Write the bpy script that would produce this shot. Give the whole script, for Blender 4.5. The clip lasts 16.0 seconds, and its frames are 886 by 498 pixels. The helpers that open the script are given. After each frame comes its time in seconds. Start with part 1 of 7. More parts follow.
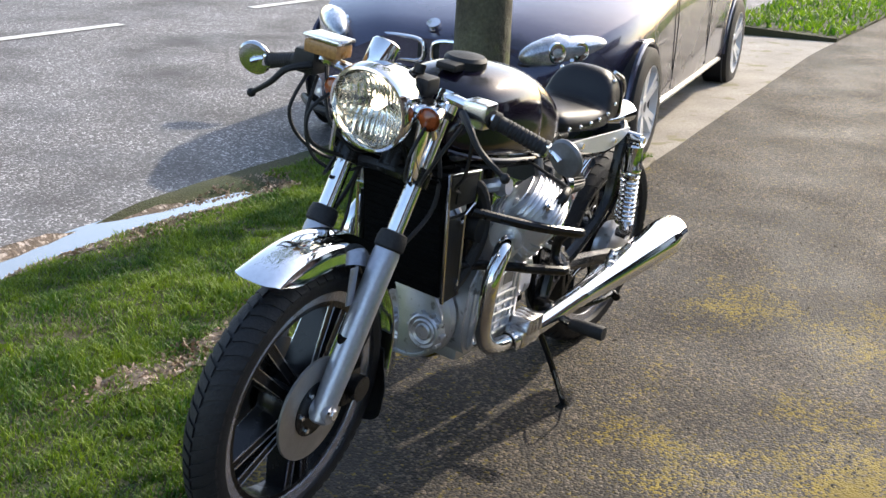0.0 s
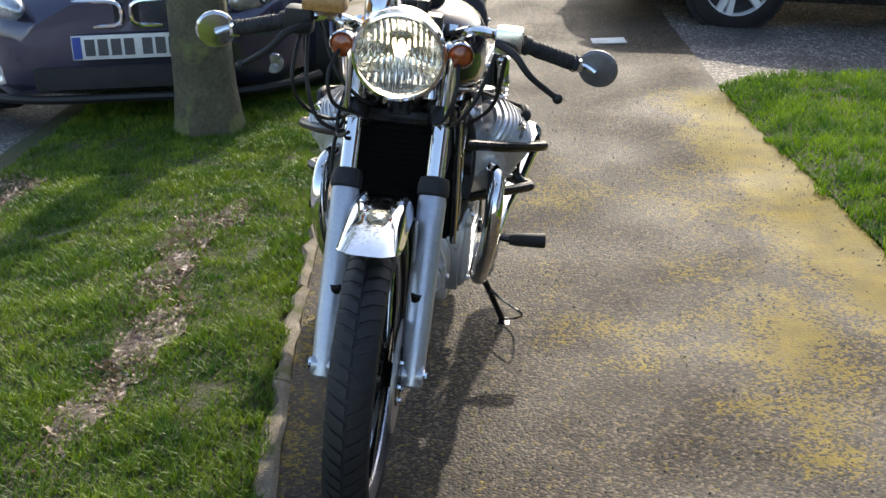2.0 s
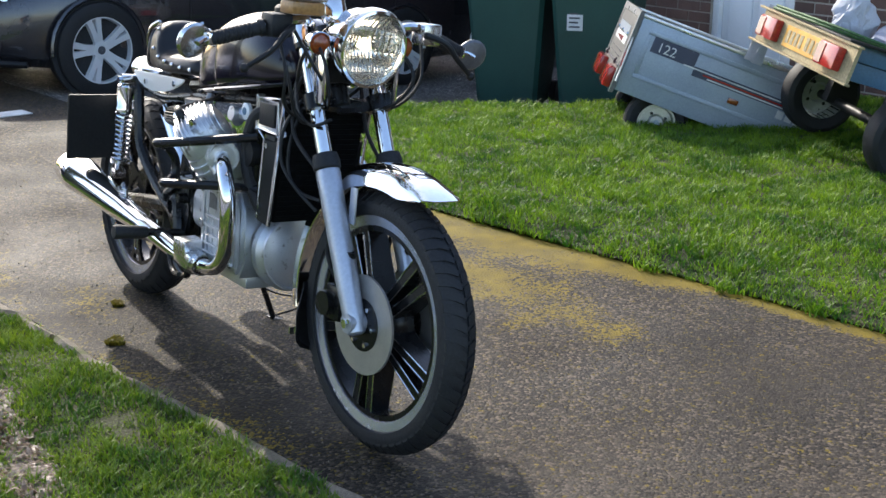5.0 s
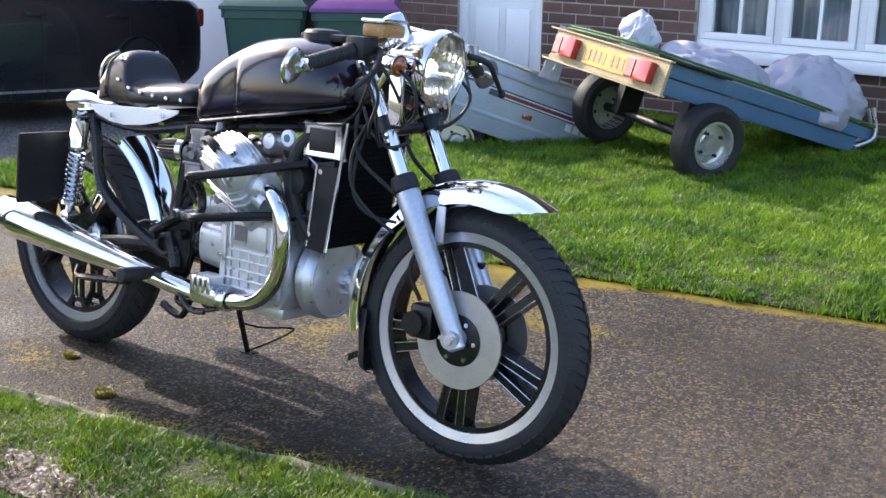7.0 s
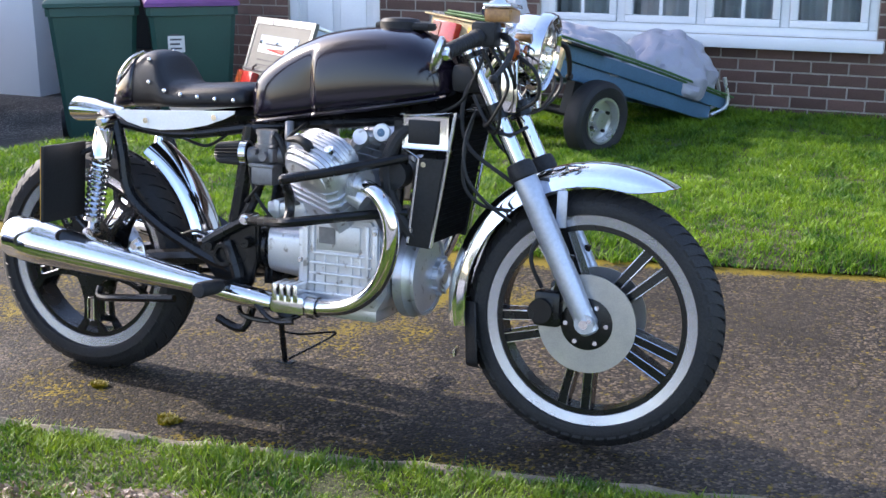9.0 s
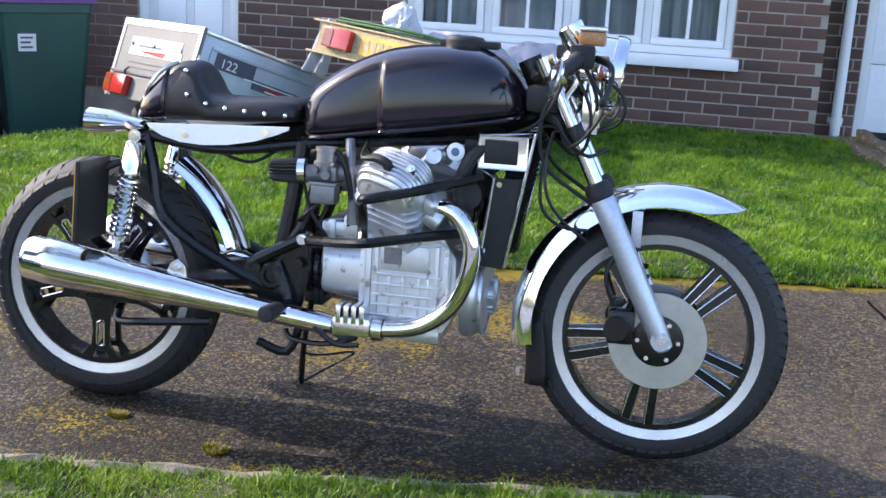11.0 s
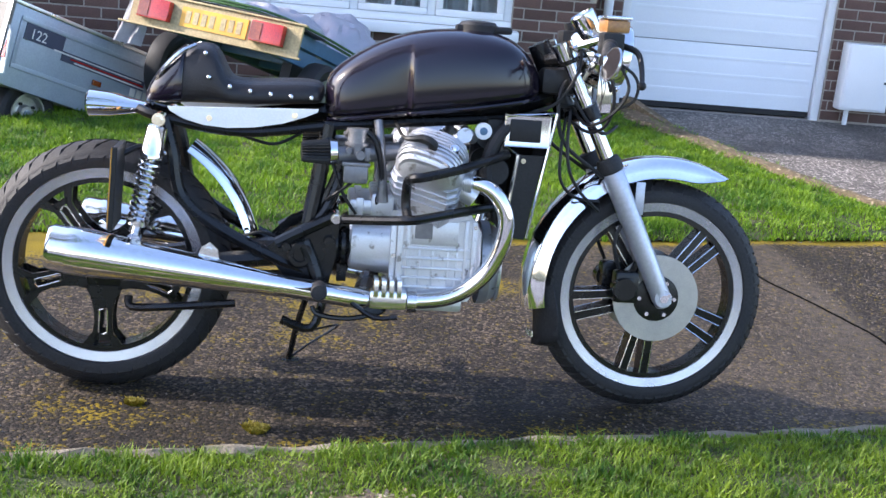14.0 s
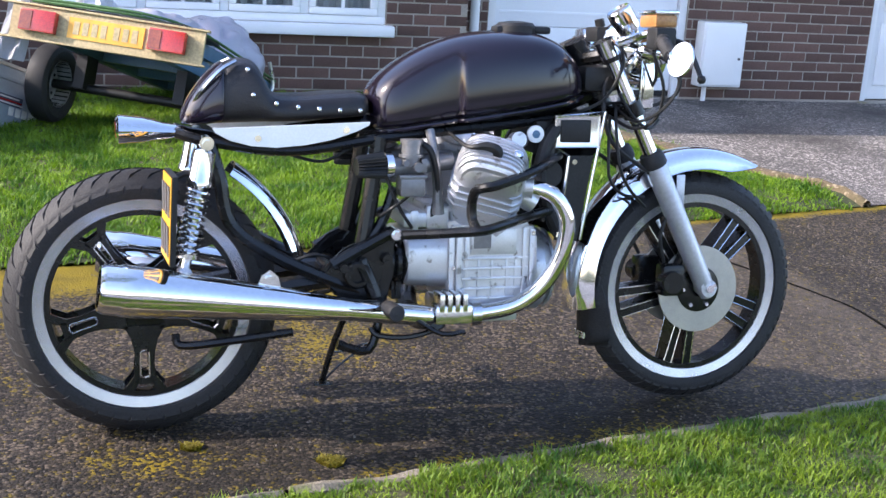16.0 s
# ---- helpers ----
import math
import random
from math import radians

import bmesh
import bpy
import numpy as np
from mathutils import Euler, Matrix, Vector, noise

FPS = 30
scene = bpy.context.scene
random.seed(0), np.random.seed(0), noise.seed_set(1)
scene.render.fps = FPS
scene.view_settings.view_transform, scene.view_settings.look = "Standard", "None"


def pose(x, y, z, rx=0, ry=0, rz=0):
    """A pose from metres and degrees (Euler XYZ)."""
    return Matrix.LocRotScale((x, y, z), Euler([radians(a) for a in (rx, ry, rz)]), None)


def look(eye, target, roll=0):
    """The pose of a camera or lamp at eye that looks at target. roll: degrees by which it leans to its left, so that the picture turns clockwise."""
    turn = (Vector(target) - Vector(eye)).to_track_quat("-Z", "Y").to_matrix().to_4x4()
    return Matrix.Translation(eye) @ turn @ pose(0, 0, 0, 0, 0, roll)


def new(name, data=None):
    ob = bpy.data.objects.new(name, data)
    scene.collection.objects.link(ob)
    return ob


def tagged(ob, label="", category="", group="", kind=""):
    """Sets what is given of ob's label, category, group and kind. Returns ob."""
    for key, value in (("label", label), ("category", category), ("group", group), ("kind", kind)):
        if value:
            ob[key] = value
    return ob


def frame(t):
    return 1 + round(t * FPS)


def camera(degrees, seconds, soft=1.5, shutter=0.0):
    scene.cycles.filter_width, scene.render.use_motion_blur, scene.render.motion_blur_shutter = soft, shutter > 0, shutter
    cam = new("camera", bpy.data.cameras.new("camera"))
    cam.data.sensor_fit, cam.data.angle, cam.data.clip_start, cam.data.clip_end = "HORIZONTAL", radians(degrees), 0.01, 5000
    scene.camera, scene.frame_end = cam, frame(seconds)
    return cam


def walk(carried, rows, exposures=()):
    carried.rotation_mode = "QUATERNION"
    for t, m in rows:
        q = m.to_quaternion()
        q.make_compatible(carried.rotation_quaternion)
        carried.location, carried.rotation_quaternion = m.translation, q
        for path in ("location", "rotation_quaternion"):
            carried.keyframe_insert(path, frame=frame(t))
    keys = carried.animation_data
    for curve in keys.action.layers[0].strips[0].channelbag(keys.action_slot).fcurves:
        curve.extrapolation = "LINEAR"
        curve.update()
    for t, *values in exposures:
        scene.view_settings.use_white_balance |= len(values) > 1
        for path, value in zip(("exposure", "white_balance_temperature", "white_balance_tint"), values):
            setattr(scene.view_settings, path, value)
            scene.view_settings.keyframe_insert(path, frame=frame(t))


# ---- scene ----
cam = camera(40.0, 16.0, soft=1.5)
PATH = [
    (0, (3.337, 1.579, 1.517), (1.727, 0.579, 0.879), 3.68),
    (0.5, (3.382, 1.346, 1.517), (1.762, 0.461, 0.749), 1.87),
    (1, (3.470, 1.122, 1.511), (1.770, 0.382, 0.761), 1.62),
    (1.5, (3.661, 0.833, 1.535), (1.823, 0.486, 0.826), 1.46),
    (2, (3.686, 0.520, 1.494), (1.841, 0.254, 0.770), -1.93),
    (2.5, (3.718, 0.241, 1.510), (1.815, 0.202, 0.896), 0.23),
    (3, (3.948, -0.130, 1.515), (2.047, 0.162, 0.967), 1.00),
    (3.5, (3.981, -0.516, 1.422), (2.121, -0.101, 0.813), -1.76),
    (4, (3.902, -0.806, 1.419), (2.136, -0.080, 0.823), -0.03),
    (4.5, (3.940, -1.182, 1.437), (2.326, -0.160, 0.845), 0.78),
    (4.7, (3.896, -1.285, 1.394), (2.299, -0.233, 0.808), 0.68),
    (6.8, (3.158, -2.247, 1.313), (1.946, -0.758, 0.749), 0.66),
    (7, (3.079, -2.298, 1.339), (1.926, -0.753, 0.807), 1.01),
    (7.5, (2.901, -2.532, 1.358), (1.943, -0.850, 0.855), 2.81),
    (8, (2.694, -2.654, 1.344), (1.758, -0.957, 0.852), 3.60),
    (8.2, (2.587, -2.650, 1.321), (1.651, -0.966, 0.784), 1.87),
    (10.3, (1.715, -2.928, 1.315), (1.245, -1.060, 0.779), 1.79),
    (10.5, (1.634, -2.931, 1.334), (1.169, -1.063, 0.793), 2.40),
    (11, (1.450, -2.943, 1.337), (1.085, -1.050, 0.804), 2.93),
    (11.5, (1.209, -3.060, 1.348), (1.015, -1.138, 0.832), 1.90),
    (12, (1.019, -3.093, 1.334), (0.856, -1.162, 0.839), 2.51),
    (12.5, (0.822, -3.072, 1.323), (0.772, -1.151, 0.771), 1.46),
    (13, (0.673, -3.089, 1.341), (0.694, -1.152, 0.845), 4.10),
    (13.5, (0.546, -3.154, 1.348), (0.655, -1.231, 0.808), 4.53),
    (14, (0.512, -3.168, 1.348), (0.713, -1.257, 0.795), 5.29),
    (14.5, (0.415, -3.161, 1.341), (0.625, -1.248, 0.795), 4.24),
    (15, (0.265, -3.045, 1.313), (0.536, -1.151, 0.729), 3.28),
    (15.5, (0.087, -2.947, 1.320), (0.433, -1.066, 0.736), 4.13),
    (16, (-0.150, -2.947, 1.321), (0.389, -1.099, 0.778), 3.60),
]
walk(cam, [(t, look(eye, target, roll)) for t, eye, target, roll in PATH], exposures=[(0.0, 1.08, 6900, 11), (3.0, 1.0, 6950, 10), (5.0, 1.05, 6450, 11), (7.0, 1.55, 6450, 17), (10.0, 1.55, 6300, 17), (13.0, 1.6, 6200, 17), (16.0, 1.6, 6300, 18)])

# ---- light ----
SUN_AZ, SUN_EL = radians(172.0), radians(33.0)
world = bpy.data.worlds.new("sky")
scene.world = world
world.use_nodes = True
wn = world.node_tree
wn.nodes.clear()
sky = wn.nodes.new("ShaderNodeTexSky")
sky.sky_type = "NISHITA"
sky.sun_disc = False
sky.sun_elevation = SUN_EL
sky.sun_rotation = radians(90.0) - SUN_AZ
sky.dust_density = 1.6
sky.ozone_density = 1.5
bg = wn.nodes.new("ShaderNodeBackground")
bg.inputs["Strength"].default_value = 0.19
wo = wn.nodes.new("ShaderNodeOutputWorld")
wn.links.new(sky.outputs["Color"], bg.inputs["Color"])
wn.links.new(bg.outputs["Background"], wo.inputs["Surface"])
sun_data = bpy.data.lights.new("sun", "SUN")
sun_data.energy, sun_data.angle, sun_data.color = 2.7, radians(1.2), (1.0, 0.93, 0.80)
sun = new("sun", sun_data)
sun_dir = Vector((math.cos(SUN_EL) * math.cos(SUN_AZ), math.cos(SUN_EL) * math.sin(SUN_AZ), math.sin(SUN_EL)))
sun.matrix_world = look(sun_dir * 30, (0, 0, 0))

# ---- materials ----
def material(name, base, rough=0.5, metal=0.0, second=None, scale=8.0, fine=120.0, bump=0.0, bump_scale=200.0,
             grain=0.15, spots=None, spot_scale=3.0, spot_cut=0.55, coat=0.0, rough_var=0.1, piece=0.0, transmission=0.0, specular=0.5):
    """Principled surface with a coarse and a fine variation, optional spots (stains, recess shade) and relief."""
    m = bpy.data.materials.new(name)
    m.use_nodes = True
    nt = m.node_tree
    p = nt.nodes["Principled BSDF"]
    link = nt.links.new
    tc = nt.nodes.new("ShaderNodeTexCoord")
    def noise_tex(sc, detail=4.0):
        n = nt.nodes.new("ShaderNodeTexNoise")
        n.inputs["Scale"].default_value = sc
        n.inputs["Detail"].default_value = detail
        link(tc.outputs["Object"], n.inputs["Vector"])
        return n
    def mix(fac, a, b, kind="MIX"):
        x = nt.nodes.new("ShaderNodeMix")
        x.data_type, x.blend_type = "RGBA", kind
        for sock, val in ((0, fac), (6, a), (7, b)):
            if hasattr(val, "is_linked"):
                link(val, x.inputs[sock])
            elif sock == 0:
                x.inputs[0].default_value = val
            else:
                x.inputs[sock].default_value = (*val, 1)
        return x.outputs[2]
    def ramp(src, lo, hi):
        r = nt.nodes.new("ShaderNodeMapRange")
        r.inputs["From Min"].default_value, r.inputs["From Max"].default_value = lo, hi
        link(src, r.inputs["Value"])
        return r.outputs["Result"]
    coarse, fin = noise_tex(scale), noise_tex(fine, 2.0)
    b2 = second or tuple(c * 0.7 for c in base)
    col = mix(ramp(coarse.outputs["Fac"], 0.3, 0.7), base, b2)
    dark = tuple(max(0.0, c * (1 - 2 * grain)) for c in (1, 1, 1))
    col = mix(ramp(fin.outputs["Fac"], 0.35, 0.65), col, mix(1.0, col, dark, "MULTIPLY"))
    if spots:
        sp = noise_tex(spot_scale, 6.0)
        col = mix(ramp(sp.outputs["Fac"], spot_cut, spot_cut + 0.08), col, spots)
    if piece:
        info = nt.nodes.new("ShaderNodeObjectInfo")
        hv = nt.nodes.new("ShaderNodeHueSaturation")
        link(ramp(info.outputs["Random"], 0, 1), hv.inputs["Value"])
        mr = hv.inputs["Value"].links[0].from_node
        mr.inputs["To Min"].default_value, mr.inputs["To Max"].default_value = 1 - piece, 1 + piece
        link(col, hv.inputs["Color"])
        col = hv.outputs["Color"]
    link(col, p.inputs["Base Color"])
    rr = nt.nodes.new("ShaderNodeMapRange")
    link(coarse.outputs["Fac"], rr.inputs["Value"])
    rr.inputs["To Min"].default_value, rr.inputs["To Max"].default_value = max(0.02, rough - rough_var), min(1.0, rough + rough_var)
    link(rr.outputs["Result"], p.inputs["Roughness"])
    p.inputs["Metallic"].default_value = metal
    p.inputs["Coat Weight"].default_value = coat
    p.inputs["Coat Roughness"].default_value = 0.04
    p.inputs["Transmission Weight"].default_value = transmission
    p.inputs["Specular IOR Level"].default_value = specular
    if bump:
        bn = noise_tex(bump_scale, 3.0)
        bu = nt.nodes.new("ShaderNodeBump")
        bu.inputs["Strength"].default_value = bump
        bu.inputs["Distance"].default_value = 0.01
        link(bn.outputs["Fac"], bu.inputs["Height"])
        link(bu.outputs["Normal"], p.inputs["Normal"])
    return m


def asphalt_material(name, base, light, moss, moss_cut, stone=160.0, grown=False):
    """Worn tarmac: stones of several greys, damp stains and patches of yellow moss."""
    m = bpy.data.materials.new(name)
    m.use_nodes = True
    nt = m.node_tree
    p, link = nt.nodes["Principled BSDF"], nt.links.new
    tc = nt.nodes.new("ShaderNodeTexCoord")
    vo = nt.nodes.new("ShaderNodeTexVoronoi")
    vo.inputs["Scale"].default_value = stone
    link(tc.outputs["Object"], vo.inputs["Vector"])
    sep = nt.nodes.new("ShaderNodeSeparateColor")
    link(vo.outputs["Color"], sep.inputs["Color"])
    def tex(sc, detail):
        n = nt.nodes.new("ShaderNodeTexNoise")
        n.inputs["Scale"].default_value, n.inputs["Detail"].default_value = sc, detail
        link(tc.outputs["Object"], n.inputs["Vector"])
        return n.outputs["Fac"]
    def rng(v, a, b, c=0.0, d=1.0):
        r = nt.nodes.new("ShaderNodeMapRange")
        for k, x in zip(("From Min", "From Max", "To Min", "To Max"), (a, b, c, d)):
            r.inputs[k].default_value = x
        link(v, r.inputs["Value"])
        return r.outputs["Result"]
    def mix(f, a, b):
        x = nt.nodes.new("ShaderNodeMix")
        x.data_type = "RGBA"
        link(f, x.inputs[0])
        for s_, v in ((6, a), (7, b)):
            if isinstance(v, tuple):
                x.inputs[s_].default_value = (*v, 1)
            else:
                link(v, x.inputs[s_])
        return x.outputs[2]
    def mul(a, b):
        q = nt.nodes.new("ShaderNodeMath")
        q.operation = "MULTIPLY"
        link(a, q.inputs[0]), link(b, q.inputs[1])
        return q.outputs[0]
    col = mix(rng(sep.outputs["Red"], 0.34, 0.85), base, light)
    col = mix(rng(sep.outputs["Blue"], 0.80, 0.86), col, tuple(min(0.5, c * 2.6) for c in light))
    col = mix(rng(tex(stone * 0.28, 3.0), 0.55, 0.68), col, base)
    col = mix(rng(tex(1.3, 5.0), 0.45, 0.75), col, tuple(c * 0.6 for c in base))
    if grown:
        at = nt.nodes.new("ShaderNodeAttribute")
        at.attribute_name = "moss"
        ad = nt.nodes.new("ShaderNodeMath")
        ad.operation = "MULTIPLY_ADD"
        ad.inputs[1].default_value = 0.9
        link(tex(38.0, 6.0), ad.inputs[0])
        link(at.outputs["Fac"], ad.inputs[2])
        sb = nt.nodes.new("ShaderNodeMath")
        sb.operation = "MULTIPLY_ADD"
        sb.inputs[1].default_value = -0.75
        link(sep.outputs["Green"], sb.inputs[0])
        link(ad.outputs[0], sb.inputs[2])
        green = mix(rng(tex(9.0, 5.0), 0.35, 0.65), moss, (0.125, 0.090, 0.005))
        du = nt.nodes.new("ShaderNodeAttribute")
        du.attribute_name = "dust"
        col = mix(mul(du.outputs["Fac"], rng(tex(26.0, 5.0), 0.35, 0.62, 0.25, 0.85)), col, (0.085, 0.068, 0.050))
        col = mix(rng(sb.outputs[0], 0.36, 0.58, 0.0, 0.92), col, green)
    else:
        mossy = mul(rng(tex(0.9, 6.0), moss_cut, moss_cut + 0.14), rng(tex(60.0, 3.0), 0.35, 0.6))
        col = mix(mossy, col, moss)
    link(col, p.inputs["Base Color"])
    link(rng(tex(2.0, 4.0), 0.3, 0.7, 0.62, 0.85), p.inputs["Roughness"])
    p.inputs["Specular IOR Level"].default_value = 0.28
    bu = nt.nodes.new("ShaderNodeBump")
    bu.inputs["Strength"].default_value, bu.inputs["Distance"].default_value = 0.6, 0.004
    link(vo.outputs["Distance"], bu.inputs["Height"])
    bu.invert = True
    link(bu.outputs["Normal"], p.inputs["Normal"])
    return m


def glass_material(name, tint=(0.9, 0.95, 0.95), rough=0.02, alpha=0.25):
    m = bpy.data.materials.new(name)
    m.use_nodes = True
    nt = m.node_tree
    nt.nodes.clear()
    g, t, x, o = (nt.nodes.new(k) for k in ("ShaderNodeBsdfGlossy", "ShaderNodeBsdfTransparent", "ShaderNodeMixShader", "ShaderNodeOutputMaterial"))
    fr = nt.nodes.new("ShaderNodeFresnel")
    fr.inputs["IOR"].default_value = 1.6
    g.inputs["Roughness"].default_value = rough
    t.inputs["Color"].default_value = (*tint, 1)
    nt.links.new(fr.outputs["Fac"], x.inputs[0])
    nt.links.new(t.outputs["BSDF"], x.inputs[1])
    nt.links.new(g.outputs["BSDF"], x.inputs[2])
    nt.links.new(x.outputs["Shader"], o.inputs["Surface"])
    return m


def leaf_material(name, a, b, trans=0.35):
    m = bpy.data.materials.new(name)
    m.use_nodes = True
    nt = m.node_tree
    p, link = nt.nodes["Principled BSDF"], nt.links.new
    ge = nt.nodes.new("ShaderNodeNewGeometry")
    tc = nt.nodes.new("ShaderNodeTexCoord")
    no = nt.nodes.new("ShaderNodeTexNoise")
    no.inputs["Scale"].default_value = 5.0
    no.inputs["Detail"].default_value = 5.0
    link(tc.outputs["Object"], no.inputs["Vector"])
    ad = nt.nodes.new("ShaderNodeMath")
    ad.operation = "MULTIPLY_ADD"
    ad.inputs[1].default_value = 0.6
    link(ge.outputs["Random Per Island"], ad.inputs[0])
    sb = nt.nodes.new("ShaderNodeMath")
    sb.operation = "MULTIPLY_ADD"
    sb.inputs[1].default_value, sb.inputs[2].default_value = 2.6, -1.1
    link(no.outputs["Fac"], sb.inputs[0])
    link(sb.outputs[0], ad.inputs[2])
    x = nt.nodes.new("ShaderNodeMix")
    x.data_type = "RGBA"
    link(ad.outputs[0], x.inputs[0])
    x.inputs[6].default_value, x.inputs[7].default_value = (*a, 1), (*b, 1)
    link(x.outputs[2], p.inputs["Base Color"])
    p.inputs["Roughness"].default_value = 0.55
    tr = nt.nodes.new("ShaderNodeBsdfTranslucent")
    link(x.outputs[2], tr.inputs["Color"])
    ms = nt.nodes.new("ShaderNodeMixShader")
    ms.inputs[0].default_value = trans
    out = nt.nodes["Material Output"]
    link(p.outputs["BSDF"], ms.inputs[1])
    link(tr.outputs["BSDF"], ms.inputs[2])
    link(ms.outputs["Shader"], out.inputs["Surface"])
    return m


M_PAVE = asphalt_material("pavement_tarmac", (0.0072, 0.0055, 0.0040), (0.047, 0.036, 0.026), (0.200, 0.140, 0.003), 0.54, 125.0, True)
M_ROAD = asphalt_material("road_tarmac", (0.11, 0.105, 0.105), (0.18, 0.175, 0.175), (0.11, 0.10, 0.10), 0.9, 90.0)
M_DRIVE = asphalt_material("drive_tarmac", (0.080, 0.071, 0.064), (0.175, 0.158, 0.142), (0.12, 0.11, 0.05), 0.66, 90.0)
M_CONC = material("old_concrete", (0.42, 0.38, 0.33), 0.85, second=(0.30, 0.27, 0.23), scale=3, fine=90, bump=0.5, bump_scale=140, spots=(0.20, 0.18, 0.10), spot_scale=5, spot_cut=0.58)
M_KERB = material("concrete_edging", (0.30, 0.255, 0.195), 0.9, second=(0.17, 0.145, 0.105), scale=7, fine=120, bump=0.6, bump_scale=160, spots=(0.10, 0.11, 0.04), spot_scale=9, spot_cut=0.57)
M_SOIL = material("turf_soil", (0.036, 0.056, 0.012), 0.95, second=(0.075, 0.062, 0.03), scale=2.2, fine=60, bump=0.8, bump_scale=90)
M_MUD = material("bare_earth", (0.17, 0.12, 0.085), 0.8, second=(0.10, 0.075, 0.05), scale=16, fine=90, bump=1.0, bump_scale=60, spots=(0.46, 0.38, 0.32), spot_scale=34, spot_cut=0.55)
M_GRASS = leaf_material("lawn_blades", (0.035, 0.120, 0.005), (0.22, 0.36, 0.014), 0.45)
M_VERGE = leaf_material("verge_blades", (0.034, 0.105, 0.004), (0.20, 0.29, 0.016), 0.4)
M_WATER = material("standing_water", (0.16, 0.14, 0.12), 0.05, rough_var=0.02, specular=1.0)
M_BRICK = material("brown_brick", (0.150, 0.084, 0.064), 0.85, second=(0.100, 0.056, 0.046), scale=6, fine=150, bump=0.5, bump_scale=180, piece=0.30)
M_MORTAR = material("mortar", (0.45, 0.40, 0.34), 0.95, scale=5, fine=200, bump=0.4)
M_UPVC = material("white_plastic_frame", (0.80, 0.81, 0.82), 0.35, second=(0.74, 0.75, 0.76), scale=3, grain=0.02)
M_GDOOR = material("white_painted_steel", (0.84, 0.86, 0.89), 0.4, second=(0.79, 0.81, 0.85), scale=1.5, grain=0.02)
# Near-black: shade of interiors and wheel wells put into the colour; also car gaps.
M_DARK = material("shade_and_gap_black", (0.03, 0.03, 0.032), 0.9)
M_CURTAIN = material("net_curtain", (0.62, 0.62, 0.64), 0.9, second=(0.45, 0.46, 0.5), scale=2.5, grain=0.05)
M_GLASS = glass_material("window_glass")
M_ROOF = material("roof_tile", (0.14, 0.09, 0.07), 0.9, scale=4, piece=0.2)
M_GREENBIN = material("green_bin_plastic", (0.020, 0.080, 0.064), 0.5, second=(0.016, 0.064, 0.052), scale=3, grain=0.05, bump=0.1)
M_PURPLE = material("purple_bin_plastic", (0.16, 0.05, 0.22), 0.45, scale=3, grain=0.05)
M_PAPER = material("white_paper", (0.75, 0.75, 0.73), 0.8, grain=0.03)
M_INK = material("grey_print", (0.10, 0.10, 0.11), 0.7)
M_BARK = material("mossy_bark", (0.125, 0.12, 0.072), 0.95, second=(0.065, 0.055, 0.035), scale=7, fine=60, bump=1.0, bump_scale=45, spots=(0.12, 0.13, 0.05), spot_scale=6, spot_cut=0.55)
M_LEAF = leaf_material("tree_leaf", (0.04, 0.09, 0.02), (0.09, 0.15, 0.03), 0.4)
M_GALV = material("grey_sheet_steel", (0.36, 0.41, 0.47), 0.42, 0.35, second=(0.30, 0.35, 0.41), scale=4, grain=0.05, bump=0.1, bump_scale=20)
M_SILVERTRIM = material("aluminium_trim", (0.72, 0.72, 0.70), 0.3, 0.8, scale=10, grain=0.06)
M_BLUE = material("blue_paint", (0.085, 0.18, 0.29), 0.45, second=(0.065, 0.14, 0.23), scale=4, grain=0.08, spots=(0.2, 0.16, 0.12), spot_scale=8, spot_cut=0.68)
M_WOOD = material("weathered_board", (0.50, 0.40, 0.22), 0.75, second=(0.40, 0.31, 0.16), scale=5, fine=70, bump=0.3)
M_YELLOW = material("yellow_plate", (0.80, 0.40, 0.03), 0.4, scale=9, grain=0.04)
M_REDLENS = material("red_lens", (0.55, 0.035, 0.02), 0.2, second=(0.42, 0.02, 0.015), scale=30, coat=0.6)
M_AMBER = material("amber_lens", (0.36, 0.075, 0.015), 0.2, second=(0.22, 0.04, 0.01), scale=30, coat=0.6)
M_TARP = material("grey_tarpaulin", (0.40, 0.40, 0.46), 0.34, second=(0.33, 0.33, 0.39), scale=4, grain=0.02, bump=0.15, bump_scale=9)
M_SLATE = material("slate_blue_decal", (0.055, 0.065, 0.11), 0.4, scale=6, grain=0.04)
M_STRAP = material("green_strap", (0.07, 0.17, 0.05), 0.7, scale=30)
M_RUBBER = material("tyre_rubber", (0.017, 0.017, 0.020), 0.62, second=(0.026, 0.025, 0.025), scale=14, fine=160, bump=0.2, bump_scale=220, specular=0.35)
M_CHROME = material("chrome", (0.88, 0.88, 0.88), 0.07, 1.0, second=(0.82, 0.82, 0.83), scale=9, fine=90, grain=0.02, rough_var=0.03)
M_CHROMEWORN = material("worn_chrome", (0.97, 0.97, 0.97), 0.07, 1.0, second=(0.91, 0.91, 0.92), scale=9, fine=90, grain=0.02, rough_var=0.04, spots=(0.34, 0.33, 0.32), spot_scale=17, spot_cut=0.69)
M_POLISH = material("polished_alloy", (0.80, 0.80, 0.80), 0.20, 1.0, second=(0.70, 0.70, 0.71), scale=12, fine=160, grain=0.04, rough_var=0.08)
# Cast alloy: scattered dark spots imitate shaded recesses and read as oil stains.
M_ALLOY = material("cast_alloy", (0.66, 0.67, 0.70), 0.36, 0.75, second=(0.55, 0.56, 0.59), scale=9, fine=220, grain=0.03, bump=0.06, bump_scale=260, spots=(0.26, 0.25, 0.245), spot_scale=34, spot_cut=0.61)
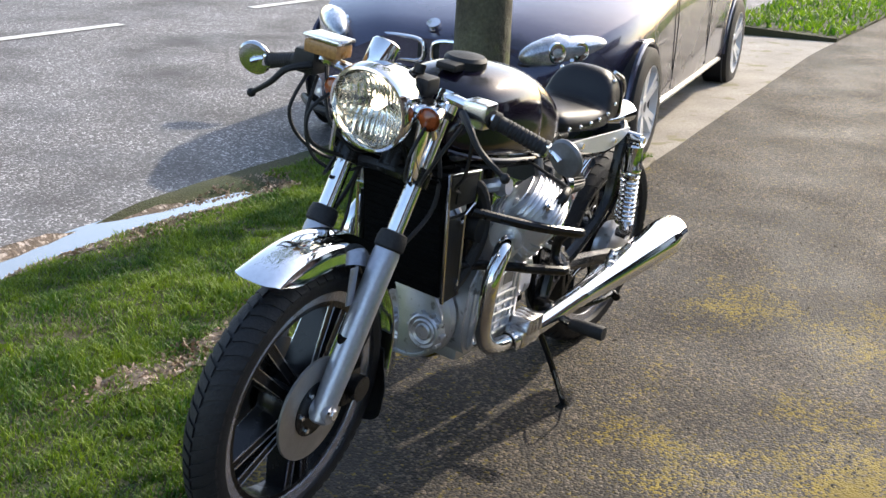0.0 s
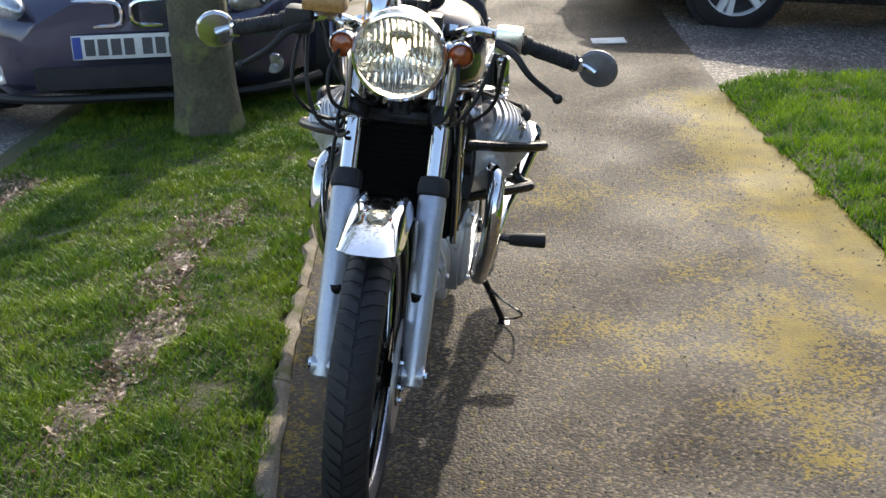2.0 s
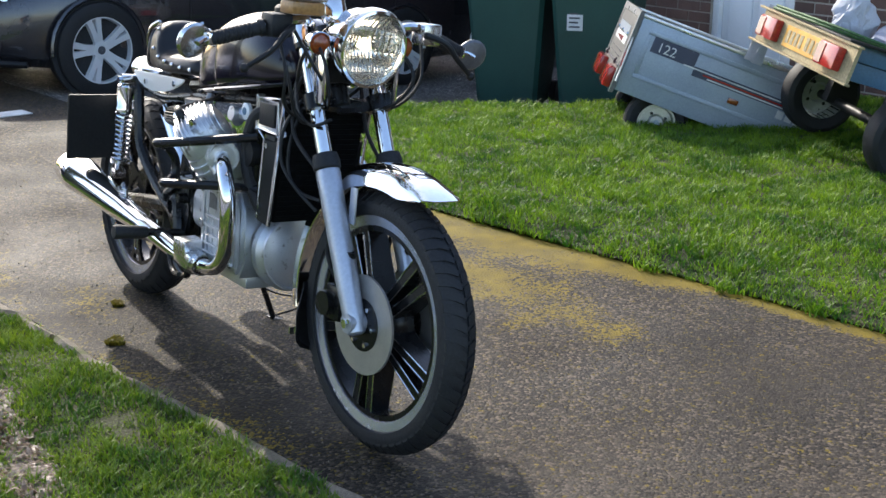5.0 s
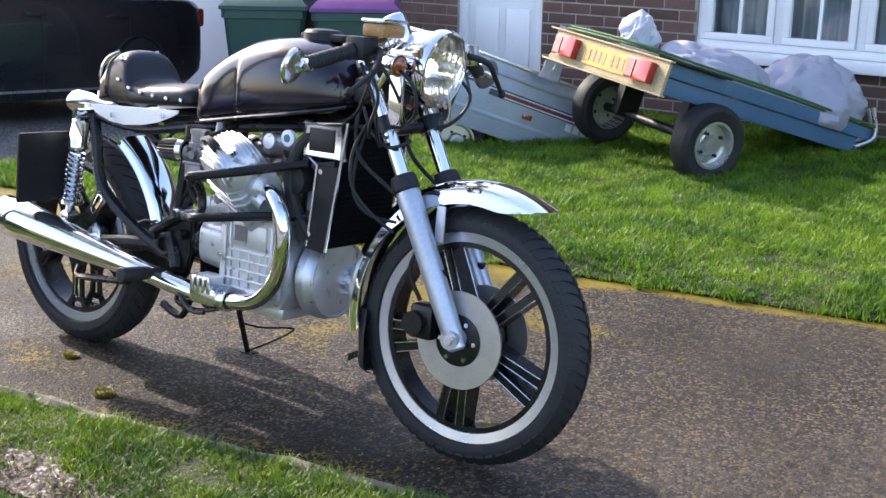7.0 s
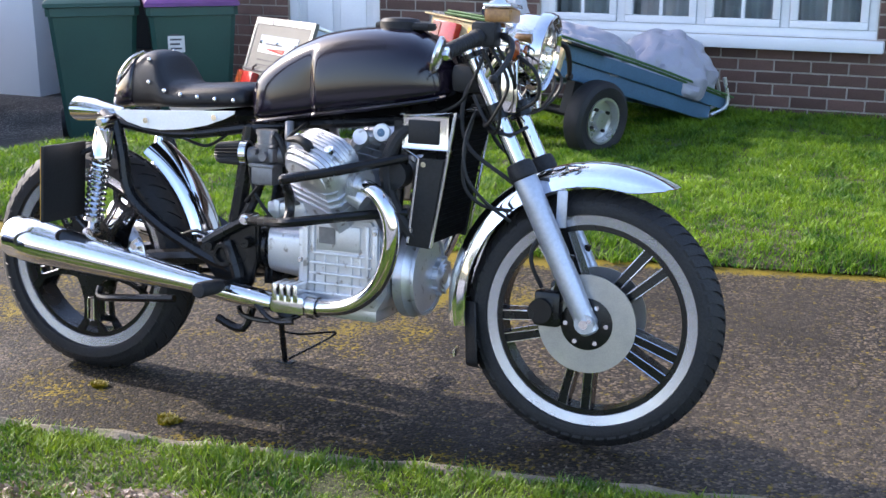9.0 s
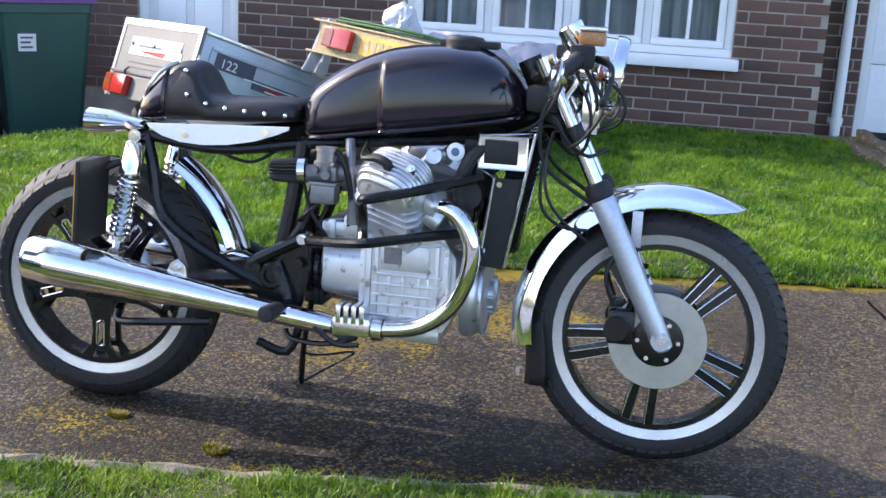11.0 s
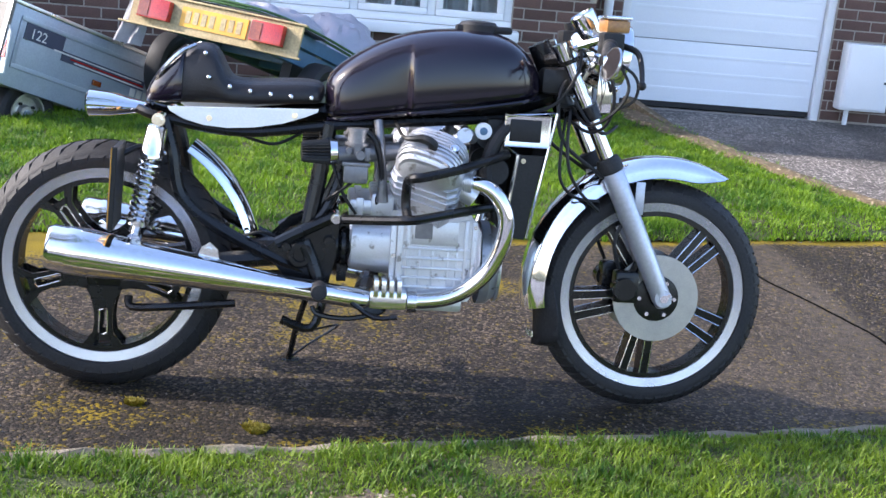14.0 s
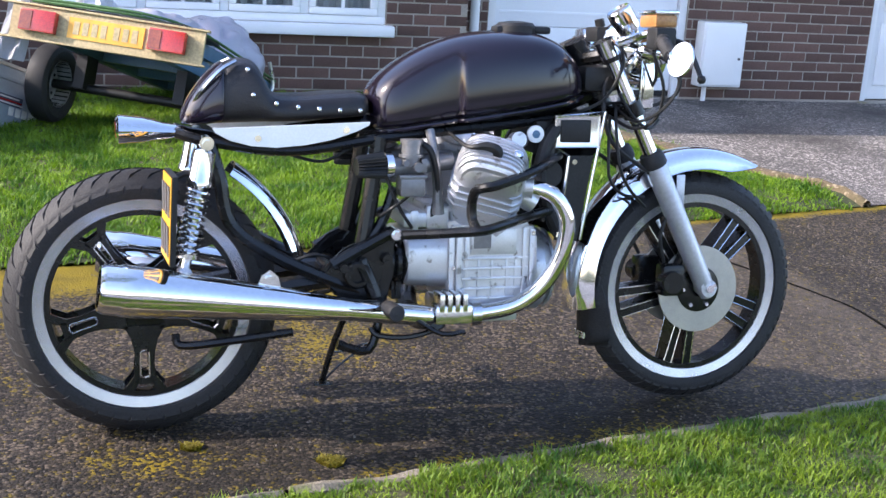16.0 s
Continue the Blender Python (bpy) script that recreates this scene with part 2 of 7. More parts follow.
M_CARB = material("dull_grey_alloy", (0.24, 0.24, 0.25), 0.42, 0.6, second=(0.16, 0.16, 0.17), scale=18, grain=0.06)
M_RIM = material("silver_wheel_paint", (0.56, 0.56, 0.61), 0.24, 0.75, second=(0.48, 0.48, 0.53), scale=9, fine=160, grain=0.03)
M_REFL = material("lamp_reflector", (0.90, 0.90, 0.88), 0.14, 1.0, second=(0.82, 0.82, 0.80), scale=20, grain=0.02, rough_var=0.04)
M_WHEELSILVER = material("silver_wheel_lacquer", (0.72, 0.73, 0.75), 0.35, 0.15, second=(0.66, 0.67, 0.69), scale=6, grain=0.02, coat=0.5)
M_FORK = material("silver_fork_paint", (0.52, 0.54, 0.60), 0.32, 0.6, second=(0.46, 0.48, 0.54), scale=10, grain=0.05, bump=0.08)
M_DISC = material("brake_disc_steel", (0.48, 0.46, 0.43), 0.40, 0.8, second=(0.40, 0.38, 0.36), scale=22, fine=300, grain=0.05)
M_BLACKP = material("gloss_black_tank", (0.007, 0.005, 0.011), 0.16, second=(0.009, 0.006, 0.013), scale=3, coat=0.35, grain=0.02, rough_var=0.04, specular=0.4)
M_BLACK = material("satin_black_frame", (0.006, 0.006, 0.007), 0.26, second=(0.010, 0.010, 0.010), scale=15, grain=0.06, specular=0.35)
M_MATTE = material("black_plastic", (0.010, 0.010, 0.011), 0.5, second=(0.016, 0.016, 0.016), scale=12, bump=0.08, specular=0.35)
M_VINYL = material("black_vinyl", (0.011, 0.010, 0.012), 0.40, second=(0.015, 0.014, 0.015), scale=12, fine=240, bump=0.15, bump_scale=260, specular=0.4)
M_RADI = material("radiator_core", (0.006, 0.006, 0.006), 0.9, scale=60, specular=0.1)
M_BRASS = material("cloudy_fluid_plastic", (0.46, 0.24, 0.075), 0.3, second=(0.34, 0.16, 0.05), scale=14)
M_LENS = glass_material("clear_lens", (0.95, 0.95, 0.93))
M_CARPAINT = material("dark_car_paint", (0.055, 0.051, 0.052), 0.25, 0.5, second=(0.03, 0.03, 0.04), scale=2, coat=1.0, grain=0.04)
M_CARGREY = material("dark_blue_car_paint", (0.048, 0.047, 0.088), 0.26, 0.5, second=(0.042, 0.042, 0.078), scale=2, coat=1.0, grain=0.04)
M_CARGLASS = material("dark_car_glass", (0.02, 0.022, 0.025), 0.04, specular=0.8, rough_var=0.02)
M_HEADLAMP = material("headlamp_cover", (0.70, 0.74, 0.80), 0.10, 0.6, second=(0.30, 0.33, 0.38), scale=16, coat=1.0)
M_WHITELINE = material("white_road_paint", (0.72, 0.72, 0.70), 0.8, second=(0.55, 0.55, 0.54), scale=8, grain=0.1)
M_PLATE = material("white_plate", (0.76, 0.77, 0.78), 0.35, grain=0.02)
M_BLUEBAND = material("blue_plate_band", (0.03, 0.08, 0.40), 0.4)
M_MOSS = leaf_material("moss_tuft", (0.13, 0.125, 0.005), (0.25, 0.19, 0.010), 0.3)
M_LITTER = leaf_material("leaf_litter", (0.13, 0.075, 0.04), (0.42, 0.32, 0.24), 0.2)
M_GRIT = material("loose_grit", (0.20, 0.175, 0.145), 0.9, second=(0.1, 0.08, 0.06), scale=40)
M_TAILGATE = material("bare_aluminium_sheet", (0.15, 0.146, 0.13), 0.5, 0.0, second=(0.13, 0.126, 0.115), scale=5, grain=0.04)
for mw in (M_WATER,):
    mw.node_tree.nodes["Principled BSDF"].inputs["Coat Weight"].default_value = 1.0
    mw.node_tree.nodes["Principled BSDF"].inputs["Coat IOR"].default_value = 2.4
M_SEATPLATE = material("brushed_aluminium", (0.84, 0.84, 0.83), 0.38, 0.45, second=(0.78, 0.78, 0.78), scale=5, fine=200, grain=0.03)
M_CRACK = material("open_crack", (0.004, 0.0035, 0.003), 0.95, specular=0.1)
M_BANK = material("dry_earth_bank", (0.16, 0.115, 0.07), 0.95, second=(0.09, 0.075, 0.035), scale=11, fine=90, bump=0.9, bump_scale=60, spots=(0.30, 0.24, 0.16), spot_scale=30, spot_cut=0.58)

# ---- mesh helpers ----
def to_mesh(name, bm, mat, smooth=True):
    bmesh.ops.recalc_face_normals(bm, faces=bm.faces)
    me = bpy.data.meshes.new(name)
    if smooth:
        for f in bm.faces:
            f.smooth = True
        for e in bm.edges:
            if len(e.link_faces) == 2 and e.calc_face_angle(0) > radians(35):
                e.smooth = False
    bm.to_mesh(me)
    bm.free()
    me.materials.append(mat)
    return me


def thing(name, m, label, category, group="", kind=""):
    """An Empty at the base of a thing."""
    ob = new(name)
    ob.empty_display_size = 0.05
    ob.matrix_world = m
    return tagged(ob, label, category, group, kind)


def part(name, bm, mat, parent, label="", smooth=True):
    ob = new(name, to_mesh(name, bm, mat, smooth))
    ob.parent = parent
    if label:
        tagged(ob, label)
    return ob


def single(name, bm, mat, label, category="", kind="", m=None, smooth=True, group=""):
    ob = new(name, to_mesh(name, bm, mat, smooth))
    if m is not None:
        ob.matrix_world = m
    return tagged(ob, label, category, group, kind)


def box(bm, x0, x1, y0, y1, z0, z1, bev=0.0):
    """A box; bev chamfers all edges."""
    r = bmesh.ops.create_cube(bm, size=1.0)
    vs = r["verts"]
    for v in vs:
        v.co = Vector(((x0 + x1) / 2 + v.co.x * (x1 - x0), (y0 + y1) / 2 + v.co.y * (y1 - y0), (z0 + z1) / 2 + v.co.z * (z1 - z0)))
    if bev:
        es = list({e for v in vs for e in v.link_edges})
        bmesh.ops.bevel(bm, geom=es, offset=bev, segments=2, affect="EDGES", profile=0.6)
    return bm


def frame_at(d):
    d = Vector(d).normalized()
    a = Vector((0, 0, 1)) if abs(d.z) < 0.9 else Vector((1, 0, 0))
    u = d.cross(a).normalized()
    return u, u.cross(d).normalized()


def rings(bm, loops, closed=True, cap=True):
    """Skins a row of loops of points."""
    vv = [[bm.verts.new(p) for p in l] for l in loops]
    n = len(vv[0])
    for a, b in zip(vv, vv[1:]):
        for i in range(n if closed else n - 1):
            j = (i + 1) % n
            bm.faces.new((a[i], a[j], b[j], b[i]))
    if cap and closed:
        bm.faces.new(vv[0][::-1])
        bm.faces.new(vv[-1])
    return bm


def cyl(bm, p0, p1, r0, r1=None, n=16, cap=True):
    p0, p1 = Vector(p0), Vector(p1)
    r1 = r0 if r1 is None else r1
    u, v = frame_at(p1 - p0)
    ang = [2 * math.pi * i / n for i in range(n)]
    return rings(bm, [[p + (u * math.cos(a) + v * math.sin(a)) * r for a in ang] for p, r in ((p0, r0), (p1, r1))], cap=cap)


def smooth_path(pts, sub=6):
    """A rounded path through the points."""
    pts = [Vector(p) for p in pts]
    out = []
    for i in range(len(pts) - 1):
        a, b = pts[i], pts[i + 1]
        p, q = pts[max(i - 1, 0)], pts[min(i + 2, len(pts) - 1)]
        for k in range(sub):
            t = k / sub
            out.append(0.5 * ((2 * a) + (b - p) * t + (2 * p - 5 * a + 4 * b - q) * t * t + (3 * a - p - 3 * b + q) * t ** 3))
    out.append(pts[-1])
    return out


def tube(bm, pts, r, n=10, sub=6, cap=True):
    """A tube along a rounded path; r may be a list, one radius a point."""
    path = smooth_path(pts, sub) if sub > 1 else [Vector(p) for p in pts]
    if isinstance(r, (list, tuple)):
        rad = [r[min(int(i / max(sub, 1)), len(r) - 1)] * (1 - (i / max(sub, 1)) % 1) + r[min(int(i / max(sub, 1)) + 1, len(r) - 1)] * ((i / max(sub, 1)) % 1) for i in range(len(path))]
    else:
        rad = [r] * len(path)
    u = None
    loops = []
    for i, p in enumerate(path):
        d = (path[min(i + 1, len(path) - 1)] - path[max(i - 1, 0)]).normalized()
        if u is None:
            u, v = frame_at(d)
        else:
            u = (u - d * u.dot(d)).normalized()
            v = u.cross(d)
        loops.append([p + (u * math.cos(2 * math.pi * k / n) + v * math.sin(2 * math.pi * k / n)) * rad[i] for k in range(n)])
    return rings(bm, loops, cap=cap)


def lathe(bm, profile, centre, axis, n=32, closed=False):
    """Turns a profile of (along, radius) about an axis."""
    c, ax = Vector(centre), Vector(axis).normalized()
    u, v = frame_at(ax)
    loops = [[c + ax * h + (u * math.cos(2 * math.pi * k / n) + v * math.sin(2 * math.pi * k / n)) * r for k in range(n)] for h, r in profile]
    if closed:
        loops.append(loops[0])
        rings(bm, loops, cap=False)
        bmesh.ops.remove_doubles(bm, verts=bm.verts, dist=1e-6)
        return bm
    return rings(bm, loops, cap=False)


def prism(bm, outline, y0, y1, bev=0.0):
    """A plate: an outline in x, z, from y0 to y1."""
    a = [bm.verts.new((x, y0, z)) for x, z in outline]
    b = [bm.verts.new((x, y1, z)) for x, z in outline]
    n = len(outline)
    fs = [bm.faces.new(a), bm.faces.new(b[::-1])]
    for i in range(n):
        j = (i + 1) % n
        fs.append(bm.faces.new((a[j], a[i], b[i], b[j])))
    if bev:
        es = {e for f in fs[:2] for e in f.edges}
        bmesh.ops.bevel(bm, geom=list(es), offset=bev, segments=2, affect="EDGES")
    return bm


def B():
    return bmesh.new()


def lerp_line(pts, x):
    for (x0, y0), (x1, y1) in zip(pts, pts[1:]):
        if x <= x1:
            return y0 + (y1 - y0) * (x - x0) / (x1 - x0)
    return pts[-1][1]


def sheet(name, xs, lo, hi, z, mat, label, rows=12, kind="structure", thick=0.4, parent=None, category=""):
    """A ground strip between two lines lo(x) and hi(x), with its surface at z(x, y)."""
    bm = B()
    grid = []
    for x in xs:
        a, b = lo(x), hi(x)
        grid.append([bm.verts.new((x, a + (b - a) * k / rows, z(x, a + (b - a) * k / rows))) for k in range(rows + 1)])
    for r, q in zip(grid, grid[1:]):
        for k in range(rows):
            bm.faces.new((r[k], q[k], q[k + 1], r[k + 1]))
    rim = [e for e in bm.edges if len(e.link_faces) == 1]
    ret = bmesh.ops.extrude_edge_only(bm, edges=rim)
    for v in (g for g in ret["geom"] if isinstance(g, bmesh.types.BMVert)):
        v.co.z -= thick
    return single(name, bm, mat, label, category, kind)


# lines of the plan
KERB = [(-60, -6.5), (-15.2, -1.8), (-6.9, -1.29), (-2.45, -0.76), (-0.35, -0.495), (0.1, -0.43), (0.35, -0.395), (0.78, -0.325), (1.25, -0.237), (1.7, -0.155), (4.0, 0.27), (14.0, 2.3), (60.0, 12.0)]
LAWN_EDGE = [(-60, -5.2), (-15.1, -0.15), (-8.4, 0.42), (-2.4, 1.07), (-1.45, 1.21), (-0.8, 1.33), (-0.2, 1.42), (0.3, 1.52), (0.8, 1.61), (1.25, 1.69), (1.7, 1.76), (2.2, 1.88), (2.7, 2.0), (3.3, 2.12), (14.0, 4.3), (60.0, 14.0)]
ROAD_EDGE = [(-60, -7.6), (-6.0, -2.3), (-0.6, -2.12), (0.6, -2.0), (4.0, -1.5), (14.0, 0.3), (60.0, 9.5)]
def kerb_y(x): return lerp_line(KERB, x)
def lawn_y(x): return lerp_line(LAWN_EDGE, x)
def road_y(x): return lerp_line(ROAD_EDGE, x)
def drive_edge(y): return lerp_line([(1.5, 3.6), (2.1, 3.52), (2.4, 3.45), (2.85, 3.22), (3.7, 2.97), (4.7, 2.70), (5.5, 2.56), (6.0, 2.5)], y)
def lawn_left(y): return lerp_line([(0.8, -2.3), (1.1, -2.4), (2.0, -2.57), (2.8, -2.25), (3.0, -2.08), (3.3, -1.82), (3.6, -1.72), (6.0, -1.7)], y)

# ---- the ground ----
def uneven(x, y, amount=0.008, scale=2.2):
    return amount * noise.noise(Vector((x * scale, y * scale, 3.1)))

def frange(a, b, n):
    return [a + (b - a) * i / (n - 1) for i in range(n)]

bm = B()
ring_x = [-400, -120, -60, -30, -12, -6, -3, 0, 3, 6, 12, 30, 60, 120, 400]
grid = [[bm.verts.new((x, y, -0.6)) for y in ring_x] for x in ring_x]
for r, q in zip(grid, grid[1:]):
    for k in range(len(ring_x) - 1):
        bm.faces.new((r[k], q[k], q[k + 1], r[k + 1]))
single("ground", bm, M_SOIL, "dark earth and turf reaching away all round", "ground", "structure")

MOSS = [(0.0, -0.22, 0.45, 0.16), (-0.6, -0.42, 0.5, 0.14), (0.45, 0.62, 0.16, 0.55), (0.9, 0.95, 0.12, 0.4), (0.2, 0.35, 0.35, 0.14), (-0.1, 0.75, 0.75, 0.30), (0.35, 0.85, 0.35, 0.25), (1.0, 1.05, 0.5, 0.14), (0.7, 0.62, 0.35, 0.18), (-0.9, 0.35, 0.6, 0.25), (-0.9, 0.9, 0.7, 0.3), (-1.3, -0.45, 0.5, 0.12), (0.4, 1.05, 0.9, 0.36)]
def mossy(x, y):
    if not (kerb_y(x) < y < lawn_y(x) + 0.03) or x > 3.6:
        return 0.0
    n = noise.noise(Vector((x * 2.4, y * 2.4, 7.0))) + 0.7 * noise.noise(Vector((x * 9, y * 9, 1.0)))
    ends = max(0.0, min(1.0, (x + 2.45) / 0.3))
    wide = 0.40 if x < 0.3 else max(0.09, 0.40 - 0.32 * (x - 0.3))
    band = 1.05 - (lawn_y(x) - y) / wide
    edge = 0.6 - (y - kerb_y(x)) / 0.10
    spot = max(0.8 - math.hypot((x - a) / rx, (y - b) / ry) for a, b, rx, ry in MOSS)
    return ends * max(0.0, min(1.0, max(1.6 * band + 0.5 * n, 0.5 * edge + 0.5 * n, 0.58 * spot + 0.46 * n - 0.04)))

XS = [-60, -40, -25] + frange(-16, 6, 90) + [9, 14, 25, 60]
XP = [-60, -40, -25] + frange(-16, -4.1, 24) + frange(-4, 3.6, 230) + frange(3.8, 6, 8) + [9, 14, 25, 60]
path = sheet("pavement", XP, kerb_y, lawn_y, lambda x, y: uneven(x, y, 0.006), M_PAVE, "worn tarmac footpath with loose grit and yellow moss", 56, category="pavement")
growth = path.data.attributes.new("moss", "FLOAT", "POINT")
for i, v in enumerate(path.data.vertices):
    growth.data[i].value = mossy(v.co.x, v.co.y) if -4.0 < v.co.x < 3.6 else 0.0
dusty = path.data.attributes.new("dust", "FLOAT", "POINT")
for i, v in enumerate(path.data.vertices):
    away = max(0.0, min(1.0, (v.co.x - 1.35) / 0.9)) * max(0.0, min(1.0, (2.5 - v.co.x) / 0.06 + 0.35))
    dusty.data[i].value = max(0.0, min(1.0, away * (0.75 + 0.9 * noise.noise(Vector((v.co.x * 1.7, v.co.y * 1.7, 5.0))))))
sheet("road", XS, lambda x: road_y(x) - 7.5, lambda x: road_y(x) - 0.02, lambda x, y: -0.085 + uneven(x, y, 0.004, 0.8), M_ROAD, "grey tarmac road with white centre dashes", 8, category="road")
sheet("far_verge", XS, lambda x: road_y(x) - 13.0, lambda x: road_y(x) - 7.52, lambda x, y: 0.02, M_SOIL, "green verge across the road", 4, category="verge")
# concrete crossing in front of the dark drive
sheet("drive_crossing", frange(-7.9, -2.5, 24), lambda x: road_y(x) + 0.0, lambda x: kerb_y(x) - 0.004, lambda x, y: -0.012 - 0.06 * (kerb_y(x) - y) / 1.2, M_CONC, "worn concrete vehicle crossing beside the footpath", 6, category="crossing")
# two drives
def drive_a_z(x, y):
    return 0.004 - 0.30 * max(0.0, min(1.0, (y - 0.8) / 3.3)) * max(0.0, min(1.0, (-1.75 - x) / 0.9))
sheet("drive_dark", frange(-8.3, -1.6, 30), lambda x: lawn_y(x) + 0.004, lambda x: 9.0, drive_a_z, M_DRIVE, "damp tarmac drive shared by the parked cars", 24, category="drive")
def drive_b_z(x, y):
    return 0.006 - 0.005 * max(0.0, y - 2.0)
bm = B()
g = []
for y in frange(1.6, 9.0, 26):
    x0 = drive_edge(y)
    g.append([bm.verts.new((x0 + (12 - x0) * (k / 20) ** 1.4, max(y, lawn_y(x0 + (12 - x0) * (k / 20) ** 1.4) + 0.004), drive_b_z(0, y))) for k in range(21)])
for r, q in zip(g, g[1:]):
    for k in range(20):
        if (r[k].co - q[k].co).length > 1e-4 or (r[k + 1].co - q[k + 1].co).length > 1e-4:
            bm.faces.new((r[k], r[k + 1], q[k + 1], q[k]))
bmesh.ops.remove_doubles(bm, verts=bm.verts, dist=1e-5)
single("drive_pale", bm, M_DRIVE, "grey tarmac drive in front of the white garage door", "drive", "structure")

def lawn_z(x, y):
    e = min(1.0, max(0.0, (y - lawn_y(x)) / 0.12))
    return 0.01 + 0.035 * e + 0.012 * noise.noise(Vector((x * 1.3, y * 1.3, 0.7)))
bm = B()
g = []
for y in frange(0.9, 5.2, 44):
    xa, xb = lawn_left(y), drive_edge(y)
    row = []
    for k in range(41):
        x = xa + (xb - xa) * k / 40
        yy = max(y, lawn_y(x))
        row.append(bm.verts.new((x, yy, lawn_z(x, yy))))
    g.append(row)
for r, q in zip(g, g[1:]):
    for k in range(40):
        if (r[k].co - q[k].co).length > 1e-4 or (r[k + 1].co - q[k + 1].co).length > 1e-4:
            bm.faces.new((r[k], r[k + 1], q[k + 1], q[k]))
bmesh.ops.remove_doubles(bm, verts=bm.verts, dist=1e-5)
single("lawn_ground", bm, M_SOIL, "turf of the front lawn", "lawn", "structure")

def trough_y(x):
    return lerp_line([(-9, -1.9), (-0.45, -1.9), (0.15, -1.95), (0.75, -1.86), (1.05, -1.78), (9, -1.2)], x)

def verge_z(x, y):
    u = max(0.0, (kerb_y(x) - y))
    dip = -0.075 * math.exp(-((y - trough_y(x)) / 0.085) ** 2) * max(0.0, min(1.0, (1.35 - x) / 0.3, (x + 0.8) / 0.3))
    return 0.005 + 0.02 * min(1.0, u / 0.15) - 0.03 * max(0.0, (u - 0.7)) + dip + 0.014 * noise.noise(Vector((x * 2.6, y * 2.6, 9.0)))
sheet("verge", frange(-2.5, 6, 170) + [9, 14, 25, 40], lambda x: road_y(x) - 0.0, lambda x: kerb_y(x) - 0.07, verge_z, M_SOIL, "worn grass verge between footpath and road", 60, category="verge")
sheet("verge_beyond", frange(-40, -7.9, 40), lambda x: road_y(x), lambda x: kerb_y(x) - 0.01, lambda x, y: 0.02, M_SOIL, "grass verge farther along the footpath", 4, category="verge")
sheet("lawn_beyond", frange(-40, -8.3, 40), lambda x: lawn_y(x) + 0.01, lambda x: 9.0, lambda x, y: 0.02, M_SOIL, "neighbouring lawn farther along the footpath", 6, category="lawn")

# edging stones between path and verge
rng = random.Random(4)
edging = thing("edging", pose(0, 0, 0), "crumbling concrete edging along the footpath", "edging", kind="structure")
x = -2.5
while x < 5.5:
    ln = rng.uniform(0.55, 0.9)
    bm = B()
    loops = []
    for k in range(9):
        xx = x + 0.008 + (ln - 0.016) * k / 8
        yk = kerb_y(xx) + rng.uniform(-0.007, 0.007)
        w = 0.055 + rng.uniform(-0.024, 0.014)
        h = 0.012 + rng.uniform(-0.006, 0.006)
        loops.append([(xx, yk, -0.06), (xx, yk, h - 0.008), (xx, yk - 0.012, h), (xx, yk - w + 0.014, h + 0.003), (xx, yk - w, h - 0.01), (xx, yk - w, -0.06)])
    rings(bm, loops)
    part("edging_stone", bm, M_KERB, edging, smooth=False)
    x += ln

# road paint and kerb
for x0, x1 in ((-3.68, -2.1), (-7.0, -5.33), (-11.0, -9.0), (0.9, 2.4), (5.0, 6.6)):
    sheet("road_dash", frange(x0, x1, 6), lambda x: road_y(x) - 3.84, lambda x: road_y(x) - 3.74, lambda x, y: -0.077 + uneven(x, y, 0.004, 0.8), M_WHITELINE, "worn white road marking", 1, thick=0.003, category="marking")

def blades(name, area, n, mat, label, h0, h1, zf, seed, keep=None, width=0.0035, category="grass"):
    """Many leaning blades scattered over an area (x0, x1, y0, y1), where keep(x, y) allows."""
    r = np.random.RandomState(seed)
    x0, x1, y0, y1 = area
    pts = []
    k = 0
    while len(pts) < n and k < n * 6:
        k += 1
        px, py = x0 + (x1 - x0) * r.rand(), y0 + (y1 - y0) * r.rand()
        q = keep(px, py) if keep else 1.0
        if q > 0 and r.rand() < q:
            pts.append((px, py))
    pts = np.array(pts)
    n = len(pts)
    z0 = np.array([zf(a, b) for a, b in pts])
    clump = np.array([noise.noise(Vector((a * 3.5, b * 3.5, seed))) for a, b in pts])
    fine_clump = np.array([noise.noise(Vector((a * 13, b * 13, seed + 4.0))) for a, b in pts])
    h = (h0 + (h1 - h0) * r.rand(n)) * np.maximum(0.25, 1 + 0.7 * clump + 0.7 * fine_clump)
    ang = r.rand(n) * 2 * np.pi
    lean = h * (0.25 + 0.75 * r.rand(n))
    wa = ang + np.pi / 2 + 0.5 * r.randn(n)
    dx, dy = np.cos(wa) * width * (0.7 + 0.6 * r.rand(n)), np.sin(wa) * width * (0.7 + 0.6 * r.rand(n))
    v = np.zeros((n, 5, 3))
    for i, (s, t, ww) in enumerate(((-1, 0, 1), (1, 0, 1), (-1, 0.55, 0.75), (1, 0.55, 0.75), (0, 1, 0))):
        v[:, i, 0] = pts[:, 0] + s * ww * dx + np.cos(ang) * lean * t ** 1.7
        v[:, i, 1] = pts[:, 1] + s * ww * dy + np.sin(ang) * lean * t ** 1.7
        v[:, i, 2] = z0 - 0.004 + h * (t - 0.22 * t * t)
    base = (np.arange(n) * 5)[:, None]
    quads = (base + np.array([0, 1, 3, 2])).tolist()
    tris = (base + np.array([2, 3, 4])).tolist()
    me = bpy.data.meshes.new(name)
    me.from_pydata(v.reshape(-1, 3).tolist(), [], quads + tris)
    me.materials.append(mat)
    return tagged(new(name, me), label, category, kind="stuff")

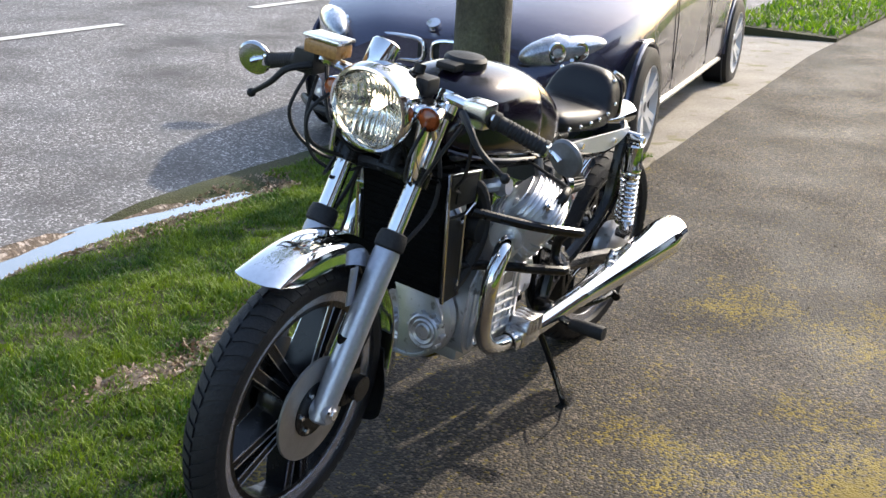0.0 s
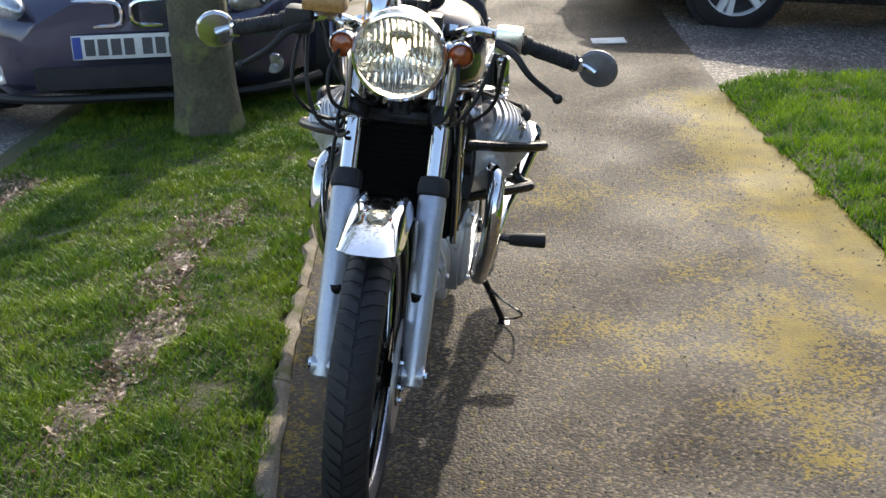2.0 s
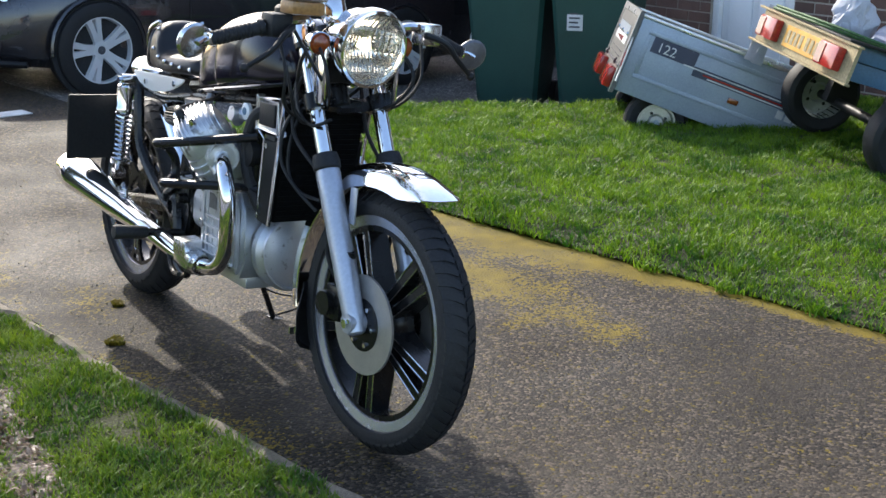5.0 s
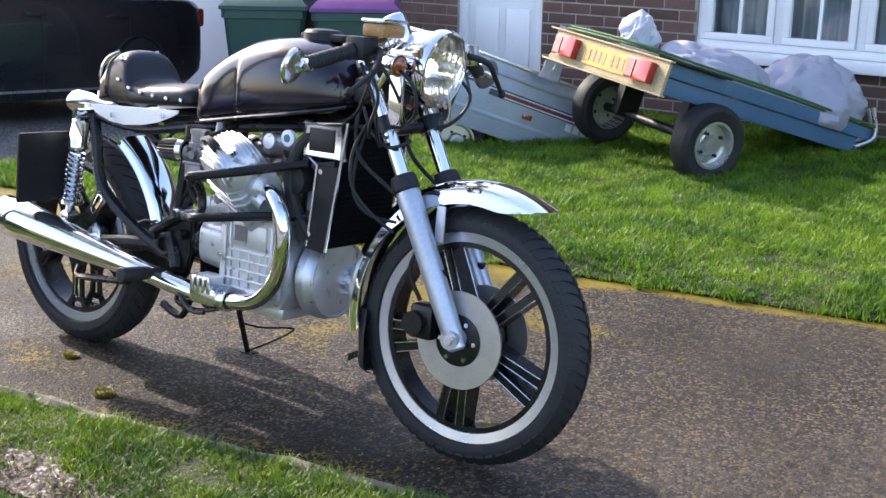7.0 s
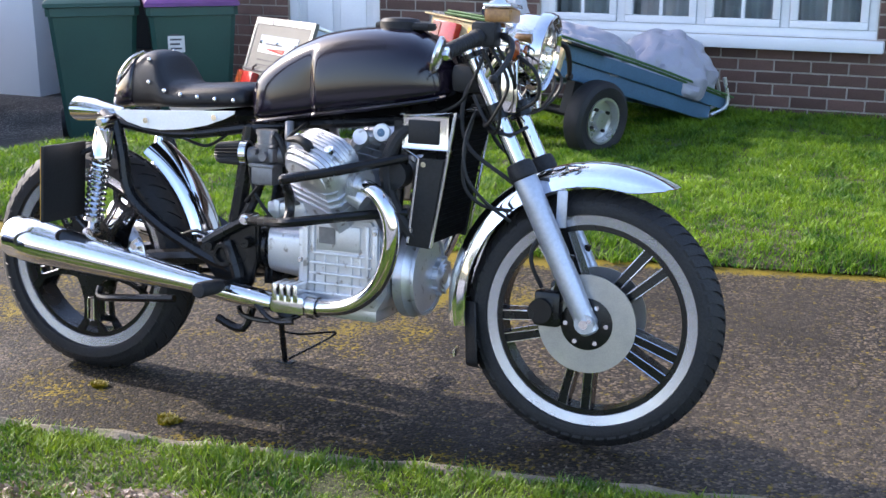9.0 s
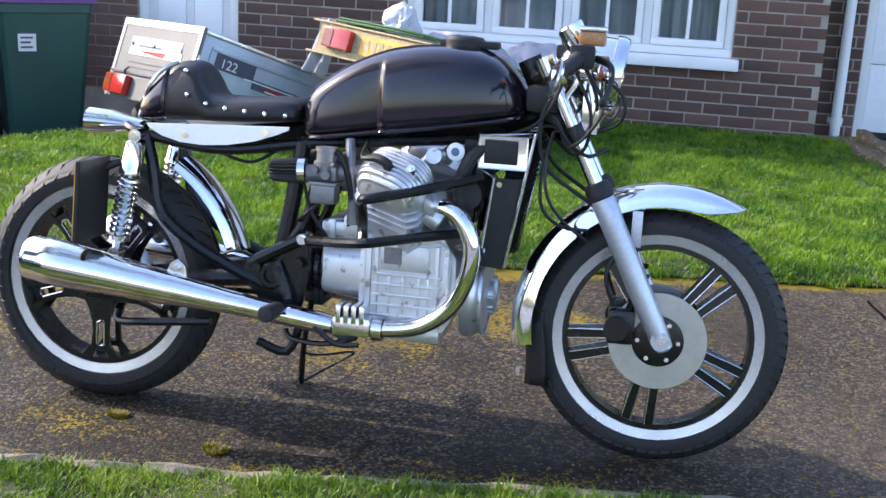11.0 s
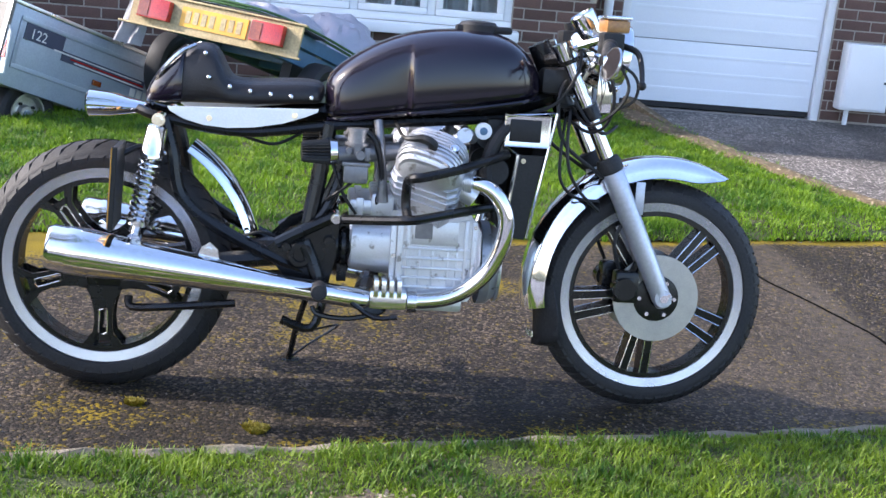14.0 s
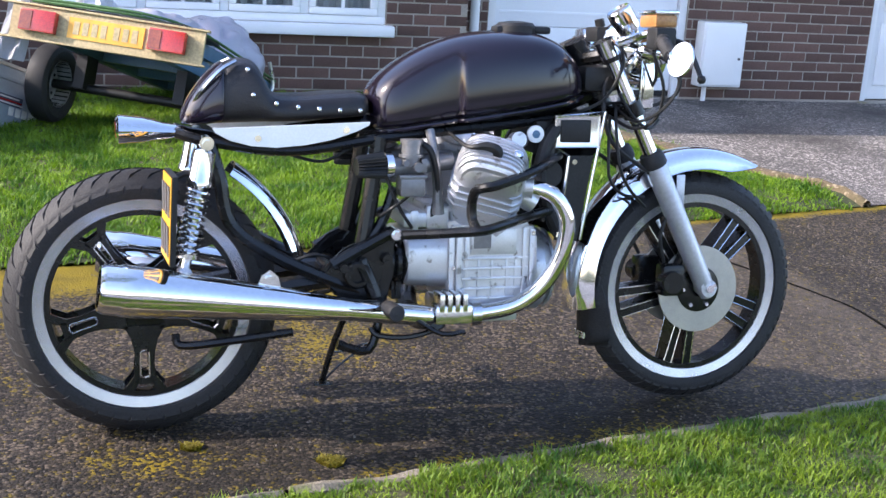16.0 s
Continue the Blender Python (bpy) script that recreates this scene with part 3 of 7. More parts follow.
def bank_wide(y):
    return 0.05 + 0.20 * min(1.0, max(0.0, (y - 2.3) / 1.8))
bm = B()
g = []
for k in range(60):
    y = 2.15 + 2.98 * k / 59
    xe, w = drive_edge(y) + 0.03 + 0.03 * noise.noise(Vector((y * 6, 0, 3))), bank_wide(y) + 0.05 * noise.noise(Vector((y * 5, 2, 3)))
    row = []
    for j in range(7):
        x = xe - w * j / 6
        row.append(bm.verts.new((x, y, -0.02 if j == 0 else lawn_z(x, y) + 0.012 + 0.02 * math.sin(math.pi * j / 6) + 0.012 * noise.noise(Vector((x * 12, y * 12, 0))) - (0.03 if j == 6 else 0))))
    g.append(row)
for r, q in zip(g, g[1:]):
    for j in range(6):
        bm.faces.new((r[j], q[j], q[j + 1], r[j + 1]))
single("earth_bank", bm, M_BANK, "dry earth bank between the lawn and the drive", "earth", "structure")

def on_lawn(x, y):
    if y > 2.2 and x > drive_edge(y) - bank_wide(y) + 0.03:
        return 0.35 if x < drive_edge(y) + 0.02 else 0.0
    return 1.0 if y > lawn_y(x) - 0.012 - 0.07 * max(0.0, noise.noise(Vector((x * 6, 1.0, 2.0)))) - 0.03 * max(0.0, noise.noise(Vector((x * 25, 3.0, 2.0)))) and lawn_left(y) - 0.02 < x < drive_edge(y) + 0.03 else 0.0
blades("lawn_grass", (-2.5, 3.4, 0.95, 5.12), 190000, M_GRASS, "bright short grass of the front lawn", 0.018, 0.050, lawn_z, 5, on_lawn, 0.0028)

BARE = [(-0.12, -0.92, 0.24, 0.10), (0.25, -0.88, 0.25, 0.07), (0.72, -0.76, 0.28, 0.08), (1.1, -0.77, 0.22, 0.07), (0.4, -1.88, 1.1, 0.16), (-0.35, -0.83, 0.15, 0.06)]
def bare(x, y):
    n = 0.35 * noise.noise(Vector((x * 5, y * 5, 2.0)))
    return max([1.0 - math.hypot((x - a) / rx, (y - b) / ry) + n for a, b, rx, ry in BARE] + [-1.0])
def on_verge(x, y):
    if not (max(road_y(x) + 0.12, trough_y(x) + 0.13 if -0.8 < x < 1.35 else -9) < y < kerb_y(x) - 0.035 + 0.04 * noise.noise(Vector((x * 7, 2.0, 6.0)))):
        return 0.0
    return 0.42 if bare(x, y) > 0.05 else 0.75 + 0.5 * noise.noise(Vector((x * 2, y * 2, 5)))
blades("verge_grass", (-2.5, 3.4, -2.3, 0.2), 175000, M_VERGE, "patchy short grass of the verge", 0.012, 0.040, verge_z, 6, on_verge, 0.0022)
blades("far_grass", (-26, -8.0, -3.2, 6.0), 40000, M_GRASS, "grass farther along the footpath", 0.05, 0.11, lambda x, y: 0.02, 7,
       lambda x, y: 1.0 if (road_y(x) < y < kerb_y(x)) or y > lawn_y(x) + 0.02 else 0.0, 0.012)

# bare earth on the verge
for i, (a, b, rx, ry) in enumerate(BARE):
    bm = B()
    vs = []
    c = bm.verts.new((a, b, verge_z(a, b) + 0.008))
    for k in range(36):
        t = 2 * math.pi * k / 36
        f = 0.95 + 0.35 * noise.noise(Vector((math.cos(t) * 2 + i * 7, math.sin(t) * 2, 1)))
        px, py = a + rx * f * math.cos(t), b + ry * f * math.sin(t)
        vs.append(bm.verts.new((px, py, verge_z(px, py) + 0.004)))
    for k in range(36):
        bm.faces.new((c, vs[k], vs[(k + 1) % 36]))
    bmesh.ops.subdivide_edges(bm, edges=bm.edges, cuts=3, use_grid_fill=True)
    for v in bm.verts:
        v.co.z = verge_z(v.co.x, v.co.y) + 0.006 + 0.010 * noise.noise(v.co * 14)
    single("bare_earth", bm, M_MUD, "trodden bare earth in the verge", "earth", "structure")
# puddle along the road edge
bm = B()
PUD = frange(-0.62, 1.2, 14)
up = [bm.verts.new((a, trough_y(a) - 0.12, -0.028)) for a in PUD]
dn = [bm.verts.new((a, trough_y(a) + 0.12, -0.028)) for a in PUD]
for k in range(len(PUD) - 1):
    bm.faces.new((up[k], up[k + 1], dn[k + 1], dn[k]))
bmesh.ops.subdivide_edges(bm, edges=bm.edges, cuts=3, use_grid_fill=True)
single("puddle", bm, M_WATER, "shallow puddle at the muddy road edge", "puddle", "structure")

# leaf litter and debris on the verge, moss on the path, loose grit
def near_bare(x, y):
    return min(1.0, max(0.0, bare(x, y) + 0.45)) if road_y(x) + 0.1 < y < kerb_y(x) - 0.06 else 0.0
blades("leaf_litter", (-0.9, 2.4, -2.2, -0.1), 8000, M_LITTER, "dry leaf litter on the worn verge", 0.006, 0.016, lambda x, y: verge_z(x, y) + 0.012, 8, near_bare, 0.007, "litter")
blades("path_moss", (-2.6, 3.4, -0.9, 2.1), 45000, M_MOSS, "yellow-green moss in the grit of the path", 0.001, 0.004, lambda x, y: uneven(x, y, 0.006) + 0.001, 9, lambda x, y: max(0.0, mossy(x, y) - 0.35), 0.0035, "moss")
for px_, py_, r_ in ((0.375, -0.28, 0.030), (0.055, -0.155, 0.018)):
    blades("moss_tuft", (px_ - r_ * 1.5, px_ + r_ * 1.5, py_ - r_, py_ + r_), 700, M_MOSS, "small raised tuft of yellow moss on the path", 0.008, 0.018, lambda x, y: 0.002, 10 + int(px_ * 10),
           lambda x, y, a=px_, b=py_, q=r_: 1.0 if math.hypot((x - a) / 1.5, y - b) < q * (0.8 + 0.4 * noise.noise(Vector((x * 30, y * 30, 0)))) else 0.0, 0.003, "moss")
gr = random.Random(21)
bm = B()
for k in range(2400):
    gx = gr.uniform(-2.2, 3.2)
    gy = kerb_y(gx) + (lawn_y(gx) - kerb_y(gx)) * gr.random()
    s_ = gr.uniform(0.002, 0.0055)
    vs = [bm.verts.new((gx + s_ * gr.uniform(0.6, 1.2) * a, gy + s_ * gr.uniform(0.6, 1.2) * b, uneven(gx, gy, 0.006) + s_ * c)) for a, b, c in ((1, 0, 0), (-0.5, 0.9, 0), (-0.5, -0.9, 0), (0, 0, 1.0))]
    for t_ in ((0, 1, 3), (1, 2, 3), (2, 0, 3)):
        bm.faces.new([vs[i] for i in t_])
single("loose_grit", bm, M_GRIT, "pale loose grit scattered on the path", "grit", "stuff", smooth=False)
# paper scrap, manhole cover and concrete slab along the path
bm = B()
box(bm, -0.075, 0.075, -0.10, 0.10, 0.0, 0.006, 0.002)
single("flat_litter", bm, M_PAPER, "flat pale scrap lying on the drive", "litter", m=pose(-3.52, 0.51, 0.004, 0, 0, 8))
bm = B()
box(bm, -0.30, 0.30, -0.25, 0.25, -0.02, 0.008, 0.004)
single("inspection_cover", bm, M_CONC, "pale rectangular inspection cover in the path", "cover", "structure", pose(-7.55, -0.38, 0.004, 0, 0, 3))

bm = B()
tube(bm, [(2.20, 1.68, 0.0005), (2.24, 1.48, 0.0005), (2.30, 1.28, 0.0005), (2.40, 0.98, 0.0005), (2.48, 0.70, 0.0005), (2.46, 0.4, 0.0005), (2.43, 0.05, 0.0005)], 0.006, 5, 8)
for v in bm.verts:
    v.co.z = max(-0.004, min(0.003, v.co.z)) + uneven(v.co.x, v.co.y, 0.006)
    v.co.x += 0.012 * noise.noise(Vector((0, v.co.y * 9, 4)))
single("path_joint", bm, M_CRACK, "dark cracked joint across the path", "joint", "structure")

# ---- the house ----
WF, WG = 5.15, 5.60          # faces of the front wall and of the garage wall
def wall_boxes(name, x0, x1, yf, yb, z0, z1, holes, mat, label):
    """A wall with openings (x0, x1, z0, z1), of its own thickness."""
    bm = B()
    xs = sorted({x0, x1, *[h[0] for h in holes], *[h[1] for h in holes]})
    for a, b in zip(xs, xs[1:]):
        cuts = sorted((h[2], h[3]) for h in holes if h[0] <= a + 1e-6 and h[1] >= b - 1e-6)
        z = z0
        for c, d in cuts:
            if c > z:
                box(bm, a, b, yf, yb, z, c)
            z = d
        if z < z1:
            box(bm, a, b, yf, yb, z, z1)
    bmesh.ops.remove_doubles(bm, verts=bm.verts, dist=1e-5)
    return single(name, bm, mat, label, "wall", "structure", smooth=False)

WIN = (-0.44, 1.71, 0.52, 1.74)
DOOR = (-2.38, -1.64, 0.06, 2.06)
GAR = (2.575, 4.16, -0.01, 1.95)
DOOR2 = (5.77, 6.68, 0.0, 2.0)
wall_front = wall_boxes("wall_front", -3.4, 2.28, WF + 0.004, WF + 0.3, -0.6, 2.7, [WIN, DOOR], M_MORTAR, "brown brick front wall of the house")
wall_garage = wall_boxes("wall_garage", 2.29, 9.0, WG + 0.004, WG + 0.3, -0.1, 2.7, [GAR, DOOR2], M_MORTAR, "brown brick wall beside the white garage door")
bm = B()
box(bm, 2.0, 2.272, WF + 0.31, WG + 0.3, -0.1, 2.7)
single("wall_return", bm, M_MORTAR, "short brick return beside the downpipe", "wall", "structure", smooth=False)
bm = B()
box(bm, -3.4, 9.0, 9.4, 9.6, -0.1, 2.7)
box(bm, -3.6, -3.41, WF, 9.6, -0.6, 2.7)
box(bm, 9.01, 9.2, WG, 9.6, -0.1, 2.7)
single("wall_back", bm, M_BRICK, "plain side and back walls of the house", "wall", "structure", smooth=False)
bm = B()
box(bm, -3.7, 9.3, WF - 0.25, 9.8, 2.71, 2.85)
prism(bm, [(-3.8, 2.86), (9.4, 2.86), (9.4, 2.95), (-3.8, 2.95)], WF - 0.4, 9.9)
a = [bm.verts.new(p) for p in ((-3.8, WF - 0.4, 2.96), (9.4, WF - 0.4, 2.96), (9.4, 7.5, 4.6), (-3.8, 7.5, 4.6))]
b = [bm.verts.new(p) for p in ((-3.8, 9.9, 2.96), (9.4, 9.9, 2.96))]
bm.faces.new(a)
bm.faces.new((a[3], a[2], b[1], b[0]))
bm.faces.new((a[0], a[3], b[0]))
bm.faces.new((a[1], b[1], a[2]))
single("roof", bm, M_ROOF, "brown tiled pitched roof of the house", "roof", "structure", smooth=False)
# the garage behind the parked estate car, its shade given as near-black wall colour
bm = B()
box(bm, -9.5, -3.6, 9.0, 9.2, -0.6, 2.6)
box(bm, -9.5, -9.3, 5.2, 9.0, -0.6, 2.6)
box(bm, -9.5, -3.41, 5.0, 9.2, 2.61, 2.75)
single("wall_carport", bm, M_DARK, "open garage beside the house, near-black walls standing in for shade", "wall", "structure", smooth=False)

def window_unit(name, m, w, h, lights, label, sill=True):
    """A white casement window: outer frame, sashes with glazing bars, panes, sill and net curtain."""
    win = thing(name, m, label, "window", kind="structure")
    fw = 0.055
    bm = B()
    box(bm, 0, w, 0.02, 0.09, h - fw, h, 0.006)
    box(bm, 0, w, 0.02, 0.09, 0, fw, 0.006)
    box(bm, 0, fw, 0.021, 0.089, fw, h - fw, 0.006)
    box(bm, w - fw, w, 0.021, 0.089, fw, h - fw, 0.006)
    pitch = (w - fw) / lights
    for i in range(1, lights):
        box(bm, i * pitch, i * pitch + fw, 0.021, 0.089, fw, h - fw, 0.005)
    part("window_frame", bm, M_UPVC, win)
    for i in range(lights):
        a, b = i * pitch + fw + 0.002, (i + 1) * pitch - 0.002
        bm = B()
        s = 0.048
        box(bm, a, b, 0.006, 0.05, fw + 0.002, fw + s, 0.008)
        box(bm, a, b, 0.006, 0.05, h - fw - s, h - fw - 0.002, 0.008)
        box(bm, a, a + s, 0.007, 0.049, fw + s, h - fw - s, 0.007)
        box(bm, b - s, b, 0.007, 0.049, fw + s, h - fw - s, 0.007)
        sash = part("sash", bm, M_UPVC, win)
        cx = (a + b) / 2
        bm = B()
        box(bm, cx - 0.011, cx + 0.011, 0.022, 0.036, fw + s, h - fw - s)
        for k in (1, 2):
            zz = fw + s + (h - 2 * fw - 2 * s) * k / 3
            box(bm, a + s, b - s, 0.0235, 0.0345, zz - 0.011, zz + 0.011)
        part("glazing_bar", bm, M_UPVC, sash)
        bm = B()
        box(bm, a + s - 0.004, b - s + 0.004, 0.038, 0.044, fw + s - 0.004, h - fw - s + 0.004)
        p = part("pane", bm, M_GLASS, sash, "clear window pane")
        p.visible_shadow = False
    if sill:
        bm = B()
        box(bm, -0.05, w + 0.05, -0.075, 0.10, -0.075, -0.002, 0.012)
        part("window_sill", bm, M_UPVC, win, "white window sill")
    # net curtain hanging in folds behind the glass
    bm = B()
    n = 150
    loops = [[(0.03 + (w - 0.06) * k / n, 0.20 + 0.016 * math.sin(k * 1.1) + 0.012 * math.sin(k * 0.37), zz) for k in range(n + 1)] for zz in (-0.02, h + 0.05)]
    rings(bm, loops, closed=False, cap=False)
    part("net_curtain", bm, M_CURTAIN, win, "pale net curtain in soft folds")
    return win

window_unit("window_1", pose(WIN[0], WF - 0.005, WIN[2]), WIN[1] - WIN[0], WIN[3] - WIN[2], 4, "white four-light window with glazing bars and net curtain")
# Back wall of the room carries the indoor dimness in its near-black colour.
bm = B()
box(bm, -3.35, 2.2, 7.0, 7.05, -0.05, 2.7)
single("inner_wall", bm, M_DARK, "inner wall of the front room, coloured near black for its dimness", "wall", "structure")

def panel_door(name, m, w, h, label):
    """A white panelled house door in its frame."""
    d = thing(name, m, label, "door", kind="structure")
    bm = B()
    box(bm, 0, 0.06, 0, 0.1, 0, h, 0.006)
    box(bm, w - 0.06, w, 0, 0.1, 0, h, 0.006)
    box(bm, 0.061, w - 0.061, 0.002, 0.098, h - 0.06, h, 0.006)
    part("door_frame", bm, M_UPVC, d)
    bm = B()
    box(bm, 0.062, w - 0.062, 0.04, 0.085, 0.012, h - 0.062, 0.004)
    leaf = part("door_leaf", bm, M_UPVC, d)
    for z0, z1 in ((0.12, 0.62), (0.72, 1.25), (1.35, h - 0.18)):
        for a, b in ((0.13, w / 2 - 0.03), (w / 2 + 0.03, w - 0.13)):
            bm = B()
            box(bm, a, b, 0.028, 0.042, z0, z1, 0.012)
            part("door_panel", bm, M_UPVC, leaf)
    bm = B()
    cyl(bm, (w - 0.12, 0.0, 1.0), (w - 0.12, 0.04, 1.0), 0.012)
    cyl(bm, (w - 0.12, 0.0, 1.0), (w - 0.22, 0.0, 1.0), 0.009)
    part("door_handle", bm, M_CHROME, leaf, "chrome lever handle")
    bm = B()
    box(bm, -0.03, w + 0.03, -0.06, 0.12, -0.05, -0.002, 0.008)
    part("threshold", bm, M_CONC, d)
    return d

panel_door("door_1", pose(DOOR[0], WF + 0.02, DOOR[2]), DOOR[1] - DOOR[0], DOOR[3] - DOOR[2], "white panelled front door in the brick wall")
panel_door("door_2", pose(DOOR2[0], WG + 0.02, DOOR2[2]), DOOR2[1] - DOOR2[0], DOOR2[3] - DOOR2[2], "white side door beside the brick wall")

garage_door = thing("garage_door", pose(GAR[0], WG + 0.02, -0.012), "white ribbed steel garage door, closed", "garage door", kind="structure")
gw = GAR[1] - GAR[0]
bm = B()
box(bm, 0, 0.06, 0, 0.12, 0.0, 1.955, 0.005)
box(bm, gw - 0.06, gw, 0, 0.12, 0.0, 1.955, 0.005)
box(bm, 0.061, gw - 0.061, 0.002, 0.118, 1.885, 1.955, 0.005)
part("door_frame", bm, M_UPVC, garage_door)
for k in range(4):
    bm = B()
    z0 = 0.055 + k * 0.457
    box(bm, 0.066, gw - 0.066, 0.04, 0.075, z0, z0 + 0.452, 0.006)
    panel = part("door_panel", bm, M_GDOOR, garage_door)
    bm = B()
    for zz in (0.10, 0.225, 0.35):
        box(bm, 0.10, gw - 0.10, 0.0365, 0.041, z0 + zz - 0.012, z0 + zz + 0.012, 0.002)
    part("pressed_rib", bm, M_GDOOR, panel)
bm = B()
box(bm, 0.066, gw - 0.066, 0.045, 0.07, 0.015, 0.053)
part("rubber_seal", bm, M_RUBBER, garage_door, "black rubber bottom seal")
bm = B()
box(bm, -0.10, gw + 0.12, -0.10, 0.10, -0.06, -0.002, 0.01)
part("threshold", bm, M_CONC, garage_door, "pale concrete threshold")

downpipe = thing("downpipe", pose(2.45, WG - 0.07, -0.03), "white plastic downpipe against the brick wall", "downpipe")
bm = B()
cyl(bm, (0, 0, 0.05), (0, 0, 2.65), 0.034, n=16)
part("pipe", bm, M_UPVC, downpipe)
for z in (0.12, 1.3, 2.3):
    bm = B()
    cyl(bm, (0, 0, z), (0, 0, z + 0.05), 0.041, n=16)
    box(bm, -0.05, 0.05, 0.034, 0.066, z + 0.01, z + 0.04)
    part("clip", bm, M_UPVC, downpipe)

meter_box = thing("meter_box", pose(4.245, WG, 0.105), "white meter cupboard on the brick wall", "meter box")
bm = B()
box(bm, 0, 0.36, -0.13, -0.002, 0.0, 0.49, 0.012)
part("body", bm, M_UPVC, meter_box)
bm = B()
box(bm, 0.012, 0.348, -0.142, -0.131, 0.015, 0.475, 0.006)
mdoor = part("door", bm, M_UPVC, meter_box)
bm = B()
cyl(bm, (0.31, -0.15, 0.22), (0.31, -0.141, 0.22), 0.010)
part("lock", bm, M_INK, mdoor, "small dark lock")
bm = B()
cyl(bm, (0.09, -0.06, -0.12), (0.09, -0.06, 0.0), 0.018)
part("pipe", bm, M_UPVC, meter_box)

# low wedge of brickwork where lawn and drive meet
bm = B()
prism(bm, [(0, 0), (0, 0.15), (0.05, 0.15), (1.0, 0.02), (1.0, 0)], -0.03, 0.03)
single("garden_edging", bm, M_BANK, "sloping earth-stained edge between lawn and drive", "edging", "structure", pose(2.56, 5.1, -0.01, 0, 0, -74), smooth=False)

# pale rendered end wall of the next house
bm = B()
box(bm, -6.0, -5.15, 5.6, 5.9, -0.9, 2.7, 0.01)
single("wall_neighbour", bm, M_GDOOR, "pale painted end wall beyond the drive", "wall", "structure")

# ---- bins ----
def wheelie_bin(m, label, lid_mat, sticker=False):
    b = thing("wheelie_bin", m, label, "bin", "bins on the drive")
    bm = B()
    loops = []
    for z, w, d, dy in ((0.06, 0.21, 0.24, 0.02), (0.12, 0.225, 0.26, 0.02), (0.90, 0.285, 0.33, 0.0), (0.905, 0.30, 0.35, 0.0), (0.96, 0.30, 0.35, 0.0)):
        loops.append([(-w + 0.03, -d + dy, z), (w - 0.03, -d + dy, z), (w, -d + 0.03 + dy, z), (w, d - 0.03 + dy, z), (w - 0.03, d + dy, z), (-w + 0.03, d + dy, z), (-w, d - 0.03 + dy, z), (-w, -d + 0.03 + dy, z)])
    rings(bm, loops)
    part("body", bm, M_GREENBIN, b)
    bm = B()
    loops = []
    for z, w, d in ((0.965, 0.31, 0.37), (0.99, 0.31, 0.37), (1.03, 0.27, 0.32), (1.04, 0.2, 0.25)):
        loops.append([(-w, -d, z), (w, -d, z), (w, d, z), (-w, d, z)])
    rings(bm, loops)
    part("lid", bm, lid_mat, b)
    bm = B()
    cyl(bm, (-0.24, 0.40, 0.94), (0.24, 0.40, 0.94), 0.014)
    for x in (-0.22, 0.22):
        box(bm, x - 0.015, x + 0.015, 0.35, 0.41, 0.92, 0.96)
    part("handle", bm, M_GREENBIN, b)
    for x in (-0.25, 0.25):
        bm = B()
        cyl(bm, (x - 0.025, 0.27, 0.10), (x + 0.025, 0.27, 0.10), 0.10, n=20)
        part("wheel", bm, M_RUBBER, b, "black rubber wheel")
    for x in (-0.18, 0.18):
        bm = B()
        box(bm, x - 0.02, x + 0.02, -0.24, -0.10, 0.0, 0.07)
        part("foot", bm, M_GREENBIN, b)
    if sticker:
        bm = B()
        box(bm, -0.17, -0.06, -0.315, -0.3105, 0.66, 0.82)
        st = part("sticker", bm, M_PAPER, b, "white paper sticker with grey print")
        for k in range(4):
            bm = B()
            box(bm, -0.155, -0.08 - 0.012 * (k % 2), -0.3165, -0.3152, 0.68 + 0.03 * k, 0.692 + 0.03 * k)
            part("print_line", bm, M_INK, st)
    return b

wheelie_bin(pose(-3.32, 4.12, -0.297, 0, 0, 38), "dark green wheeled bin on the drive", M_GREENBIN)
wheelie_bin(pose(-2.74, 4.42, -0.297, 0, 0, 38), "dark green wheeled bin with a purple lid and a paper sticker", M_PURPLE, True)

# ---- trailers ----
def road_wheel(parent, c, axis, r=0.20, w=0.11, rim=0.6, label="small trailer wheel"):
    """Tyre with a pressed rim, standing on its own axle."""
    c, ax = Vector(c), Vector(axis).normalized()
    bm = B()
    k = w / 2
    lathe(bm, [(-k * 0.8, r * rim), (-k, r * (rim + 0.1)), (-k * 1.05, r * 0.86), (-k * 0.8, r * 0.97), (-k * 0.5, r), (k * 0.5, r), (k * 0.8, r * 0.97), (k * 1.05, r * 0.86), (k, r * (rim + 0.1)), (k * 0.8, r * rim)], c, ax, 36, True)
    tyre = part("tyre", bm, M_RUBBER, parent, label)
    bm = B()
    lathe(bm, [(-k * 0.9, r * rim), (k * 0.95, r * rim), (k * 0.95, r * rim * 0.9), (k * 0.3, r * rim * 0.82), (k * 0.3, r * rim * 0.45), (k * 0.75, r * rim * 0.36), (k * 0.75, r * rim * 0.02)], c, ax, 28)
    rimo = part("rim", bm, M_SILVERTRIM, tyre, "silver painted steel rim")
    u, v = frame_at(ax)
    for j in range(4):
        a = math.pi / 4 + j * math.pi / 2
        p = c + (u * math.cos(a) + v * math.sin(a)) * r * rim * 0.55
        bm = B()
        cyl(bm, p + ax * k * 0.25, p + ax * k * 0.6, r * 0.045, n=8)
        part("wheel_nut", bm, M_MATTE, tyre)
    return tyre

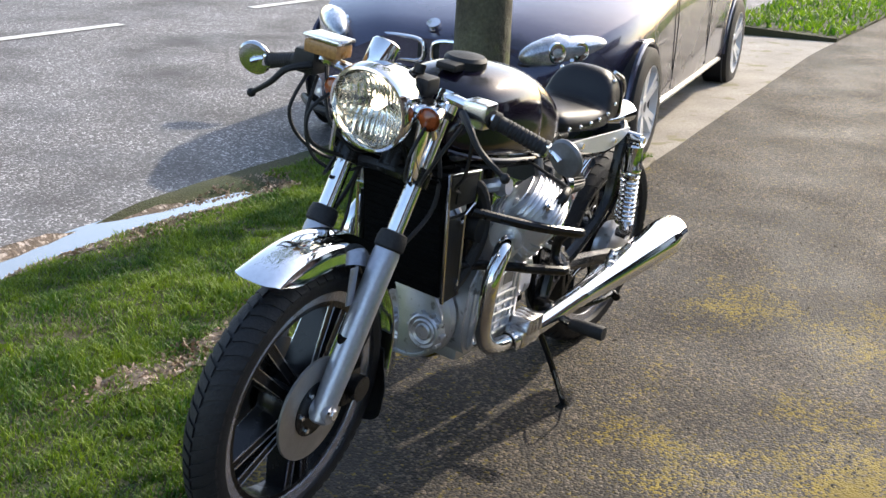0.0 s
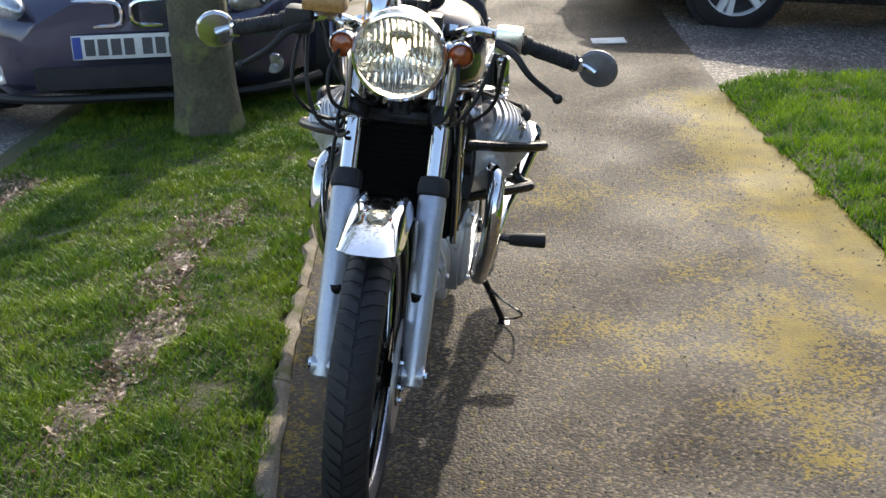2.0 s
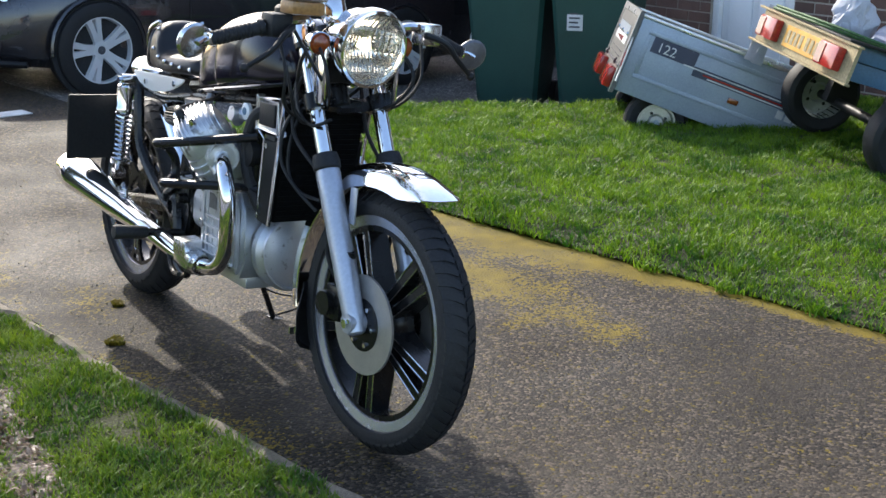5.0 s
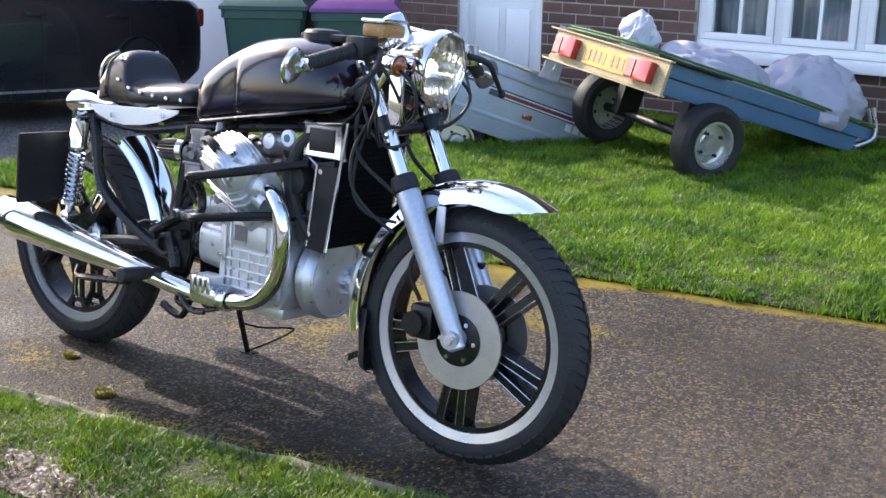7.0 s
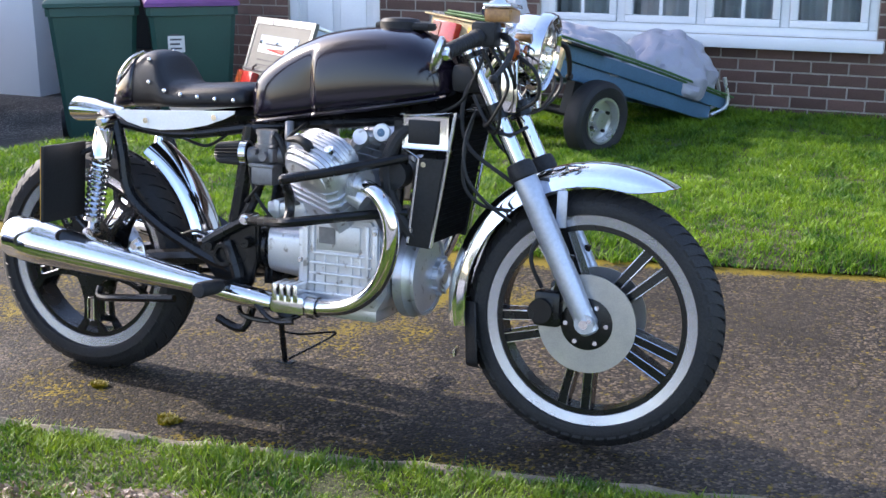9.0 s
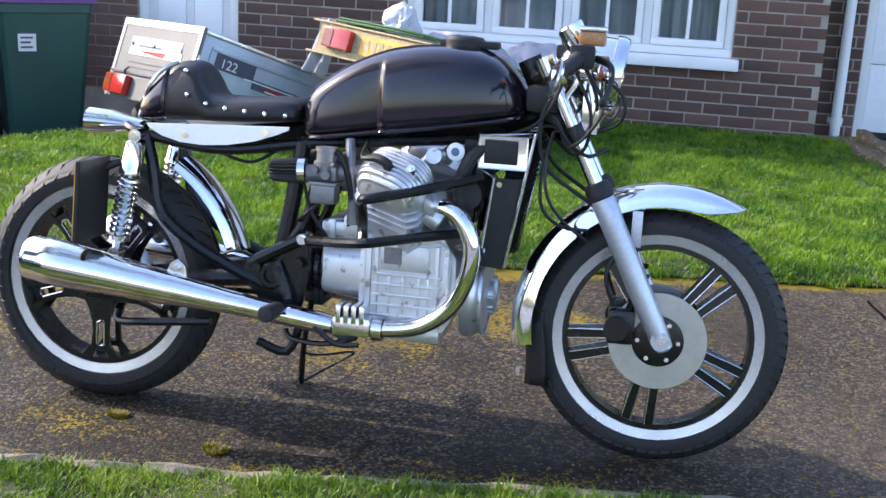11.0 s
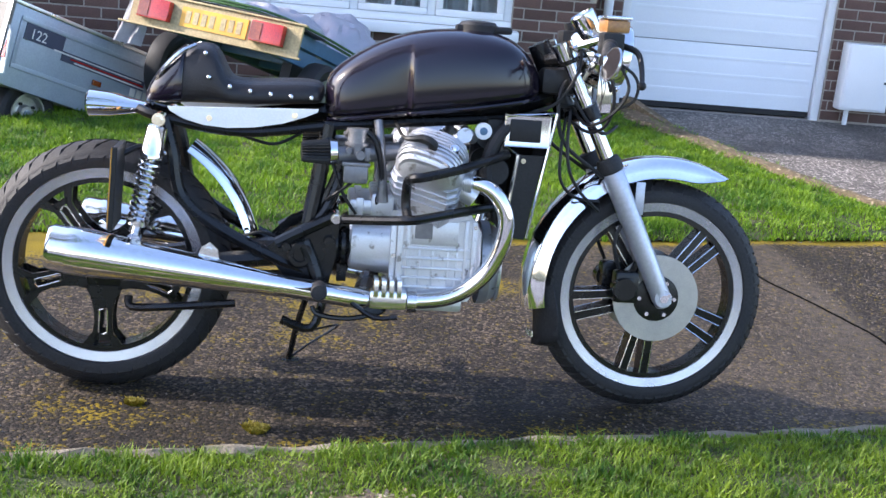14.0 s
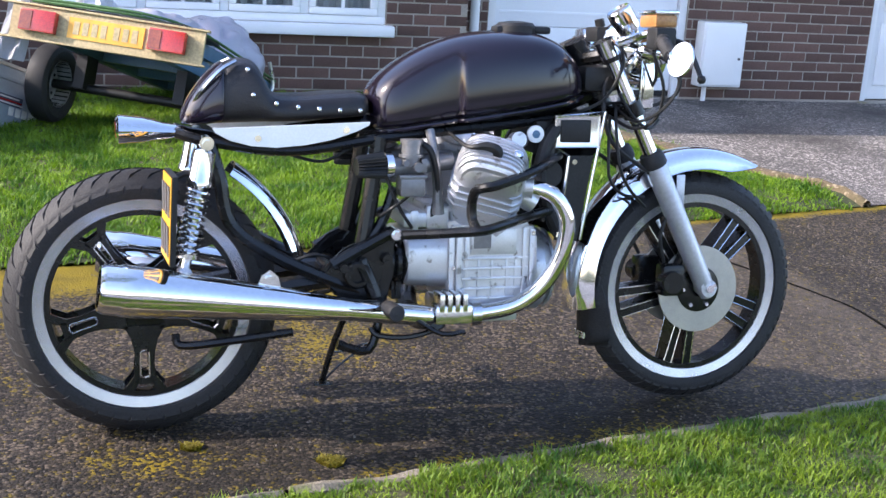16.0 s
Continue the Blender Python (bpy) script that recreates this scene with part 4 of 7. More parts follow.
def lamp_cluster(parent, x0, x1, y, z0, z1):
    bm = B()
    box(bm, x0, x1, y - 0.045, y, z0, z1, 0.008)
    l = part("lamp", bm, M_REDLENS, parent, "red rear lamp cluster")
    bm = B()
    box(bm, x0 + 0.006, x0 + (x1 - x0) * 0.36, y - 0.049, y - 0.046, z0 + 0.01, z1 - 0.01)
    part("amber_section", bm, M_AMBER, l)
    return l

# blue flat trailer, nose down on the lawn: x along its tail board, y towards its nose
YAW2 = -25.3
flat = thing("flat_trailer", pose(-0.118, 3.40, 0.52, -16.4, 4.0, YAW2), "blue flatbed trailer tipped nose-down on the lawn with a covered load", "trailer")
bm = B()
for xx in (-0.32, 0.26):
    box(bm, xx, xx + 0.06, 0.02, 1.62, 0.0, 0.09, 0.006)
for yy in (0.03, 0.55, 1.05, 1.55):
    box(bm, -0.259, 0.259, yy, yy + 0.05, 0.005, 0.07, 0.004)
part("chassis", bm, M_BLUE, flat)
bm = B()
box(bm, -0.32, 0.32, 0.05, 1.6, 0.092, 0.105, 0.003)
part("deck", bm, M_BLUE, flat)
for xx in (-0.345, 0.327):
    bm = B()
    box(bm, xx, xx + 0.018, 0.0, 1.75, 0.095, 0.17, 0.003)
    part("side_rail", bm, M_BLUE, flat)
bm = B()
tube(bm, [(-0.3, 1.6, 0.04), (0.0, 2.0, 0.02), (0.3, 1.6, 0.04)], 0.03, 8, 4)
part("drawbar", bm, M_GALV, flat)
bm = B()
prism(bm, [(-0.51, 0.0), (0.51, 0.0), (0.51, 0.16), (-0.51, 0.16)], -0.03, -0.012)
board = part("lamp_board", bm, M_WOOD, flat, "weathered wooden tail board")
for z in (-0.012, 0.162):
    bm = B()
    box(bm, -0.57, 0.53, -0.042, -0.012, z, z + 0.011, 0.003)
    part("board_edge", bm, M_WOOD, board)
bm = B()
box(bm, -0.2, 0.2, -0.036, -0.031, 0.03, 0.135)
pl = part("number_plate", bm, M_YELLOW, flat, "yellow rear number plate")
for k in range(7):
    bm = B()
    x0 = -0.17 + k * 0.048 + (0.02 if k > 3 else 0)
    box(bm, x0, x0 + 0.03, -0.0385, -0.0365, 0.05, 0.115)
    part("plate_bar", bm, M_WOOD, pl)
lamp_cluster(flat, -0.445, -0.255, -0.031, 0.03, 0.14)
lamp_cluster(flat, 0.235, 0.425, -0.031, 0.03, 0.14)
for s_ in (-1, 1):
    road_wheel(flat, (s_ * 0.46, 0.42, -0.17), (s_, 0, 0), 0.21, 0.12)
bm = B()
cyl(bm, (-0.45, 0.42, -0.17), (0.45, 0.42, -0.17), 0.025)
for s_ in (-0.31, 0.25):
    box(bm, s_, s_ + 0.06, 0.35, 0.49, -0.18, -0.001)
part("axle", bm, M_MATTE, flat)
# straps and trim rods that lie along the rails
for dx, dz in ((0.345, 0.185), (0.365, 0.20)):
    bm = B()
    tube(bm, [(dx - 0.75, -0.04, dz), (dx - 0.2, 0.0, dz + 0.01), (dx, 0.25, dz), (dx, 0.9, dz), (dx, 1.75, dz - 0.02)], 0.008, 6, 4)
    part("strap", bm, M_STRAP, flat, "green lashing strap")
bm = B()
box(bm, -0.43, 0.40, -0.02, 0.5, 0.172, 0.185, 0.003)
part("cover_board", bm, M_MATTE, flat, "dark board laid over the tail")

def tarp_lump(name, m, sx, sy, sz, seed, label):
    """A load under a creased sheet."""
    bm = B()
    bmesh.ops.create_uvsphere(bm, u_segments=72, v_segments=36, radius=1.0)
    for v in bm.verts:
        p = v.co.copy()
        f = 1 + 0.16 * noise.noise(p * 1.6 + Vector((seed, 0, 0))) + 0.04 * noise.noise(p * 3 + Vector((0, seed, 0))) - 0.09 * (1 - abs(noise.noise(p * 3.2 + Vector((0, 0, seed))))) ** 5
        drape = 0.05 * math.sin(math.atan2(p.y, p.x) * 9 + seed) * max(0.0, 0.6 - p.z)
        v.co = Vector((p.x * sx * (f + drape), p.y * sy * (f + drape), max(-0.25, p.z) * sz * f))
    return single(name, bm, M_TARP, label, "covered load", m=m)
tarp_lump("covered_load", flat.matrix_world @ pose(0.03, 0.68, 0.13), 0.30, 0.40, 0.20, 3.0, "creased grey tarpaulin over a low load on the blue trailer")
tarp_lump("covered_load", flat.matrix_world @ pose(0.05, 1.41, 0.17), 0.33, 0.36, 0.30, 8.0, "creased grey tarpaulin over a rounded load on the blue trailer")
bm = B()
tube(bm, [(0.20, 1.72, 0.05), (0.24, 1.80, 0.14), (0.22, 1.74, 0.27)], 0.012, 8, 5)
tube(bm, [(0.33, 1.62, 0.04), (0.37, 1.70, 0.13), (0.34, 1.64, 0.28)], 0.012, 8, 5)
single("load_frame", bm, M_SILVERTRIM, "thin metal legs sticking out from under the tarpaulin", "frame", m=flat.matrix_world.copy())
bm = B()
bmesh.ops.create_icosphere(bm, subdivisions=4, radius=0.098)
for v in bm.verts:
    v.co = v.co * (1 + 0.5 * noise.noise(v.co * 14) + 0.25 * noise.noise(v.co * 40)) + Vector((0, 0, 0.5 * max(0, v.co.z)))
single("rubbish_bag", bm, M_CURTAIN, "crumpled white plastic bag on the blue trailer", "bag", m=flat.matrix_world @ pose(-0.22, 0.30, 0.24))

bm = B()
cols = [[bm.verts.new((-0.55 + 0.17 * k / 12 - 0.05 * q / 10, 0.0 + 0.02 * math.sin(k * 0.9 + q * 0.3) + 0.012 * noise.noise(Vector((k * 0.4, q * 0.5, 2))), 0.19 - 0.31 * q / 10)) for q in range(11)] for k in range(13)]
for p, q in zip(cols, cols[1:]):
    for k in range(10):
        bm.faces.new((p[k], q[k], q[k + 1], p[k + 1]))
bmesh.ops.solidify(bm, geom=bm.faces[:], thickness=0.002)
single("plastic_sheet", bm, M_CURTAIN, "creased white plastic sheet hanging from the tail of the blue trailer", "sheet", m=flat.matrix_world.copy())

# grey box trailer beside it
box_tr = thing("box_trailer", pose(-1.19, 3.16, 0.25, -20, -2, -38), "grey steel box trailer with red stripe, tipped nose-down", "trailer")
L, Wd, Hh = 1.15, 0.85, 0.42
bm = B()
box(bm, -0.012, 0.012, 0, L, 0, Hh, 0.004)
body = part("side", bm, M_GALV, box_tr)
for nm, b6 in (("side", (-Wd - 0.012, -Wd + 0.012, 0, L, 0, Hh)), ("front", (-Wd + 0.013, -0.013, L - 0.025, L, 0, Hh)), ("floor_pan", (-Wd + 0.013, -0.013, 0.03, L - 0.026, 0, 0.02))):
    bm = B()
    box(bm, *b6, 0.004)
    part(nm, bm, M_GALV, box_tr)
bm = B()
for z in (0.11, 0.36):
    box(bm, 0.0125, 0.020, 0.06, L - 0.06, z - 0.012, z + 0.012, 0.003)
for y in (0.07, L - 0.07):
    box(bm, 0.0125, 0.0195, y - 0.012, y + 0.012, 0.122, 0.348, 0.003)
part("pressed_rib", bm, M_GALV, body)
bm = B()
box(bm, -0.02, 0.02, -0.01, L + 0.01, Hh + 0.001, Hh + 0.02, 0.004)
box(bm, -Wd - 0.02, -Wd + 0.02, -0.01, L + 0.01, Hh + 0.001, Hh + 0.02, 0.004)
part("top_rail", bm, M_SILVERTRIM, body)
bm = B()
prism(bm, [(-Wd - 0.03, -0.02), (0.03, -0.02), (0.03, Hh + 0.03), (-Wd - 0.03, Hh + 0.03)], -0.025, -0.003, 0.004)
gate = part("tailgate", bm, M_TAILGATE, box_tr, "silver tailgate with a red and white stripe")
bm = B()
box(bm, -Wd - 0.032, -Wd, -0.03, -0.026, -0.02, Hh + 0.03)
box(bm, 0.0, 0.032, -0.03, -0.026, -0.02, Hh + 0.03)
box(bm, -Wd + 0.001, -0.001, -0.03, -0.026, Hh - 0.01, Hh + 0.03)
part("edge_trim", bm, M_SILVERTRIM, gate)
bm = B()
box(bm, -0.73, -0.14, -0.029, -0.0255, 0.285, 0.345)
part("grey_panel", bm, M_GALV, gate)
bm = B()
box(bm, -0.73, -0.12, -0.029, -0.0255, 0.238, 0.2845)
part("white_panel", bm, M_PAPER, gate)
bm = B()
prism(bm, [(-0.62, 0.262), (-0.30, 0.272), (-0.32, 0.242)], -0.032, -0.0292)
part("red_wedge", bm, M_REDLENS, gate)
bm = B()
box(bm, -0.62, -0.36, -0.0315, -0.0292, 0.289, 0.297)
part("dark_stripe", bm, M_INK, gate)
for x in (-0.70, -0.44, -0.15):
    bm = B()
    cyl(bm, (x, -0.029, 0.30), (x, -0.036, 0.30), 0.012, 0.009, n=12)
    part("stud", bm, M_CHROME, gate)
# Thin dark bars draw the shade of two creases pressed into the sheet.
for z in (0.165, 0.195):
    bm = B()
    box(bm, -0.70, -0.14, -0.0285, -0.0252, z - 0.003, z + 0.003, 0.001)
    part("pressed_line", bm, M_INK, gate)
bm = B()
box(bm, -Wd - 0.03, 0.03, -0.036, -0.0262, 0.122, 0.136, 0.003)
part("gate_hinge", bm, M_INK, gate, "dark hinge line under the tailgate")
for x in (-0.68, -0.12):
    bm = B()
    tube(bm, [(x - 0.02, -0.036, 0.125), (x, -0.046, 0.14), (x + 0.02, -0.040, 0.155)], 0.006, 6, 3)
    part("latch", bm, M_INK, gate)
lamp_cluster(box_tr, -0.84, -0.60, -0.027, -0.005, 0.108)
lamp_cluster(box_tr, -0.22, -0.02, -0.027, -0.005, 0.108)
bm = B()
prism(bm, [(0.034, 0.05), (0.034, 0.30), (0.060, 0.26), (0.085, 0.05)], -0.02, -0.012)
part("corner_reflector", bm, M_PAPER, box_tr, "white corner bracket with a red triangle")
bm = B()
prism(bm, [(0.040, 0.13), (0.050, 0.22), (0.068, 0.13)], -0.024, -0.0205)
part("corner_triangle", bm, M_REDLENS, box_tr, "red triangle reflector")
for y0, y1, z, mt, nm in ((0.3, 0.95, 0.262, M_PAPER, "white_stripe"), (0.42, 0.97, 0.245, M_REDLENS, "red_stripe"), (0.45, 0.98, 0.232, M_PAPER, "white_stripe")):
    bm = B()
    box(bm, 0.0205, 0.022, y0, y1, z - 0.004, z + 0.004)
    part(nm, bm, mt, body)
bm = B()
for k in range(4):
    box(bm, 0.0205, 0.022, 0.88 + 0.052 * k, 0.92 + 0.052 * k, 0.17, 0.215)
part("maker_mark", bm, M_PAPER, body, "white maker's mark as plain shapes")
bm = B()
box(bm, 0.0205, 0.032, 0.60, 0.66, 0.155, 0.185, 0.004)
part("marker_reflector", bm, M_AMBER, body, "orange side reflector")
bm = B()
box(bm, 0.0125, 0.0165, 0.10, 0.36, 0.262, 0.348)
part("slate_band", bm, M_SLATE, body)
bm = B()
box(bm, 0.0125, 0.0165, 0.362, 0.98, 0.222, 0.275)
part("slate_band", bm, M_SLATE, body)
fc = bpy.data.curves.new("model_number", "FONT")
fc.body, fc.size, fc.extrude = "122", 0.075, 0.0006
num = new("model_number", fc)
num.data.materials.append(M_PAPER)
num.parent = body
num.matrix_local = Matrix.Translation((0.0215, 0.13, 0.275)) @ Euler((radians(90), 0, radians(90))).to_matrix().to_4x4()
for s_, xx in ((1, -0.10), (-1, -Wd + 0.10)):
    road_wheel(box_tr, (xx, 0.30, -0.10), (s_, 0, 0), 0.18, 0.11)
bm = B()
cyl(bm, (-0.05, 0.30, -0.10), (-Wd + 0.05, 0.30, -0.10), 0.02)
box(bm, -Wd + 0.2, -0.2, 0.26, 0.34, -0.09, -0.001)
part("axle", bm, M_GALV, box_tr)
bm = B()
tube(bm, [(-Wd / 2, L, 0.0), (-Wd / 2, L + 0.5, -0.02), (-Wd / 2, L + 0.72, 0.0)], 0.03, 8, 3)
part("drawbar", bm, M_GALV, box_tr)

# ---- street tree ----
def street_tree(m):
    t = thing("street_tree", m, "street tree with a mossy grey-brown trunk in the verge", "tree")
    r = random.Random(2)
    bm = B()
    loops = []
    for z, rad in ((-0.1, 0.19), (0.0, 0.170), (0.08, 0.152), (0.22, 0.138), (0.5, 0.128), (1.0, 0.122), (1.6, 0.118), (2.3, 0.11), (2.9, 0.10)):
        loops.append([(rad * (1 + 0.10 * noise.noise(Vector((math.cos(a) * 1.5, math.sin(a) * 1.5, z * 1.2))) + (0.16 * math.cos(a * 5 + 1) if z < 0.1 else 0)) * math.cos(a) + 0.02 * z, rad * math.sin(a) * (1 + 0.08 * noise.noise(Vector((math.cos(a) * 3, math.sin(a) * 3, z)))), z) for a in [2 * math.pi * k / 24 for k in range(24)]])
    rings(bm, loops)
    part("trunk", bm, M_BARK, t)
    tips = []
    for k in range(7):
        a = k * 0.9 + r.uniform(-0.2, 0.2)
        end = Vector((math.cos(a) * r.uniform(0.9, 1.7), math.sin(a) * r.uniform(0.9, 1.7), r.uniform(3.9, 5.2)))
        bm = B()
        mid = Vector((end.x * 0.45, end.y * 0.45, 3.5))
        tube(bm, [(0.05, 0, 2.6 + 0.04 * k), mid, end], [0.07, 0.045, 0.012], 8, 5)
        part("limb", bm, M_BARK, t)
        tips += [mid.lerp(end, f) for f in (0.3, 0.55, 0.8, 1.0)]
    vs, fs = [], []
    for p in tips:
        for k in range(150):
            q = p + Vector((r.gauss(0, 0.38), r.gauss(0, 0.38), r.gauss(0, 0.3)))
            u = Vector((r.uniform(-1, 1), r.uniform(-1, 1), r.uniform(-1, 1))).normalized() * 0.04
            w = u.orthogonal() * 0.55
            i = len(vs)
            vs += [q - u, q + w, q + u, q - w]
            fs.append((i, i + 1, i + 2, i + 3))
    me = bpy.data.meshes.new("crown")
    me.from_pydata([tuple(v) for v in vs], [], fs)
    me.materials.append(M_LEAF)
    c = new("crown", me)
    c.parent = t
    return t
street_tree(pose(-1.50, -1.28, 0.0))

# ---- parked cars ----
def alloy_wheel(parent, c, side, r=0.315, w=0.2):
    """Tyre, ten paired spokes and hub cap; side is +1 or -1 for the outer face."""
    c, ax = Vector(c), Vector((0, side, 0))
    k = w / 2
    bm = B()
    lathe(bm, [(-k, r * 0.7), (-k * 1.02, r * 0.85), (-k * 0.85, r * 0.98), (-k * 0.5, r), (k * 0.5, r), (k * 0.85, r * 0.98), (k * 1.02, r * 0.85), (k, r * 0.7)], c, ax, 40, True)
    tyre = part("wheel", bm, M_RUBBER, parent, "black tyre on a silver alloy wheel")
    bm = B()
    lathe(bm, [(-k * 0.9, r * 0.69), (k * 0.98, r * 0.715), (k * 0.98, r * 0.675), (k * 0.3, r * 0.64), (-k * 0.8, r * 0.64)], c, ax, 40)
    lathe(bm, [(k * 0.55, r * 0.22), (k * 0.78, r * 0.18), (k * 0.80, 0.002)], c, ax, 24)
    for j in range(5):
        for d in (-0.16, 0.16):
            a = j * 2 * math.pi / 5 + d
            o = Vector((math.cos(a), 0, math.sin(a)))
            s = Vector((-math.sin(a), 0, math.cos(a)))
            loops = []
            for f, hw, dep in ((0.10, 0.030, 0.72), (0.4, 0.021, 0.86), (0.69, 0.026, 0.95)):
                p = c + o * r * f + s * 0.0
                loops.append([p + s * hw + ax * k * (dep - 0.28), p + s * hw * 0.8 + ax * k * dep, p - s * hw * 0.8 + ax * k * dep, p - s * hw + ax * k * (dep - 0.28)])
            rings(bm, loops)
    part("rim", bm, M_WHEELSILVER, tyre, "silver alloy rim with paired spokes")
    bm = B()
    lathe(bm, [(k * 0.1, r * 0.62), (k * 0.12, 0.002)], c, ax, 24)
    part("brake_disc", bm, M_MATTE, tyre)
    bm = B()
    lathe(bm, [(k * 0.81, r * 0.09), (k * 0.84, 0.002)], c, ax, 20)
    part("hub_cap", bm, M_INK, tyre)
    return tyre


def estate_car(m, paint, label, estate):
    car = thing("car", m, label, "car")
    # body: (x, half width, sill z, shoulder z, shoulder half width, centre z)
    ST = [(0.0, 0.50, 0.30, 0.56, 0.40, 0.66), (-0.05, 0.60, 0.24, 0.60, 0.48, 0.70), (-0.16, 0.695, 0.20, 0.655, 0.57, 0.745), (-0.35, 0.79, 0.19, 0.715, 0.67, 0.80), (-0.6, 0.865, 0.18, 0.775, 0.75, 0.85),
          (-0.95, 0.905, 0.18, 0.84, 0.79, 0.91), (-1.35, 0.908, 0.18, 0.885, 0.80, 0.96), (-1.6, 0.91, 0.18, 0.90, 0.80, 0.93), (-2.4, 0.91, 0.18, 0.915, 0.80, 0.92), (-3.3, 0.91, 0.18, 0.93, 0.80, 0.935),
          (-3.9, 0.905, 0.2, 0.945, 0.79, 0.96), (-4.25, 0.87, 0.24, 0.95, 0.74, 0.97), (-4.45, 0.80, 0.30, 0.93, 0.64, 0.95), (-4.52, 0.66, 0.36, 0.86, 0.5, 0.90)]
    bm = B()
    loops = []
    for x, w, zb, zs, ws, zc in ST:
        half = [(w * 0.90, zb), (w * 0.985, zb + 0.06), (w, zb + 0.16), (w * 0.995, (zb + zs) / 2 + 0.06), (w * 0.985, zs - 0.07), ((w + ws) / 2 + 0.012, zs - 0.01), (ws, zs + 0.012), (ws * 0.62, zc - 0.012), (ws * 0.3, zc)]
        loops.append([(x, y, z) for y, z in half] + [(x, -y, z) for y, z in half[::-1]])
    rings(bm, loops)
    body = part("body", bm, paint, car)
    # greenhouse
    gh = [(-1.28, 0.74, 0.94, 0.70, 0.955), (-1.72, 0.76, 0.90, 0.62, 1.22), (-2.1, 0.77, 0.90, 0.585, 1.385), (-2.8, 0.77, 0.91, 0.58, 1.41), (-3.4, 0.77, 0.92, 0.575, 1.395)]
    gh += [(-4.0, 0.74, 0.94, 0.55, 1.34), (-4.40, 0.68, 0.95, 0.60, 0.98)] if estate else [(-3.75, 0.74, 0.94, 0.55, 1.25), (-4.12, 0.68, 0.95, 0.60, 0.98)]
    bm = B()
    rings(bm, [[(x, w, z0), (x, (w + wt) / 2 + 0.02, (z0 + z1) / 2), (x, wt, z1 - 0.02), (x, wt * 0.5, z1 + 0.008), (x, -wt * 0.5, z1 + 0.008), (x, -wt, z1 - 0.02), (x, -(w + wt) / 2 - 0.02, (z0 + z1) / 2), (x, -w, z0)] for x, w, z0, wt, z1 in gh])
    part("window_glass", bm, M_CARGLASS, car, "dark tinted car windows")
    bm = B()
    rf = gh[2:-1]
    rings(bm, [[(x, wt + 0.012, z1 - 0.03), (x, wt + 0.006, z1 + 0.002), (x, wt * 0.5, z1 + 0.022), (x, -wt * 0.5, z1 + 0.022), (x, -wt - 0.006, z1 + 0.002), (x, -wt - 0.012, z1 - 0.03)] for x, w, z0, wt, z1 in rf])
    part("roof", bm, paint, car)
    for s in (1, -1):
        bm = B()
        tube(bm, [(gh[0][0], s * 0.72, 0.95), (gh[1][0], s * 0.70, 1.17), (gh[2][0], s * 0.60, 1.37)], 0.03, 6, 4)
        part("pillar", bm, paint, car)
        for xp in (-2.55, -3.45):
            bm = B()
            tube(bm, [(xp, s * 0.775, 0.92), (xp - 0.05, s * 0.70, 1.17), (xp - 0.12, s * 0.59, 1.385)], 0.028, 6, 4)
            part("pillar", bm, paint, car)
        # wheel arches and wheels
        for xw in (-0.78, -3.54):
            # Flat near-black disc stands in for the shaded hollow of the wheel well.
            bm = B()
            lathe(bm, [(0.0, 0.345), (0.004, 0.34), (0.004, 0.002)], (xw, s * 0.899, 0.315), (0, s, 0), 32)
            part("wheel_arch", bm, M_DARK, car)
            bm = B()
            ring = [(xw + 0.342 * math.cos(a), s * 0.905, 0.315 + 0.342 * math.sin(a)) for a in [math.pi * k / 14 - 0.12 for k in range(15)]]
            tube(bm, ring, 0.016, 6, 1)
            part("arch_lip", bm, paint, car)
            alloy_wheel(car, (xw, s * 0.845, 0.315), s)
        # lamps
        bm = B()
        bmesh.ops.create_uvsphere(bm, u_segments=24, v_segments=12, radius=1.0)
        rot = Matrix.Rotation(s * radians(56), 3, "Z")
        for v in bm.verts:
            p = Vector((v.co.x * 0.075, v.co.y * 0.27, v.co.z * (0.080 if v.co.y * s < 0 else 0.062)))
            v.co = rot @ p + Vector((-0.205, s * 0.622, 0.630 + 0.05 * (v.co.y * s + 1) * 0.5))
        lamp = part("headlamp", bm, M_HEADLAMP, car, "clear almond-shaped headlamp")
        for dy, rr in ((-0.09, 0.052), (0.055, 0.05)):
            bm = B()
            c = Vector((-0.205, s * 0.622, 0.652)) + rot @ Vector((0.055 * s, s * dy, 0))
            lathe(bm, [(0.0, rr), (0.018, rr * 0.9), (0.018, rr * 0.7), (0.004, rr * 0.2), (0.004, 0.001)], c, (0.62, s * 0.78, 0.05), 20)
            part("lamp_ring", bm, M_CHROME, lamp)
        bm = B()
        lathe(bm, [(0.0, 0.05), (0.012, 0.045), (0.012, 0.03), (0.002, 0.001)], (-0.10, s * 0.64, 0.32), (1, s * 0.35, 0), 20)
        part("fog_lamp", bm, M_HEADLAMP, car, "round front fog lamp")
        bm = B()
        box(bm, -1.72, -1.56, s * 0.90 - 0.02, s * 0.90 + 0.02, 0.95, 0.97)
        bmesh.ops.create_uvsphere(bm, u_segments=16, v_segments=10, radius=1.0, matrix=Matrix.Translation((-1.63, s * 1.0, 1.0)) @ Matrix.Diagonal((0.08, 0.11, 0.07, 1)))
        part("door_mirror", bm, paint, car)
        for xh in (-2.42, -3.3):
            bm = B()
            box(bm, xh - 0.1, xh + 0.1, s * 0.912 - 0.012, s * 0.912 + 0.012, 0.785, 0.81, 0.006)
            part("door_handle", bm, paint, car)
        bm = B()
